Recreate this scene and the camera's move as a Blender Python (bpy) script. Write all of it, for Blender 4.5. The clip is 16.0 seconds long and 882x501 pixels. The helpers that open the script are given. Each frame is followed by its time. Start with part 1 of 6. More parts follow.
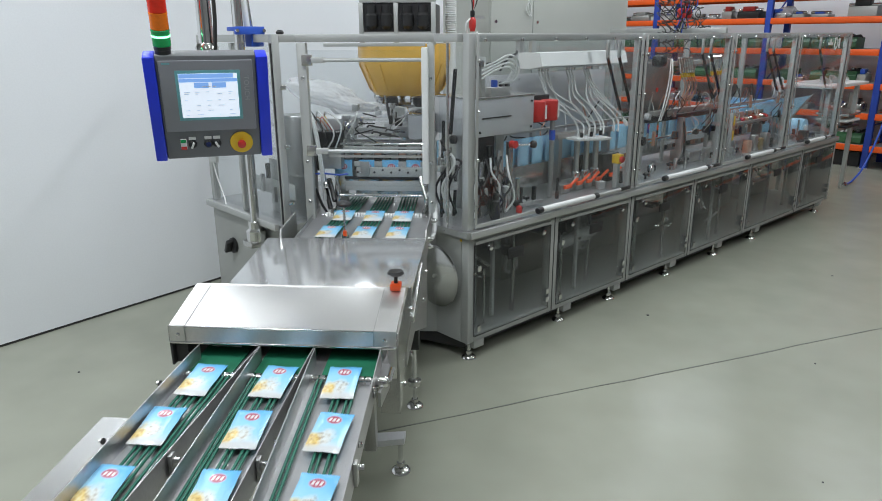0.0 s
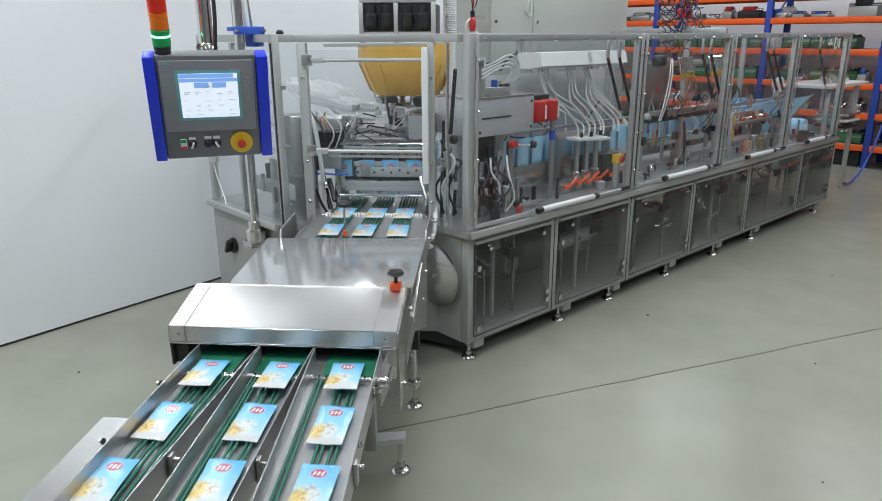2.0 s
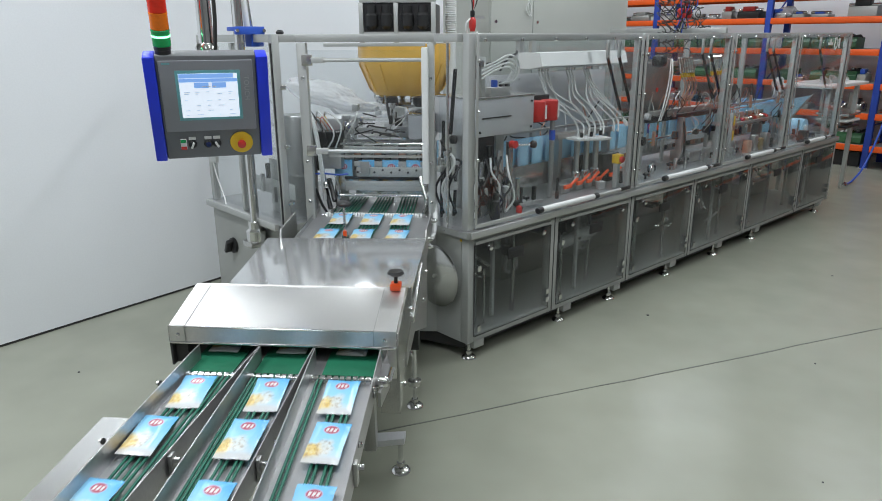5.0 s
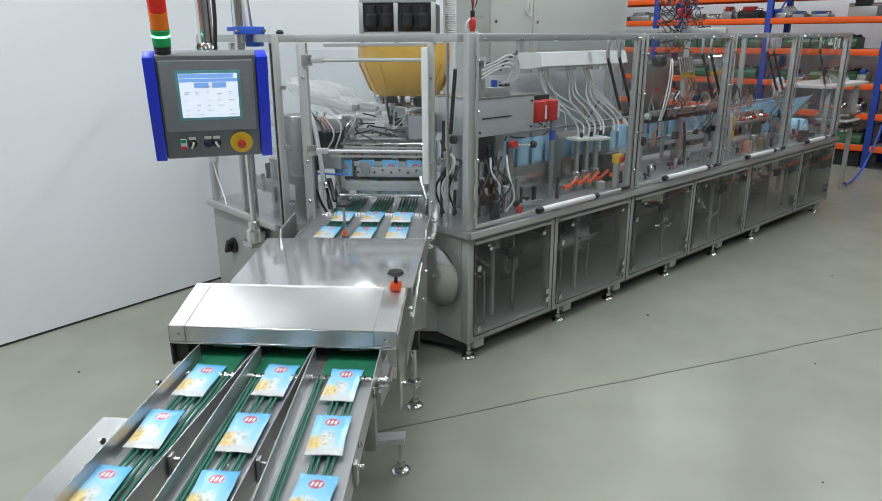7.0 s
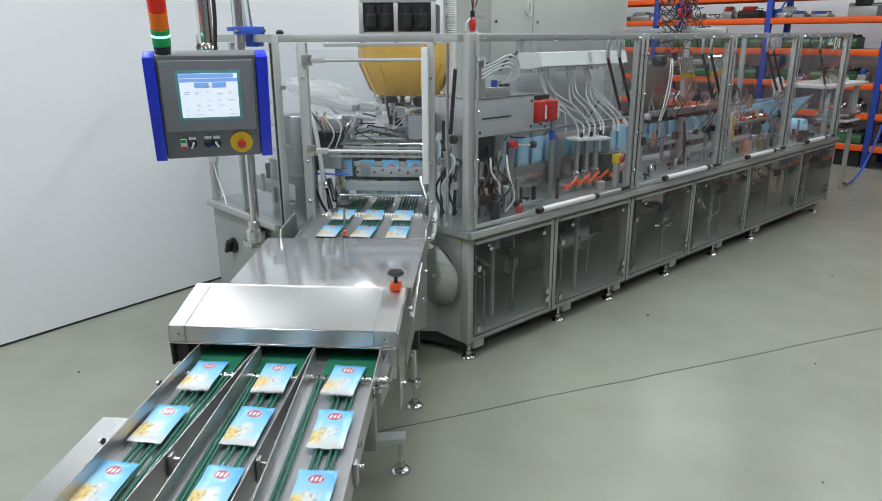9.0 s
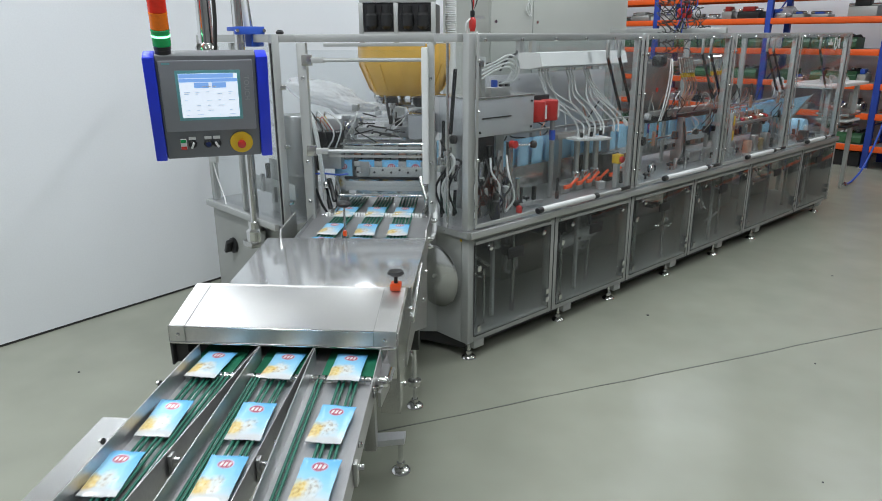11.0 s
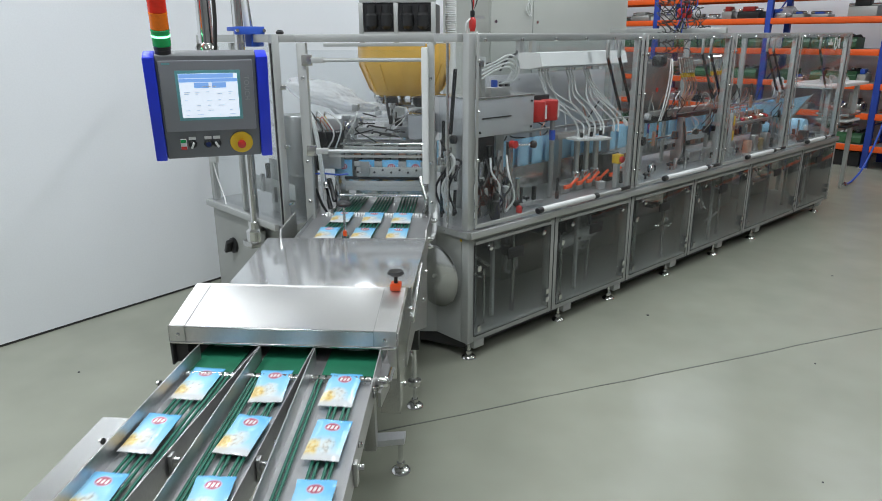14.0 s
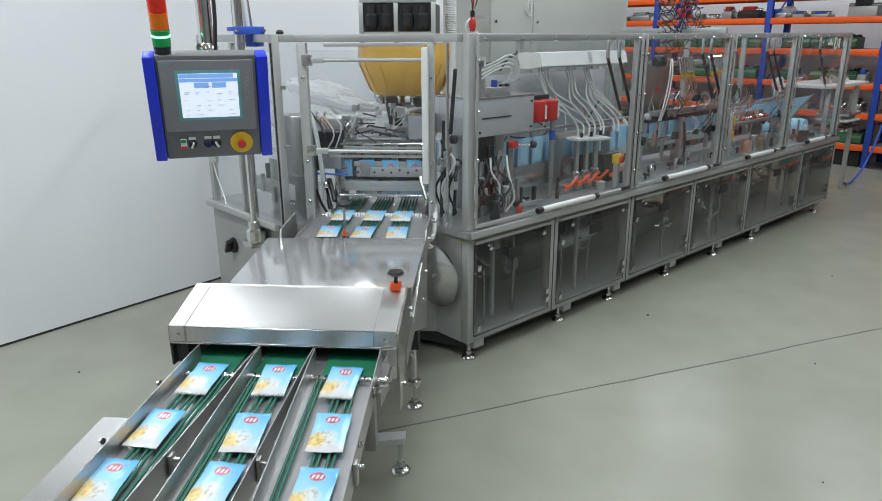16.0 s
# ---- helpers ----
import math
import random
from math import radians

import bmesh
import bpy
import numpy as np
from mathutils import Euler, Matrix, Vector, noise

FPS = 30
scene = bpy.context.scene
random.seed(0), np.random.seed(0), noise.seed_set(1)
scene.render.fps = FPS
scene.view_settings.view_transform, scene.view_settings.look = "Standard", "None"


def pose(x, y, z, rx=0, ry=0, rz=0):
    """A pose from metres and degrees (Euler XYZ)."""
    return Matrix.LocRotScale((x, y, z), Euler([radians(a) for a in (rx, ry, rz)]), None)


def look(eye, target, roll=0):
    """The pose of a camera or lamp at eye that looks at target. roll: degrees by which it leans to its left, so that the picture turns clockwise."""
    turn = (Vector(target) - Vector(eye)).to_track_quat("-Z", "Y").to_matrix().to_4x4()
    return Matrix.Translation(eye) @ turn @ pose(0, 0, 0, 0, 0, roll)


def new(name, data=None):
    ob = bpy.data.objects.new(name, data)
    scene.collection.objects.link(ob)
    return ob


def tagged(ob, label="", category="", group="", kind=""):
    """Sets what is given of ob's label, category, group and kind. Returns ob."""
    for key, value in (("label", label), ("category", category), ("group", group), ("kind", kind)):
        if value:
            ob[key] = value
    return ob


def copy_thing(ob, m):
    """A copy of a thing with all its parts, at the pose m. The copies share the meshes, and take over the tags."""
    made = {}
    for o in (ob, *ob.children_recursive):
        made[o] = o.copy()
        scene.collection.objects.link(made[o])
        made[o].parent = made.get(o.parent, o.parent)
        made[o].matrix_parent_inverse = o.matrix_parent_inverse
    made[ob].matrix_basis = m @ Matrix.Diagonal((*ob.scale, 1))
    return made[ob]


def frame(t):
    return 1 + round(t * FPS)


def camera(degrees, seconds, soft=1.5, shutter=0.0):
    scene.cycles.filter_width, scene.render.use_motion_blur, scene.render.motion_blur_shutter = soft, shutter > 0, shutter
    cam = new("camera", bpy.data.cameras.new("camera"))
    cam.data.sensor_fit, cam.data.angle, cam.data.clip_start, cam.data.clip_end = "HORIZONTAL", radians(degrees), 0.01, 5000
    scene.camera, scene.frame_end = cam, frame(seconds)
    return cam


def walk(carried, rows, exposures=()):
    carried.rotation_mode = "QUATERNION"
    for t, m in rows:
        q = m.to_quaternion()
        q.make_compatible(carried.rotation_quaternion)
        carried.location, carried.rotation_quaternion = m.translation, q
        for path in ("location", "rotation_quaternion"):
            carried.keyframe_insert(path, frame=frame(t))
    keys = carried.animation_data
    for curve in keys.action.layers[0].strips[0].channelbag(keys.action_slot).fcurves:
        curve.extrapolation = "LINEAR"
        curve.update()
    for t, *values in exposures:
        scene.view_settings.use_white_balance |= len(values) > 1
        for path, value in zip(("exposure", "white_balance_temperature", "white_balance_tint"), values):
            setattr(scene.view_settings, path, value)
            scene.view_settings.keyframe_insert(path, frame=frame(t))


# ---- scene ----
PHI = 43.22          # degrees from the machine's long side to the outfeed's axis
cam = camera(65.02, 16.0, soft=0.95, shutter=0.5)
EYE = (-2.803, -2.844, 1.989)
AIM = (EYE[0] + 0.6419, EYE[1] + 0.7071, EYE[2] - 0.2967)
walk(cam, [(0.0, look(EYE, AIM, -0.27)), (16.0, look(EYE, AIM, -0.27))], [(0.0, 0.30), (16.0, 0.30)])

# ---- light ----
world = bpy.data.worlds.new("world")
scene.world = world
world.use_nodes = True
world.node_tree.nodes["Background"].inputs[0].default_value = (0.75, 0.82, 0.9, 1)
world.node_tree.nodes["Background"].inputs[1].default_value = 0.15


def ceiling_tube(x, y, power, turn=0, lx=0.35, ly=2.0):
    data = bpy.data.lights.new("ceiling_lamp", "AREA")
    data.shape, data.size, data.size_y, data.energy = "RECTANGLE", lx, ly, power
    data.color = (0.90, 0.955, 1.0)
    ob = new("ceiling_lamp", data)
    ob.matrix_world = pose(x, y, 4.93, 0, 0, turn)
    return ob


for lx, ly, power, turn in ((-5.0, -4.6, 14, 0), (-5.2, -1.0, 30, 0), (-3.6, 0.4, 95, 0), (-1.05, 3.7, 34, 0), (-1.6, -1.2, 70, 0), (-1.2, -4.8, 24, 0),
                            (2.2, -1.6, 50, 0), (2.2, -4.8, 26, 0), (2.0, 1.2, 62, 0), (5.0, 1.2, 30, 0), (5.0, -2.6, 30, 0), (8.2, 2.9, 52, 0),
                            (8.2, -0.4, 30, 0), (8.2, -3.8, 30, 0), (0.2, 5.9, 40, 0), (7.4, 5.9, 30, 0)):
    ceiling_tube(lx, ly, power, turn)
ceiling_tube(3.74, 6.34, 50, -28, 0.3, 1.5)


# ---- materials ----
def nodes_of(m):
    m.use_nodes = True
    return m.node_tree.nodes, m.node_tree.links


def paint(name, col, rough=0.5, metal=0.0, var=0.12, scale=6.0, bump=0.0, fine=120.0, coat=0.0, emit=0.0, stretch=None, rand=0.0):
    """A surface with variation at two scales."""
    m = bpy.data.materials.new(name)
    n, l = nodes_of(m)
    b = n["Principled BSDF"]
    tc = n.new("ShaderNodeTexCoord")
    mp = n.new("ShaderNodeMapping")
    l.new(tc.outputs["Object"], mp.inputs[0])
    if stretch:
        mp.inputs["Scale"].default_value = stretch
    big, small = n.new("ShaderNodeTexNoise"), n.new("ShaderNodeTexNoise")
    big.inputs["Scale"].default_value, small.inputs["Scale"].default_value = scale, fine
    big.inputs["Detail"].default_value = 5.0
    l.new(tc.outputs["Object"], big.inputs["Vector"])
    l.new(mp.outputs[0], small.inputs["Vector"])
    add = n.new("ShaderNodeMath")
    add.operation = "MULTIPLY_ADD"
    l.new(small.outputs[0], add.inputs[0])
    add.inputs[1].default_value = 0.5
    l.new(big.outputs[0], add.inputs[2])
    ramp = n.new("ShaderNodeMapRange")
    ramp.inputs[1].default_value, ramp.inputs[2].default_value = 0.4, 1.1
    ramp.inputs[3].default_value, ramp.inputs[4].default_value = 1 - var, 1 + var
    l.new(add.outputs[0], ramp.inputs[0])
    mul = n.new("ShaderNodeVectorMath")
    mul.operation = "SCALE"
    mul.inputs[0].default_value = col
    l.new(ramp.outputs[0], mul.inputs["Scale"])
    last = mul.outputs[0]
    if rand:
        info = n.new("ShaderNodeObjectInfo")
        r2 = n.new("ShaderNodeMapRange")
        r2.inputs[3].default_value, r2.inputs[4].default_value = 1 - rand, 1 + rand
        l.new(info.outputs["Random"], r2.inputs[0])
        m2 = n.new("ShaderNodeVectorMath")
        m2.operation = "SCALE"
        l.new(last, m2.inputs[0])
        l.new(r2.outputs[0], m2.inputs["Scale"])
        last = m2.outputs[0]
    l.new(last, b.inputs["Base Color"])
    r = n.new("ShaderNodeMapRange")
    r.inputs[3].default_value, r.inputs[4].default_value = max(0.02, rough * 0.8), min(1, rough * 1.2)
    l.new(small.outputs[0], r.inputs[0])
    l.new(r.outputs[0], b.inputs["Roughness"])
    b.inputs["Metallic"].default_value = metal
    b.inputs["Coat Weight"].default_value = coat
    if bump:
        bp = n.new("ShaderNodeBump")
        bp.inputs["Strength"].default_value = bump
        bp.inputs["Distance"].default_value = 0.002
        l.new(small.outputs[0], bp.inputs["Height"])
        l.new(bp.outputs[0], b.inputs["Normal"])
    if emit:
        b.inputs["Emission Color"].default_value = (*col, 1)
        b.inputs["Emission Strength"].default_value = emit
    return m


def clear(name, tint, gloss=1.0, rough=0.02, haze=0.0):
    """Thin clear sheet: transparent with a Fresnel-weighted gloss and a little haze of scratches."""
    m = bpy.data.materials.new(name)
    n, l = nodes_of(m)
    n.remove(n["Principled BSDF"])
    out = n["Material Output"]
    tr, gl, mix, fr = n.new("ShaderNodeBsdfTransparent"), n.new("ShaderNodeBsdfGlossy"), n.new("ShaderNodeMixShader"), n.new("ShaderNodeLayerWeight")
    tr.inputs[0].default_value = (*tint, 1)
    gl.inputs["Roughness"].default_value = rough
    fr.inputs[0].default_value = 0.5
    pw = n.new("ShaderNodeMath")
    pw.operation = "POWER"
    pw.inputs[1].default_value = 3.0
    l.new(fr.outputs["Facing"], pw.inputs[0])
    sc = n.new("ShaderNodeMath")
    sc.operation = "MULTIPLY_ADD"
    sc.inputs[1].default_value = 0.8 * gloss
    sc.inputs[2].default_value = 0.05 * gloss
    l.new(pw.outputs[0], sc.inputs[0])
    l.new(sc.outputs[0], mix.inputs[0])
    l.new(tr.outputs[0], mix.inputs[1])
    l.new(gl.outputs[0], mix.inputs[2])
    last = mix
    if haze:
        df, m2, ns, rp = n.new("ShaderNodeBsdfDiffuse"), n.new("ShaderNodeMixShader"), n.new("ShaderNodeTexNoise"), n.new("ShaderNodeMapRange")
        tc = n.new("ShaderNodeTexCoord")
        l.new(tc.outputs["Object"], ns.inputs["Vector"])
        ns.inputs["Scale"].default_value = 3.0
        ns.inputs["Detail"].default_value = 6.0
        rp.inputs[1].default_value, rp.inputs[2].default_value = 0.35, 0.7
        rp.inputs[4].default_value = haze
        l.new(ns.outputs[0], rp.inputs[0])
        l.new(rp.outputs[0], m2.inputs[0])
        l.new(mix.outputs[0], m2.inputs[1])
        l.new(df.outputs[0], m2.inputs[2])
        last = m2
    l.new(last.outputs[0], out.inputs[0])
    return m


STEEL = paint("brushed_steel", (0.66, 0.655, 0.64), 0.24, 1.0, 0.10, 2.0, 0.06, 90.0, stretch=(1, 14, 1))
STEEL_V = paint("brushed_steel_dull", (0.50, 0.50, 0.49), 0.42, 1.0, 0.14, 2.5, 0.06, 70.0, stretch=(1, 1, 8))
HOODST = paint("brushed_hood_steel", (0.70, 0.695, 0.685), 0.36, 1.0, 0.10, 2.0, 0.08, 90.0, stretch=(14, 1, 1))
DISC = paint("turned_steel", (0.55, 0.55, 0.54), 0.17, 1.0, 0.12, 3.0, 0.05, 60.0)
PLATE = paint("satin_cover_steel", (0.76, 0.76, 0.765), 0.115, 0.74, 0.10, 2.0, 0.02, 90.0, stretch=(1, 14, 1))
CHROME = paint("polished_steel", (0.72, 0.72, 0.72), 0.14, 1.0, 0.08, 8.0)
ALU = paint("anodised_aluminium", (0.50, 0.51, 0.50), 0.45, 0.55, 0.08, 3.0, 0.05, 200.0)
GREY = paint("grey_machine_paint", (0.36, 0.37, 0.355), 0.42, 0.0, 0.08, 3.0, 0.08, 260.0)
GREY_L = paint("light_grey_paint", (0.44, 0.455, 0.42), 0.45, 0.0, 0.06, 2.0, 0.05, 220.0)
DECK = paint("machined_deck_plate", (0.44, 0.45, 0.455), 0.30, 0.75, 0.15, 3.0, 0.05, 60.0)
TRAYB = paint("bright_tray_steel", (0.82, 0.82, 0.81), 0.22, 1.0, 0.08, 2.0, 0.05, 60.0)
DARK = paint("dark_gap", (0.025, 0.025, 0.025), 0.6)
BLACK = paint("black_plastic", (0.02, 0.02, 0.021), 0.38, 0, 0.2, 20.0, 0.05)
# near-black for the hood's side and inner sheets, shade put into the colour
HOOD_SHADE = paint("hood_shade_black", (0.03, 0.03, 0.03), 0.7, 0, 0.2, 20.0, 0.1)
WHITEP = paint("white_plastic", (0.72, 0.73, 0.72), 0.35, 0, 0.06, 8.0)
HOSE = paint("white_hose", (0.68, 0.69, 0.68), 0.4, 0, 0.08, 10.0)
GREEN = paint("green_belt", (0.012, 0.145, 0.075), 0.5, 0, 0.2, 12.0, 0.2, 300.0)
CORD = paint("green_cord", (0.015, 0.13, 0.085), 0.45, 0, 0.25, 15.0)
TRAY = paint("lane_sheet_steel", (0.50, 0.50, 0.505), 0.40, 0.85, 0.16, 2.5, 0.05, 60.0, stretch=(1, 10, 1))
BLUE = paint("blue_paint", (0.015, 0.04, 0.68), 0.4, 0, 0.1, 6.0, 0.05)
BLUE_B = paint("blue_bracket", (0.03, 0.10, 0.52), 0.4, 0, 0.1, 6.0, 0.05)
PANELF = paint("panel_grey", (0.16, 0.165, 0.175), 0.5, 0, 0.06, 8.0, 0.05)
PANELG = paint("screen_bezel", (0.25, 0.255, 0.28), 0.32, 0, 0.04, 6.0)
NAVY = paint("navy_lens", (0.012, 0.02, 0.10), 0.25, 0, 0.1, 30.0)
RED = paint("red_paint", (0.55, 0.03, 0.025), 0.4, 0, 0.15, 10.0)
REDLAMP = paint("red_lamp_lens", (0.80, 0.030, 0.012), 0.2, 0, 0.1, 30.0)
ORLAMP = paint("orange_lamp_lens", (0.92, 0.20, 0.01), 0.2, 0, 0.1, 30.0)
GRLAMP = paint("green_lamp_lens", (0.01, 0.36, 0.10), 0.25, 0, 0.1, 30.0)
GRGLOW = paint("green_lamp_lit", (0.25, 1.0, 0.5), 0.3, emit=2.2)
ORANGE = paint("orange_beam_paint", (0.90, 0.115, 0.010), 0.42, 0, 0.1, 5.0, 0.05)
ORANGE_C = paint("orange_clamp", (0.85, 0.10, 0.02), 0.4, 0, 0.1, 9.0)
YELLOW = paint("yellow_plastic", (0.78, 0.50, 0.02), 0.4, 0, 0.08, 9.0)
AMBER = paint("amber_hopper", (0.74, 0.44, 0.09), 0.3, 0, 0.18, 5.0, 0.1, 60.0)
FILM = paint("printed_blue_film", (0.42, 0.74, 0.95), 0.28, 0, 0.10, 8.0, 0.1, 40.0)
BAG = paint("white_plastic_sheet", (0.86, 0.87, 0.89), 0.22, 0, 0.06, 14.0, 0.5, 22.0)
BAG.node_tree.nodes["Principled BSDF"].inputs["Alpha"].default_value = 0.5
GBIN = paint("green_bin_plastic", (0.03, 0.115, 0.045), 0.45, 0, 0.2, 8.0, rand=0.3)
RACKB = paint("blue_rack_paint", (0.02, 0.06, 0.38), 0.42, 0, 0.12, 5.0)
SHELF = paint("grey_shelf", (0.42, 0.42, 0.41), 0.5, 0.2, 0.15, 4.0)
BRASS = paint("dull_brass", (0.34, 0.26, 0.12), 0.4, 0.6, 0.2, 20.0)
PINK = paint("copper_tube", (0.50, 0.28, 0.20), 0.4, 0.3, 0.2, 20.0)
COLST = paint("dull_column_steel", (0.36, 0.365, 0.36), 0.40, 0.85, 0.14, 2.5, 0.06, 70.0, stretch=(1, 1, 8))
BOXG = paint("satin_housing", (0.60, 0.61, 0.63), 0.36, 0.35, 0.10, 4.0, 0.05, 90.0)
PANE = clear("clear_polycarbonate", (0.955, 0.97, 0.975), 0.42, 0.006, 0.012)
PANE_D = clear("smoked_polycarbonate", (0.70, 0.72, 0.72), 0.62, 0.012, 0.020)
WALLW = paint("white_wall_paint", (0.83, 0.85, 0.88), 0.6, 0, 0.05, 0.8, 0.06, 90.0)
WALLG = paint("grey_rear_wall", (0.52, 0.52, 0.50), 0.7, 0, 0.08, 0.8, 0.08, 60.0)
# darkened tone for walls out of view, chosen to cut their bounced fill light
WALLD = paint("unseen_dark_wall", (0.28, 0.28, 0.28), 0.7, 0, 0.08, 0.8, 0.08, 60.0)
CEIL = paint("ceiling_white", (0.70, 0.70, 0.69), 0.7, 0, 0.05, 0.8)
FILM_W = paint("white_film_foot", (0.72, 0.74, 0.76), 0.3, 0, 0.10, 8.0, 0.1, 40.0)
LABELW = paint("white_label", (0.78, 0.78, 0.77), 0.5)


def floor_material():
    m = paint("grey_epoxy_floor", (0.315, 0.324, 0.264), 0.235, 0, 0.10, 0.7, 0.0, 3.5)
    n, l = nodes_of(m)
    b = n["Principled BSDF"]
    tc = n.new("ShaderNodeTexCoord")
    ns = n.new("ShaderNodeTexNoise")
    ns.inputs["Scale"].default_value, ns.inputs["Detail"].default_value = 2.2, 2.0
    l.new(tc.outputs["Object"], ns.inputs["Vector"])
    rp = n.new("ShaderNodeMapRange")
    rp.inputs[1].default_value, rp.inputs[2].default_value = 0.45, 0.85
    rp.inputs[3].default_value, rp.inputs[4].default_value = 1.0, 0.93
    l.new(ns.outputs[0], rp.inputs[0])
    old = b.inputs["Base Color"].links[0].from_socket
    sc = n.new("ShaderNodeVectorMath")
    sc.operation = "SCALE"
    l.new(old, sc.inputs[0])
    l.new(rp.outputs[0], sc.inputs["Scale"])
    l.new(sc.outputs[0], b.inputs["Base Color"])
    return m


FLOOR = floor_material()


def pouch_material():
    """Sachet print: sky blue above, pale at the foot, a yellow and cream picture in one lower corner."""
    m = bpy.data.materials.new("sachet_print")
    n, l = nodes_of(m)
    b = n["Principled BSDF"]
    tc, sep, info = n.new("ShaderNodeTexCoord"), n.new("ShaderNodeSeparateXYZ"), n.new("ShaderNodeObjectInfo")
    l.new(tc.outputs["Object"], sep.inputs[0])

    def math_node(op, *vals):
        k = n.new("ShaderNodeMath")
        k.operation = op
        for i, v in enumerate(vals):
            if isinstance(v, (int, float)):
                k.inputs[i].default_value = v
            else:
                l.new(v, k.inputs[i])
        return k.outputs[0]

    def ramp(val, stops):
        r = n.new("ShaderNodeValToRGB")
        e = r.color_ramp.elements
        while len(e) < len(stops):
            e.new(0.5)
        for k, (p, col) in zip(e, stops):
            k.position, k.color = p, (*col, 1)
        l.new(val, r.inputs[0])
        return r.outputs[0]

    def blend(fac, c0, c1):
        k = n.new("ShaderNodeMix")
        k.data_type = "RGBA"
        l.new(fac, k.inputs["Factor"])
        l.new(c0, k.inputs[6])
        l.new(c1, k.inputs[7])
        return k.outputs[2]

    def window(val, lo, hi, top):
        k = n.new("ShaderNodeMapRange")
        k.inputs[1].default_value, k.inputs[2].default_value = lo, hi
        k.inputs[3].default_value, k.inputs[4].default_value = top, 0.0
        l.new(val, k.inputs[0])
        return k.outputs[0]

    def spot(x, y, sx):
        mp = n.new("ShaderNodeMapping")
        mp.inputs["Location"].default_value = (-x * sx, -y, 0)
        mp.inputs["Scale"].default_value = (sx, 1, 0)
        l.new(tc.outputs["Object"], mp.inputs[0])
        k = n.new("ShaderNodeVectorMath")
        k.operation = "LENGTH"
        l.new(mp.outputs[0], k.inputs[0])
        return k.outputs["Value"]

    ns, fine = n.new("ShaderNodeTexNoise"), n.new("ShaderNodeTexNoise")
    for k, sc, dt in ((ns, 26.0, 4.0), (fine, 75.0, 3.0)):
        k.noise_dimensions = "4D"
        k.inputs["Scale"].default_value, k.inputs["Detail"].default_value = sc, dt
        l.new(tc.outputs["Object"], k.inputs["Vector"])
        l.new(math_node("MULTIPLY", info.outputs["Random"], 3.0), k.inputs["W"])
    along = math_node("MULTIPLY_ADD", ns.outputs[0], 0.05, math_node("MULTIPLY_ADD", sep.outputs[1], -0.35, sep.outputs[0]))
    mr = n.new("ShaderNodeMapRange")
    mr.inputs[1].default_value, mr.inputs[2].default_value = -0.085, 0.115
    l.new(along, mr.inputs[0])
    sky = ramp(mr.outputs[0], [(0.0, (0.60, 0.61, 0.60)), (0.20, (0.58, 0.68, 0.74)), (0.42, (0.36, 0.64, 0.82)), (0.72, (0.25, 0.57, 0.82)), (1.0, (0.14, 0.45, 0.78))])
    wob = math_node("MULTIPLY", ns.outputs[0], 0.05)
    peak = window(math_node("ADD", spot(-0.040, 0.004, 0.8), wob), 0.045, 0.066, 0.75)
    cream = ramp(fine.outputs[0], [(0.36, (0.42, 0.32, 0.22)), (0.46, (0.68, 0.62, 0.52)), (0.60, (0.74, 0.73, 0.69))])
    col = blend(peak, sky, cream)
    gold = window(math_node("ADD", spot(-0.055, 0.044, 0.7), wob), 0.045, 0.064, 0.85)
    crisp = ramp(fine.outputs[0], [(0.34, (0.50, 0.30, 0.06)), (0.50, (0.74, 0.52, 0.12)), (0.66, (0.74, 0.62, 0.30))])
    col = blend(gold, col, crisp)
    foot = window(math_node("ADD", math_node("MULTIPLY", sep.outputs[0], 1.0), 0.10), 0.010, 0.026, 0.8)
    pale = n.new("ShaderNodeRGB")
    pale.outputs[0].default_value = (0.62, 0.63, 0.63, 1)
    col = blend(foot, col, pale.outputs[0])
    # the maker's oval, with three plain bars
    ring = spot(0.050, -0.002, 1.28)
    red, rim = n.new("ShaderNodeRGB"), n.new("ShaderNodeRGB")
    red.outputs[0].default_value, rim.outputs[0].default_value = (0.44, 0.11, 0.15, 1), (0.50, 0.40, 0.54, 1)
    col = blend(window(ring, 0.0265, 0.0285, 0.85), col, rim.outputs[0])
    col = blend(window(ring, 0.0225, 0.0245, 0.95), col, red.outputs[0])
    lean = math_node("MULTIPLY_ADD", sep.outputs[0], 0.2, math_node("ADD", sep.outputs[1], -0.008))
    cell = math_node("ABSOLUTE", math_node("SUBTRACT", math_node("MODULO", math_node("ADD", lean, 0.1235), 0.013), 0.0065))
    bars = math_node("MULTIPLY", window(cell, 0.0036, 0.0044, 1.0), window(math_node("ABSOLUTE", lean), 0.0188, 0.0196, 1.0))
    bars = math_node("MULTIPLY", bars, window(math_node("ABSOLUTE", math_node("ADD", sep.outputs[0], -0.050)), 0.0085, 0.0095, 0.9))
    white = n.new("ShaderNodeRGB")
    white.outputs[0].default_value = (0.74, 0.74, 0.74, 1)
    col = blend(bars, col, white.outputs[0])
    l.new(col, b.inputs["Base Color"])
    b.inputs["Roughness"].default_value = 0.22
    bp = n.new("ShaderNodeBump")
    bp.inputs["Strength"].default_value, bp.inputs["Distance"].default_value = 0.55, 0.004
    l.new(ns.outputs[0], bp.inputs["Height"])
    l.new(bp.outputs[0], b.inputs["Normal"])
    return m


SACHET = pouch_material()


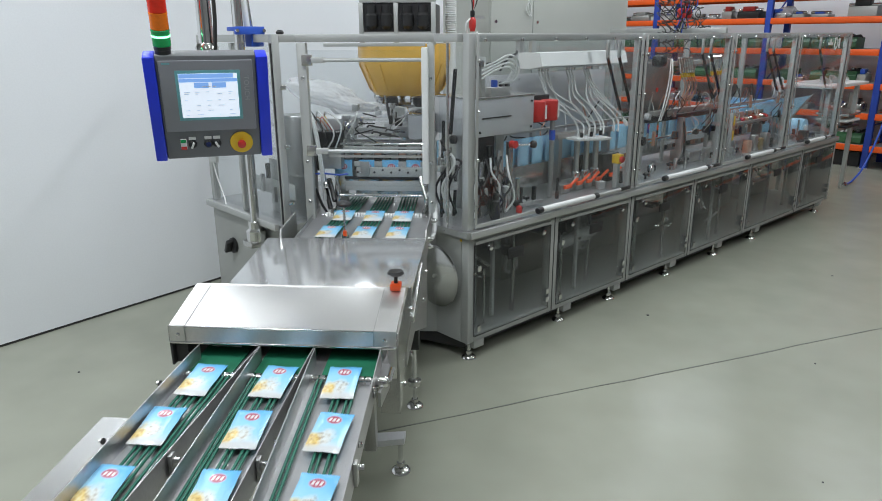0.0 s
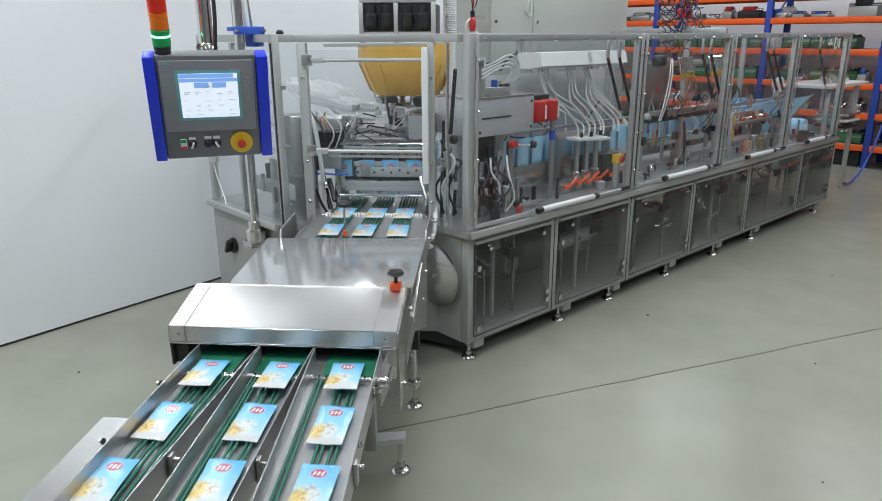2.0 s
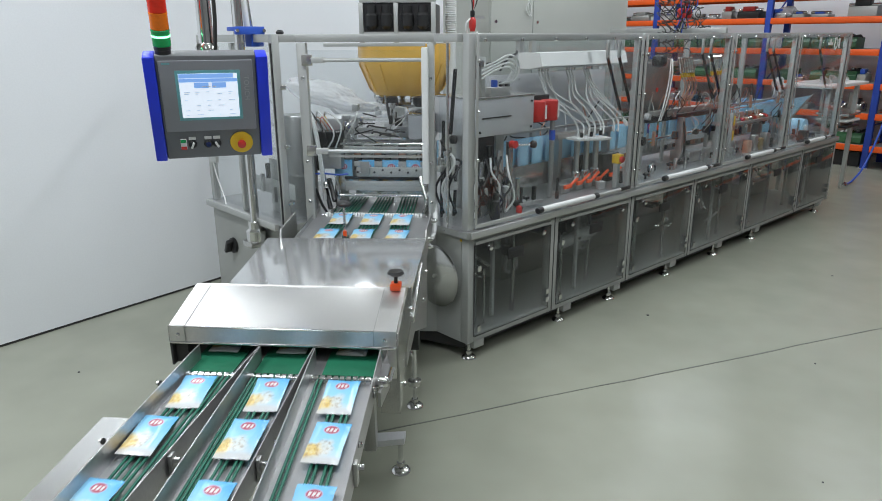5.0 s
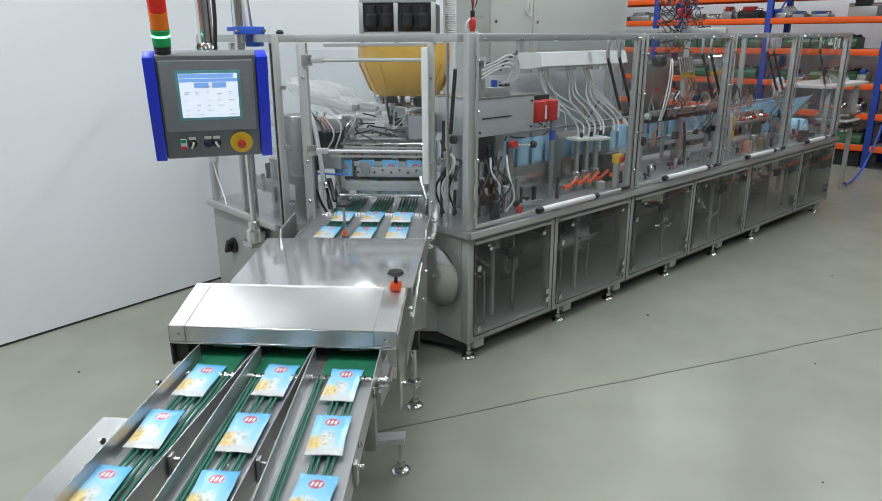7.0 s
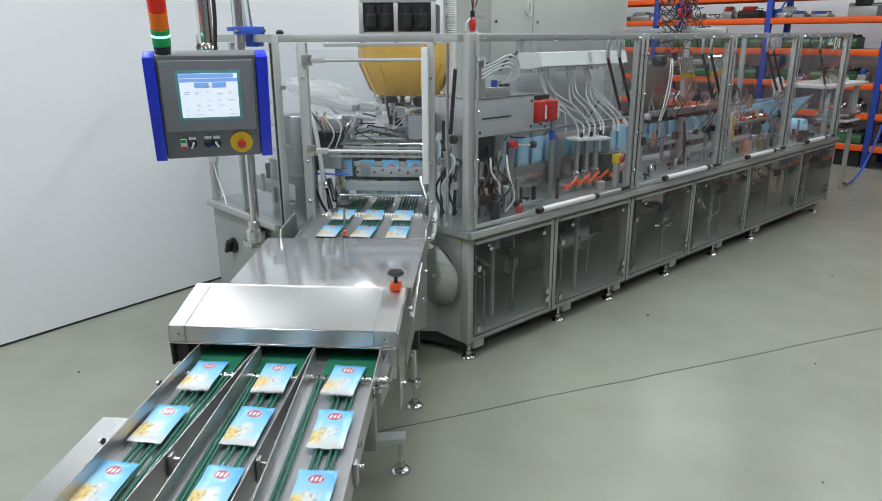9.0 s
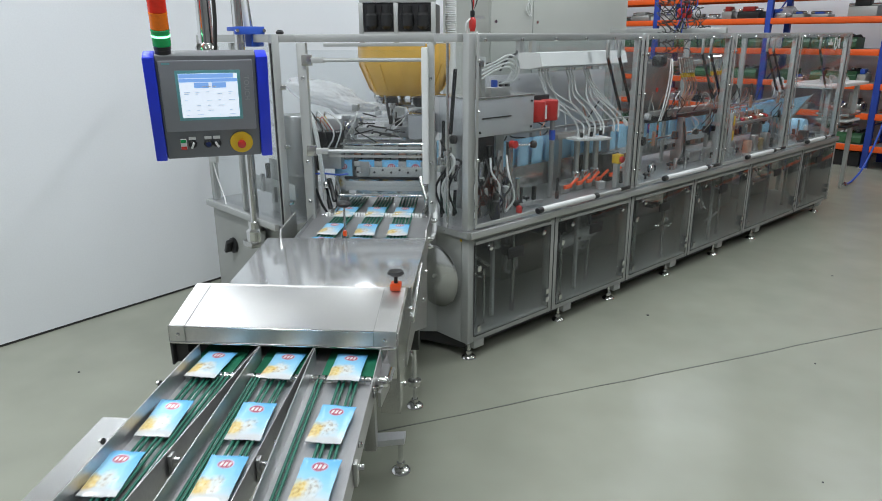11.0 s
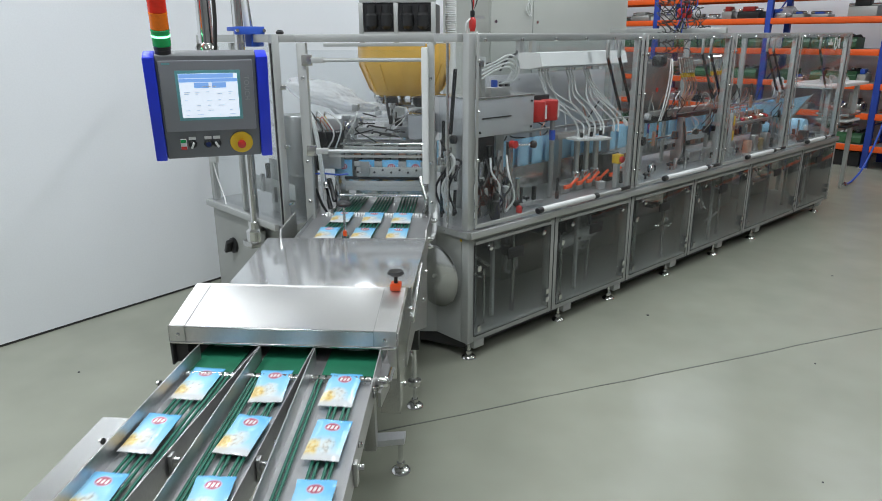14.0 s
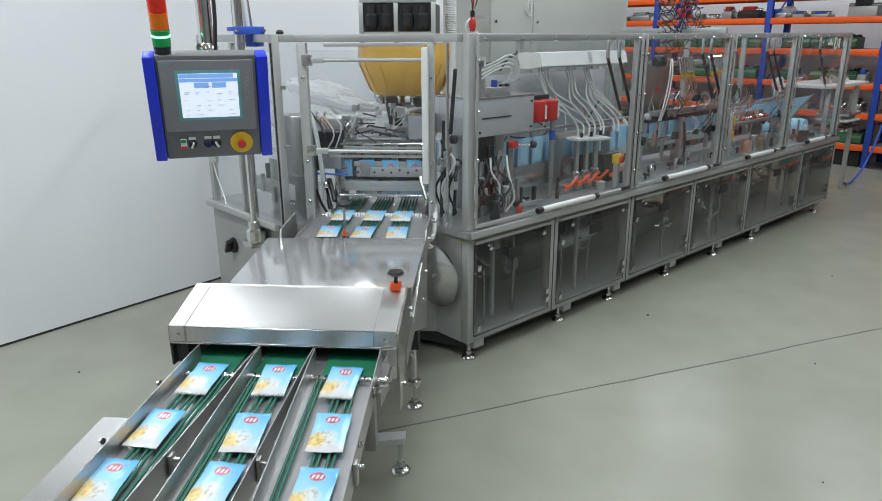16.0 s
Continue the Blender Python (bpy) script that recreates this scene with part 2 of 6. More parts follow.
# ---- mesh helpers ----
def box(bm, cx, cy, cz, sx, sy, sz, bevel=0.0, turn=None):
    m = Matrix.Translation((cx, cy, cz))
    if turn is not None:
        m = m @ turn
    r = bmesh.ops.create_cube(bm, size=1.0, matrix=m @ Matrix.Diagonal((sx, sy, sz, 1)))
    if bevel:
        es = list({e for v in r["verts"] for e in v.link_edges})
        bmesh.ops.bevel(bm, geom=es, offset=bevel, segments=2, affect="EDGES", profile=0.5)
    return bm


def span(bm, x0, x1, y0, y1, z0, z1, bevel=0.0):
    return box(bm, (x0 + x1) / 2, (y0 + y1) / 2, (z0 + z1) / 2, abs(x1 - x0), abs(y1 - y0), abs(z1 - z0), bevel)


def rod(bm, a, b, r, seg=14, r2=None, bevel=0.0):
    a, b = Vector(a), Vector(b)
    q = (b - a).to_track_quat("Z", "Y").to_matrix().to_4x4()
    res = bmesh.ops.create_cone(bm, cap_ends=True, segments=seg, radius1=r, radius2=r if r2 is None else r2, depth=(b - a).length,
                                matrix=Matrix.Translation((a + b) / 2) @ q)
    if bevel:
        caps = [e for v in res["verts"] for e in v.link_edges if abs((e.verts[0].co - e.verts[1].co).normalized().dot((b - a).normalized())) < 0.1]
        bmesh.ops.bevel(bm, geom=list(set(caps)), offset=bevel, segments=2, affect="EDGES", profile=0.5)
    return bm


def lathe(bm, prof, m=None, seg=20):
    """Turned body from (radius, height) pairs about z, closed at both ends."""
    m = m or Matrix()
    rings = []
    for r, z in prof:
        rings.append([bm.verts.new(m @ Vector((r * math.cos(2 * math.pi * i / seg), r * math.sin(2 * math.pi * i / seg), z))) for i in range(seg)])
    for a, b in zip(rings, rings[1:]):
        for i in range(seg):
            bm.faces.new((a[i], a[(i + 1) % seg], b[(i + 1) % seg], b[i]))
    bm.faces.new(list(reversed(rings[0])))
    bm.faces.new(rings[-1])
    return bm


def sweep(bm, pts, r, seg=7, steps=6):
    """A round cable through the points, smoothed."""
    P = [Vector(q) for q in pts]
    P = [P[0] * 2 - P[1]] + P + [P[-1] * 2 - P[-2]]
    line = []
    for i in range(1, len(P) - 2):
        for k in range(steps):
            t = k / steps
            a, b, c, d = P[i - 1], P[i], P[i + 1], P[i + 2]
            line.append(0.5 * (2 * b + (c - a) * t + (2 * a - 5 * b + 4 * c - d) * t * t + (3 * b - a - 3 * c + d) * t ** 3))
    line.append(P[-2])
    rings, up = [], Vector((0.3, 0.2, 1)).normalized()
    for i, q in enumerate(line):
        d = (line[min(i + 1, len(line) - 1)] - line[max(i - 1, 0)]).normalized()
        s = d.cross(up)
        s = s.normalized() if s.length > 1e-3 else Vector((1, 0, 0))
        w = s.cross(d).normalized()
        up = w
        rings.append([bm.verts.new(q + r * (math.cos(2 * math.pi * j / seg) * s + math.sin(2 * math.pi * j / seg) * w)) for j in range(seg)])
    for a, b in zip(rings, rings[1:]):
        for j in range(seg):
            bm.faces.new((a[j], a[(j + 1) % seg], b[(j + 1) % seg], b[j]))
    bm.faces.new(list(reversed(rings[0])))
    bm.faces.new(rings[-1])
    return bm


def prism(bm, poly, axis, lo, hi):
    """Extrude a flat outline along an axis: poly holds the two other coordinates."""
    def at(q, h):
        return {"x": (h, q[0], q[1]), "y": (q[0], h, q[1]), "z": (q[0], q[1], h)}[axis]
    a = [bm.verts.new(at(q, lo)) for q in poly]
    b = [bm.verts.new(at(q, hi)) for q in poly]
    k = len(poly)
    fs = [bm.faces.new(a), bm.faces.new(list(reversed(b)))]
    for i in range(k):
        fs.append(bm.faces.new((a[i], b[i], b[(i + 1) % k], a[(i + 1) % k])))
    bmesh.ops.recalc_face_normals(bm, faces=fs)
    return bm


def mesh_of(name, bm, material, smooth=True):
    bmesh.ops.recalc_face_normals(bm, faces=bm.faces[:])
    me = bpy.data.meshes.new(name)
    bm.to_mesh(me)
    bm.free()
    me.materials.append(material)
    if smooth:
        me.polygons.foreach_set("use_smooth", [True] * len(me.polygons))
        me.set_sharp_from_angle(angle=radians(32))
    return me


def part(name, bm, material, parent=None, label="", at=None, shadow=True):
    ob = new(name, mesh_of(name, bm, material))
    if parent is not None:
        ob.parent = parent
    if at is not None:
        ob.matrix_basis = at
    if label:
        tagged(ob, label)
    if not shadow:
        ob.visible_shadow = False
    return ob


def again(ob, m):
    """Another part on the same mesh under the same parent, with its own parts."""
    return copy_thing(ob, m)


def thing(name, m, label, category, group=""):
    ob = new(name)
    ob.empty_display_size = 0.1
    ob.matrix_basis = m
    return tagged(ob, label, category, group)


B = bmesh.new
CONV = pose(0, 0, 0, 0, 0, PHI)


def C(u, v, z):
    return CONV @ Vector((u, v, z))


def belt_z(u):
    return 0.885 + 0.07 * u if u > -1.66 else 0.7688 + 0.115 * (u + 1.66)


LANES = ((0.415, 0.017), (0.607, -0.025), (0.812, -0.073))


def lane_v(i, u):
    return LANES[i][0] + LANES[i][1] * u


# ---- setting ----
def structure(name, bm, mat, label, at=None):
    ob = part(name, bm, mat, None, label, at)
    return tagged(ob, kind="structure", category="structure")


structure("floor", span(B(), -7, 10.6, -7, 9, -0.2, 0), FLOOR, "grey-green polished epoxy factory floor with soft worn patches")
structure("ceiling", span(B(), -7, 10.6, -7, 9, 5.0, 5.15), CEIL, "white hall ceiling with light panels")
# south and west walls are unseen and coloured dark to deepen the contrast
structure("wall_south", span(B(), -7, 10.6, -7.15, -7, 0, 5), WALLD, "plain grey hall wall out of view")
structure("wall_west", span(B(), -7.15, -7, -7, 9, 0, 5), WALLD, "plain grey hall wall out of view")
structure("wall_north", span(B(), -7, 10.6, 9, 9.15, 0, 5), WALLG, "plain grey hall wall out of view")
structure("wall_east", span(B(), 10.6, 10.75, -7, 9, 0, 5), WALLW, "plain grey hall wall out of view behind the racks")
WTURN = pose(-2.143, 2.293, 0, 0, 0, math.degrees(math.atan2(0.30, 1.752)))
structure("wall_partition", span(B(), -4.6, 6.4, 0, 0.08, 0.018, 2.42), WALLW, "smooth white partition wall behind the machine", WTURN)
structure("trim", span(B(), -4.6, 6.4, 0.004, 0.07, 0, 0.016), DARK, "black gap strip under the white partition", WTURN)


def joint(name, a, b, w, mat, label):
    bm = B()
    a, b = Vector((*a, 0.0015)), Vector((*b, 0.0015))
    rnd = random.Random(4)
    k = 40
    side = Vector((-(b - a).y, (b - a).x, 0)).normalized()
    pts = [a.lerp(b, i / k) + side * rnd.uniform(-0.006, 0.006) for i in range(k + 1)]
    for p0, p1 in zip(pts, pts[1:]):
        d = (p1 - p0)
        box(bm, *((p0 + p1) / 2), d.length * 1.02, w * rnd.uniform(0.7, 1.3), 0.003, 0, Matrix.Rotation(math.atan2(d.y, d.x), 4, "Z"))
    structure(name, bm, mat, label)


JOINT = paint("floor_joint", (0.15, 0.155, 0.135), 0.55)
joint("floor_joint", (-1.25, -0.115), (6.9, -3.33), 0.008, JOINT, "dark saw-cut joint across the epoxy floor")

# ---- packaging machine: base, deck and guards ----
H, D, ZB = 2.0, 0.865, 0.126
FAR = 5.93
machine = thing("packaging_machine", pose(0, 0, 0), "long grey sachet packaging machine with clear guard doors on levelling feet", "machine")

BASE_POSTS = (0.025, 0.825, 1.745, 2.70, 3.75, 4.98, FAR - 0.03)
GUARD_POSTS = (0.02, 1.75, 3.12, 4.49, 5.86)
NOTCH = [(0.0, 0.284), (-0.564, 0.884), (-0.73, 0.89), (-0.73, 1.90)]


def foot(parent, m):
    f = part("foot", lathe(B(), [(0.012, 0.02), (0.012, 0.15)]), CHROME, parent, "", m)
    part("foot_pad", lathe(B(), [(0.045, 0.0), (0.047, 0.006), (0.044, 0.013), (0.034, 0.021), (0.016, 0.027), (0.016, 0.034)]), CHROME, f)
    part("nut", lathe(B(), [(0.021, 0.034), (0.021, 0.05)], seg=6), CHROME, f)
    return f


# base frame
for i, x in enumerate(BASE_POSTS):
    w = 0.05 if i in (0, 6) else 0.085
    part("base_post", span(B(), x - w / 2, x + w / 2, 0.0, 0.06, ZB, D - 0.04, 0.004), GREY, machine)
    part("base_post", span(B(), x - w / 2, x + w / 2, 1.14, 1.2, ZB, D - 0.04, 0.004), GREY, machine)
    if 0 < i < 6:
        part("post_gap", span(B(), x - 0.004, x + 0.004, -0.002, 0.01, ZB + 0.002, D - 0.045), DARK, machine)
for a, b in zip(BASE_POSTS, BASE_POSTS[1:]):
    part("base_rail", span(B(), a, b, 0.004, 0.05, ZB, ZB + 0.045, 0.003), GREY, machine)
    part("base_rail", span(B(), a, b, 0.004, 0.05, D - 0.1, D - 0.04, 0.003), GREY, machine)
part("base_floor", span(B(), 0.02, FAR, 0.062, 1.18, ZB + 0.004, ZB + 0.02), GREY, machine, "grey sheet floor of the base")
part("base_back", span(B(), 0.02, 3.72, 1.2, 1.212, ZB, D - 0.04), GREY, machine, "grey sheet back of the base")
part("base_end", span(B(), FAR, FAR + 0.012, 0.0, 0.5, ZB, D - 0.04), GREY, machine)

# left block of the base, with the bevelled notch for the outfeed
outline = [(0.0, 0.062), (0.0, 0.284), (-0.564, 0.884), (-0.73, 0.89), (-0.73, 1.90), (0.3, 1.90), (0.3, 1.2), (0.02, 1.2), (0.02, 0.062)]
part("side_cabinet", prism(B(), outline, "z", ZB, D - 0.04), GREY, machine, "grey painted side cabinet of the base")
deck_o = [(FAR + 0.02, -0.02), (-0.03, -0.02), (-0.03, 0.28), (-0.58, 0.865), (-0.755, 0.865), (-0.755, 1.92), (0.32, 1.92), (0.32, 1.22), (FAR + 0.02, 1.22)]
part("deck_plate", prism(B(), deck_o, "z", D - 0.04, D), DECK, machine, "machined steel deck plate")

FEET = (0.06, 0.97, 1.60, 2.44, 3.28, 4.08, 5.71)
for x in FEET:
    foot(machine, pose(x, 0.05, 0))
    foot(machine, pose(x, 1.1, 0))
    part("foot_bracket", span(B(), x + 0.01, x + 0.10, 0.01, 0.09, ZB - 0.055, ZB - 0.002, 0.003), GREY, machine)
for q in ((-0.6, 1.0), (-0.6, 1.8), (0.2, 1.8)):
    foot(machine, pose(*q, 0))

# base doors with smoked panes
for i, (a, b) in enumerate(zip(BASE_POSTS, BASE_POSTS[1:])):
    w0, w1 = (0.025 if i == 0 else 0.043), (0.025 if i == 5 else 0.043)
    x0, x1 = a + w0 + 0.006, b - w1 - 0.006
    d = part("base_door", span(B(), x0, x1, -0.012, -0.004, ZB + 0.04, D - 0.095, 0.002), PANE_D, machine, "smoked clear base door", shadow=False)
    xm = (x0 + x1) / 2
    ph = part("pull_handle", span(B(), xm - 0.075, xm + 0.075, -0.02, -0.012, 0.618, 0.690, 0.003), DARK, d, "black recessed pull handle")
    part("pull_recess", span(B(), xm - 0.055, xm + 0.055, -0.023, -0.0205, 0.638, 0.668), DARK, ph)
    for kx in (x0 + 0.12, x1 - 0.09):
        part("knob", lathe(B(), [(0.017, 0), (0.017, 0.016), (0.009, 0.02)], pose(kx, -0.012, 0.735, 90)), CHROME, d)
    for kx, kz in ((x0 + 0.025, 0.62), (x0 + 0.025, 0.22), (x1 - 0.025, 0.24), (x1 - 0.025, 0.3)):
        part("hinge", span(B(), kx - 0.014, kx + 0.014, -0.024, -0.012, kz - 0.02, kz + 0.02, 0.003), CHROME, d)
    # dark shut line round the door
    for g0, g1, h0, h1 in ((x0 - 0.005, x0 - 0.001, ZB + 0.04, D - 0.095), (x1 + 0.001, x1 + 0.005, ZB + 0.04, D - 0.095), (x0, x1, ZB + 0.0355, ZB + 0.0395)):
        part("shut_line", span(B(), g0, g1, -0.0045, -0.0015, h0, h1), DARK, d)
    part("door_trim", span(B(), x0, x1, -0.0115, -0.003, D - 0.093, D - 0.072, 0.002), GREY, d)

# what shows dimly inside the base
for i, (a, b) in enumerate(zip(BASE_POSTS, BASE_POSTS[1:])):
    r = random.Random(20 + i)
    for k in range(3):
        x = a + (b - a) * (0.2 + 0.27 * k + r.uniform(-0.06, 0.06))
        y = r.uniform(0.07, 0.2)
        part("inner_strut", span(B(), x - 0.012, x + 0.012, y, y + 0.024, ZB + 0.02, D - 0.05, 0.002), (ALU, WHITEP, CHROME)[k], machine)
    if i in (0, 1, 3, 4):
        x = (a + b) / 2 + r.uniform(-0.1, 0.2)
        bm = sweep(B(), [(x, 0.3, D - 0.05), (x + 0.03, 0.25, 0.6), (x - 0.02, 0.22, 0.45), (x + 0.06, 0.24, 0.40), (x + 0.17, 0.28, 0.42), (x + 0.2, 0.35, 0.5)], 0.012)
        part("inner_hose", bm, HOSE, machine)
    part("drive_box", span(B(), a + 0.15, b - 0.2, 0.62, 0.95, ZB + 0.02, 0.3 + 0.2 * r.random(), 0.01), STEEL_V, machine, "dull steel drive housing")
for i, (a, b) in enumerate(zip(BASE_POSTS, BASE_POSTS[1:])):
    r = random.Random(60 + i)
    for k in range(3):
        x, z = a + 0.1 + (b - a - 0.2) * r.random(), r.uniform(0.35, 0.7)
        part("inner_link", rod(B(), (x, 0.12, z), (x + r.uniform(-0.16, 0.16), 0.2, z + r.uniform(-0.12, 0.12)), 0.009 + 0.006 * r.random(), 10), (CHROME, WHITEP, STEEL)[k], machine)
    for k in range(2):
        x, z = a + 0.08 + (b - a - 0.24) * r.random(), r.uniform(0.52, 0.72)
        part("inner_block", span(B(), x, x + r.uniform(0.03, 0.10), 0.16, 0.24, z, z + r.uniform(0.03, 0.09), 0.004), r.choice((ALU, STEEL, BLACK, STEEL_V)), machine)
    part("inner_shaft", rod(B(), (a + 0.22, 0.10, ZB + 0.05), (a + 0.22, 0.10, 0.55), 0.008, 10), CHROME, machine)
# added dark slab: keeps light from the floor below and stands in for shade
part("drip_tray", prism(B(), [(0.06, 0.095), (FAR - 0.06, 0.095), (FAR - 0.06, 1.16), (0.2, 1.16), (0.2, 1.82), (-0.66, 1.82), (-0.66, 0.95), (-0.58, 0.94), (-0.03, 0.35)], "z", ZB - 0.075, ZB - 0.004), DARK, machine, "dark slab added under the base to deepen its shade")
part("waste_tube", rod(B(), (1.12, 0.22, 0.50), (1.50, 0.16, 0.56), 0.045, 16), WHITEP, machine, "milky plastic tube")

# guard frame along the side
PW = 0.045
for i, x in enumerate(GUARD_POSTS):
    if i == 0:
        part("guard_post", span(B(), -0.005, 0.05, 0.0, 0.05, D, H, 0.003), ALU, machine)
    else:
        for s in (-0.0275, 0.0275):
            gp = part("guard_post", span(B(), x + s - 0.0225, x + s + 0.0225, 0.006, 0.05, D, H, 0.003), ALU, machine)
            part("profile_slot", span(B(), x + s - 0.004, x + s + 0.004, 0.0045, 0.0058, D + 0.01, H - 0.05), DARK, gp)
    if i:
        part("rear_post", span(B(), x - 0.025, x + 0.025, 1.15, 1.2, D, H, 0.003), ALU, machine)
part("guard_post", span(B(), FAR - 0.05, FAR, 0.006, 0.05, D, H, 0.003), ALU, machine)
for y in (0.006, 1.15):
    for a, b in zip(GUARD_POSTS, GUARD_POSTS[1:] + (FAR,)):
        part("top_rail", span(B(), a + 0.052, b - 0.052, y, y + 0.044, H - 0.045, H, 0.003), ALU, machine)
for x in GUARD_POSTS[1:] + (FAR - 0.02,):
    part("cross_rail", span(B(), x - 0.02, x + 0.02, 0.052, 1.148, H - 0.045, H - 0.002, 0.003), ALU, machine)
part("rear_pane", span(B(), 1.78, FAR - 0.02, 1.172, 1.178, D + 0.02, H - 0.05), PANE, machine, "clear rear guard sheet", shadow=False)
part("end_pane", span(B(), FAR - 0.008, FAR - 0.002, 0.055, 1.145, D + 0.02, H - 0.05), PANE, machine, "clear end guard sheet", shadow=False)

# guard doors: a sheet on bolts with a lip and a tubular handle
edges = list(zip(GUARD_POSTS, GUARD_POSTS[1:])) + [(5.86, FAR)]
HANDLES = [(0.60, 1.19, 1.66), (2.13, 2.79, 3.05), (3.57, 4.10, 4.42), (4.95, 5.40, 5.75)]
for i, (a, b) in enumerate(edges[:4]):
    x0, x1 = a + 0.03, b - 0.012
    d = part("guard_door", span(B(), x0, x1, -0.009, -0.003, D + 0.035, H - 0.012, 0.001), PANE, machine, "clear polycarbonate guard door", shadow=False)
    part("door_lip", span(B(), x0, x1, -0.014, -0.0005, D + 0.012, D + 0.034, 0.002), ALU, d)
    part("door_side", span(B(), x0 - 0.006, x0 + 0.014, -0.013, -0.0095, D + 0.036, H - 0.012, 0.001), ALU, d)
    part("door_side", span(B(), x1 - 0.03, x1, -0.013, -0.0095, D + 0.036, H - 0.012, 0.001), ALU, d)
    h0, h1, h2 = HANDLES[i]
    part("handle", rod(B(), (h0 + 0.03, -0.045, 0.905), (h1, -0.045, 0.905), 0.019, 16, None, 0.004), WHITEP, d, "white tubular door handle")
    part("handle_end", rod(B(), (h0 - 0.02, -0.045, 0.902), (h0 + 0.03, -0.045, 0.905), 0.021, 16, None, 0.006), BLACK, d, "black handle end")
    part("handle_end", rod(B(), (h1, -0.045, 0.905), (h1 + 0.05, -0.045, 0.905), 0.021, 16, None, 0.006), BLACK, d, "black handle end")
    part("lower_bar", rod(B(), (h1 + 0.06, -0.03, 0.90), (h2 - 0.12, -0.03, 0.90), 0.011, 10), ALU, d)
    part("lower_bar", span(B(), h2 - 0.12, h2, -0.042, -0.018, 0.888, 0.912, 0.005), BLACK, d)
    k = 6 if i == 0 else 5
    for j in range(k):
        for zz in (H - 0.035,):
            part("bolt", lathe(B(), [(0.011, 0), (0.011, 0.008), (0.005, 0.012)], pose(x0 + 0.06 + (x1 - x0 - 0.12) * j / (k - 1), -0.009, zz, 90)), CHROME, d)
    for j in range(4):
        zz = D + 0.15 + (H - D - 0.3) * j / 3
        for xx in (x0 + 0.006, x1 - 0.014):
            part("bolt", lathe(B(), [(0.010, 0), (0.010, 0.008), (0.005, 0.012)], pose(xx, -0.0135, zz, 90)), CHROME, d)
    # gas struts that hold the door
    for dx in (0.0, 0.14):
        if i == 3 and dx:
            continue
        sx, run = (1.46, 2.80, 4.02, 5.30)[i] + dx, (0.20, 0.26, 0.34, 0.30)[i]
        s = part("gas_strut", rod(B(), (sx, 0.10, 1.84), (sx + run, 0.10, 1.46), 0.0115, 12), BLACK, machine, "black gas strut")
        part("piston", rod(B(), (sx + run, 0.10, 1.46), (sx + run * 1.2, 0.10, 1.385), 0.006, 10), CHROME, s)
        part("strut_mount", span(B(), sx - 0.011, sx + 0.011, 0.09, 0.11, 1.83, H - 0.046, 0.003), ALU, s)
part("guard_door", span(B(), 5.90, FAR - 0.01, -0.009, -0.003, D + 0.035, H - 0.012, 0.001), PANE, machine, "narrow clear guard sheet", shadow=False)
part("deck_edge", span(B(), 0.0, FAR, -0.03, -0.021, D - 0.045, D - 0.004, 0.002), ALU, machine, "aluminium edge strip of the deck")

# guards of the notch: right return, infeed face, left return, left side
part("notch_pane", span(B(), -0.006, -0.001, 0.06, 0.25, D + 0.02, H - 0.05), PANE, machine, "clear guard strip", shadow=False)
part("gas_strut", rod(B(), (0.10, 0.22, 1.80), (0.06, 0.22, 1.42), 0.012, 12), BLACK, machine, "black gas strut")
part("top_rail", span(B(), -0.045, 0.0, 0.052, 0.248, H - 0.045, H, 0.003), ALU, machine)
part("inner_rod", rod(B(), (-0.02, 0.16, D), (-0.02, 0.16, H - 0.05), 0.008, 10), CHROME, machine)
UD = 0.21
face = pose(0, 0, 0, 0, 0, PHI)
part("guard_post", span(B(), UD - 0.03, UD + 0.02, 0.215, 0.255, D, H - 0.05, 0.003), ALU, machine, "", face)
part("guard_post", span(B(), UD - 0.03, UD + 0.02, 0.975, 1.03, D, H - 0.05, 0.003), ALU, machine, "", face)
part("top_rail", span(B(), UD - 0.03, UD + 0.02, 0.20, 1.05, H - 0.045, H, 0.003), ALU, machine, "", face)
fd = part("infeed_door", span(B(), UD - 0.045, UD - 0.039, 0.262, 0.97, 1.10, H - 0.09, 0.001), PANE, machine, "clear hinged door over the outfeed", face, False)
part("door_grip", span(B(), UD - 0.085, UD - 0.05, 0.245, 0.285, 1.125, 1.925, 0.008), WHITEP, fd, "white full-height grip rail")
for zz in (1.855, 1.32):
    part("crossbar", rod(B(), (UD - 0.06, 0.285, zz), (UD - 0.06, 0.90, zz), 0.011, 12), ALU, fd)
    h = part("hinge_block", span(B(), UD - 0.072, UD - 0.040, 0.86, 0.935, zz - 0.018, zz + 0.016, 0.003), ALU, fd)
    part("hinge_leaf", span(B(), UD - 0.046, UD - 0.031, 0.937, 1.0, zz - 0.034, zz + 0.03, 0.003), STEEL, h)
part("crossbar", span(B(), UD - 0.05, UD - 0.046, 0.29, 0.86, 1.28, 1.295), ALU, fd)
part("top_strip", span(B(), UD - 0.056, UD - 0.046, 0.262, 0.86, 1.93, 1.95, 0.002), ALU, fd)
for zz in (1.0, 1.25, 1.75):
    for vv in (0.235, 1.0):
        part("bolt", lathe(B(), [(0.010, 0), (0.010, 0.008), (0.005, 0.012)], pose(UD - 0.03, vv, zz, 0, -90)), CHROME, machine, "", face)
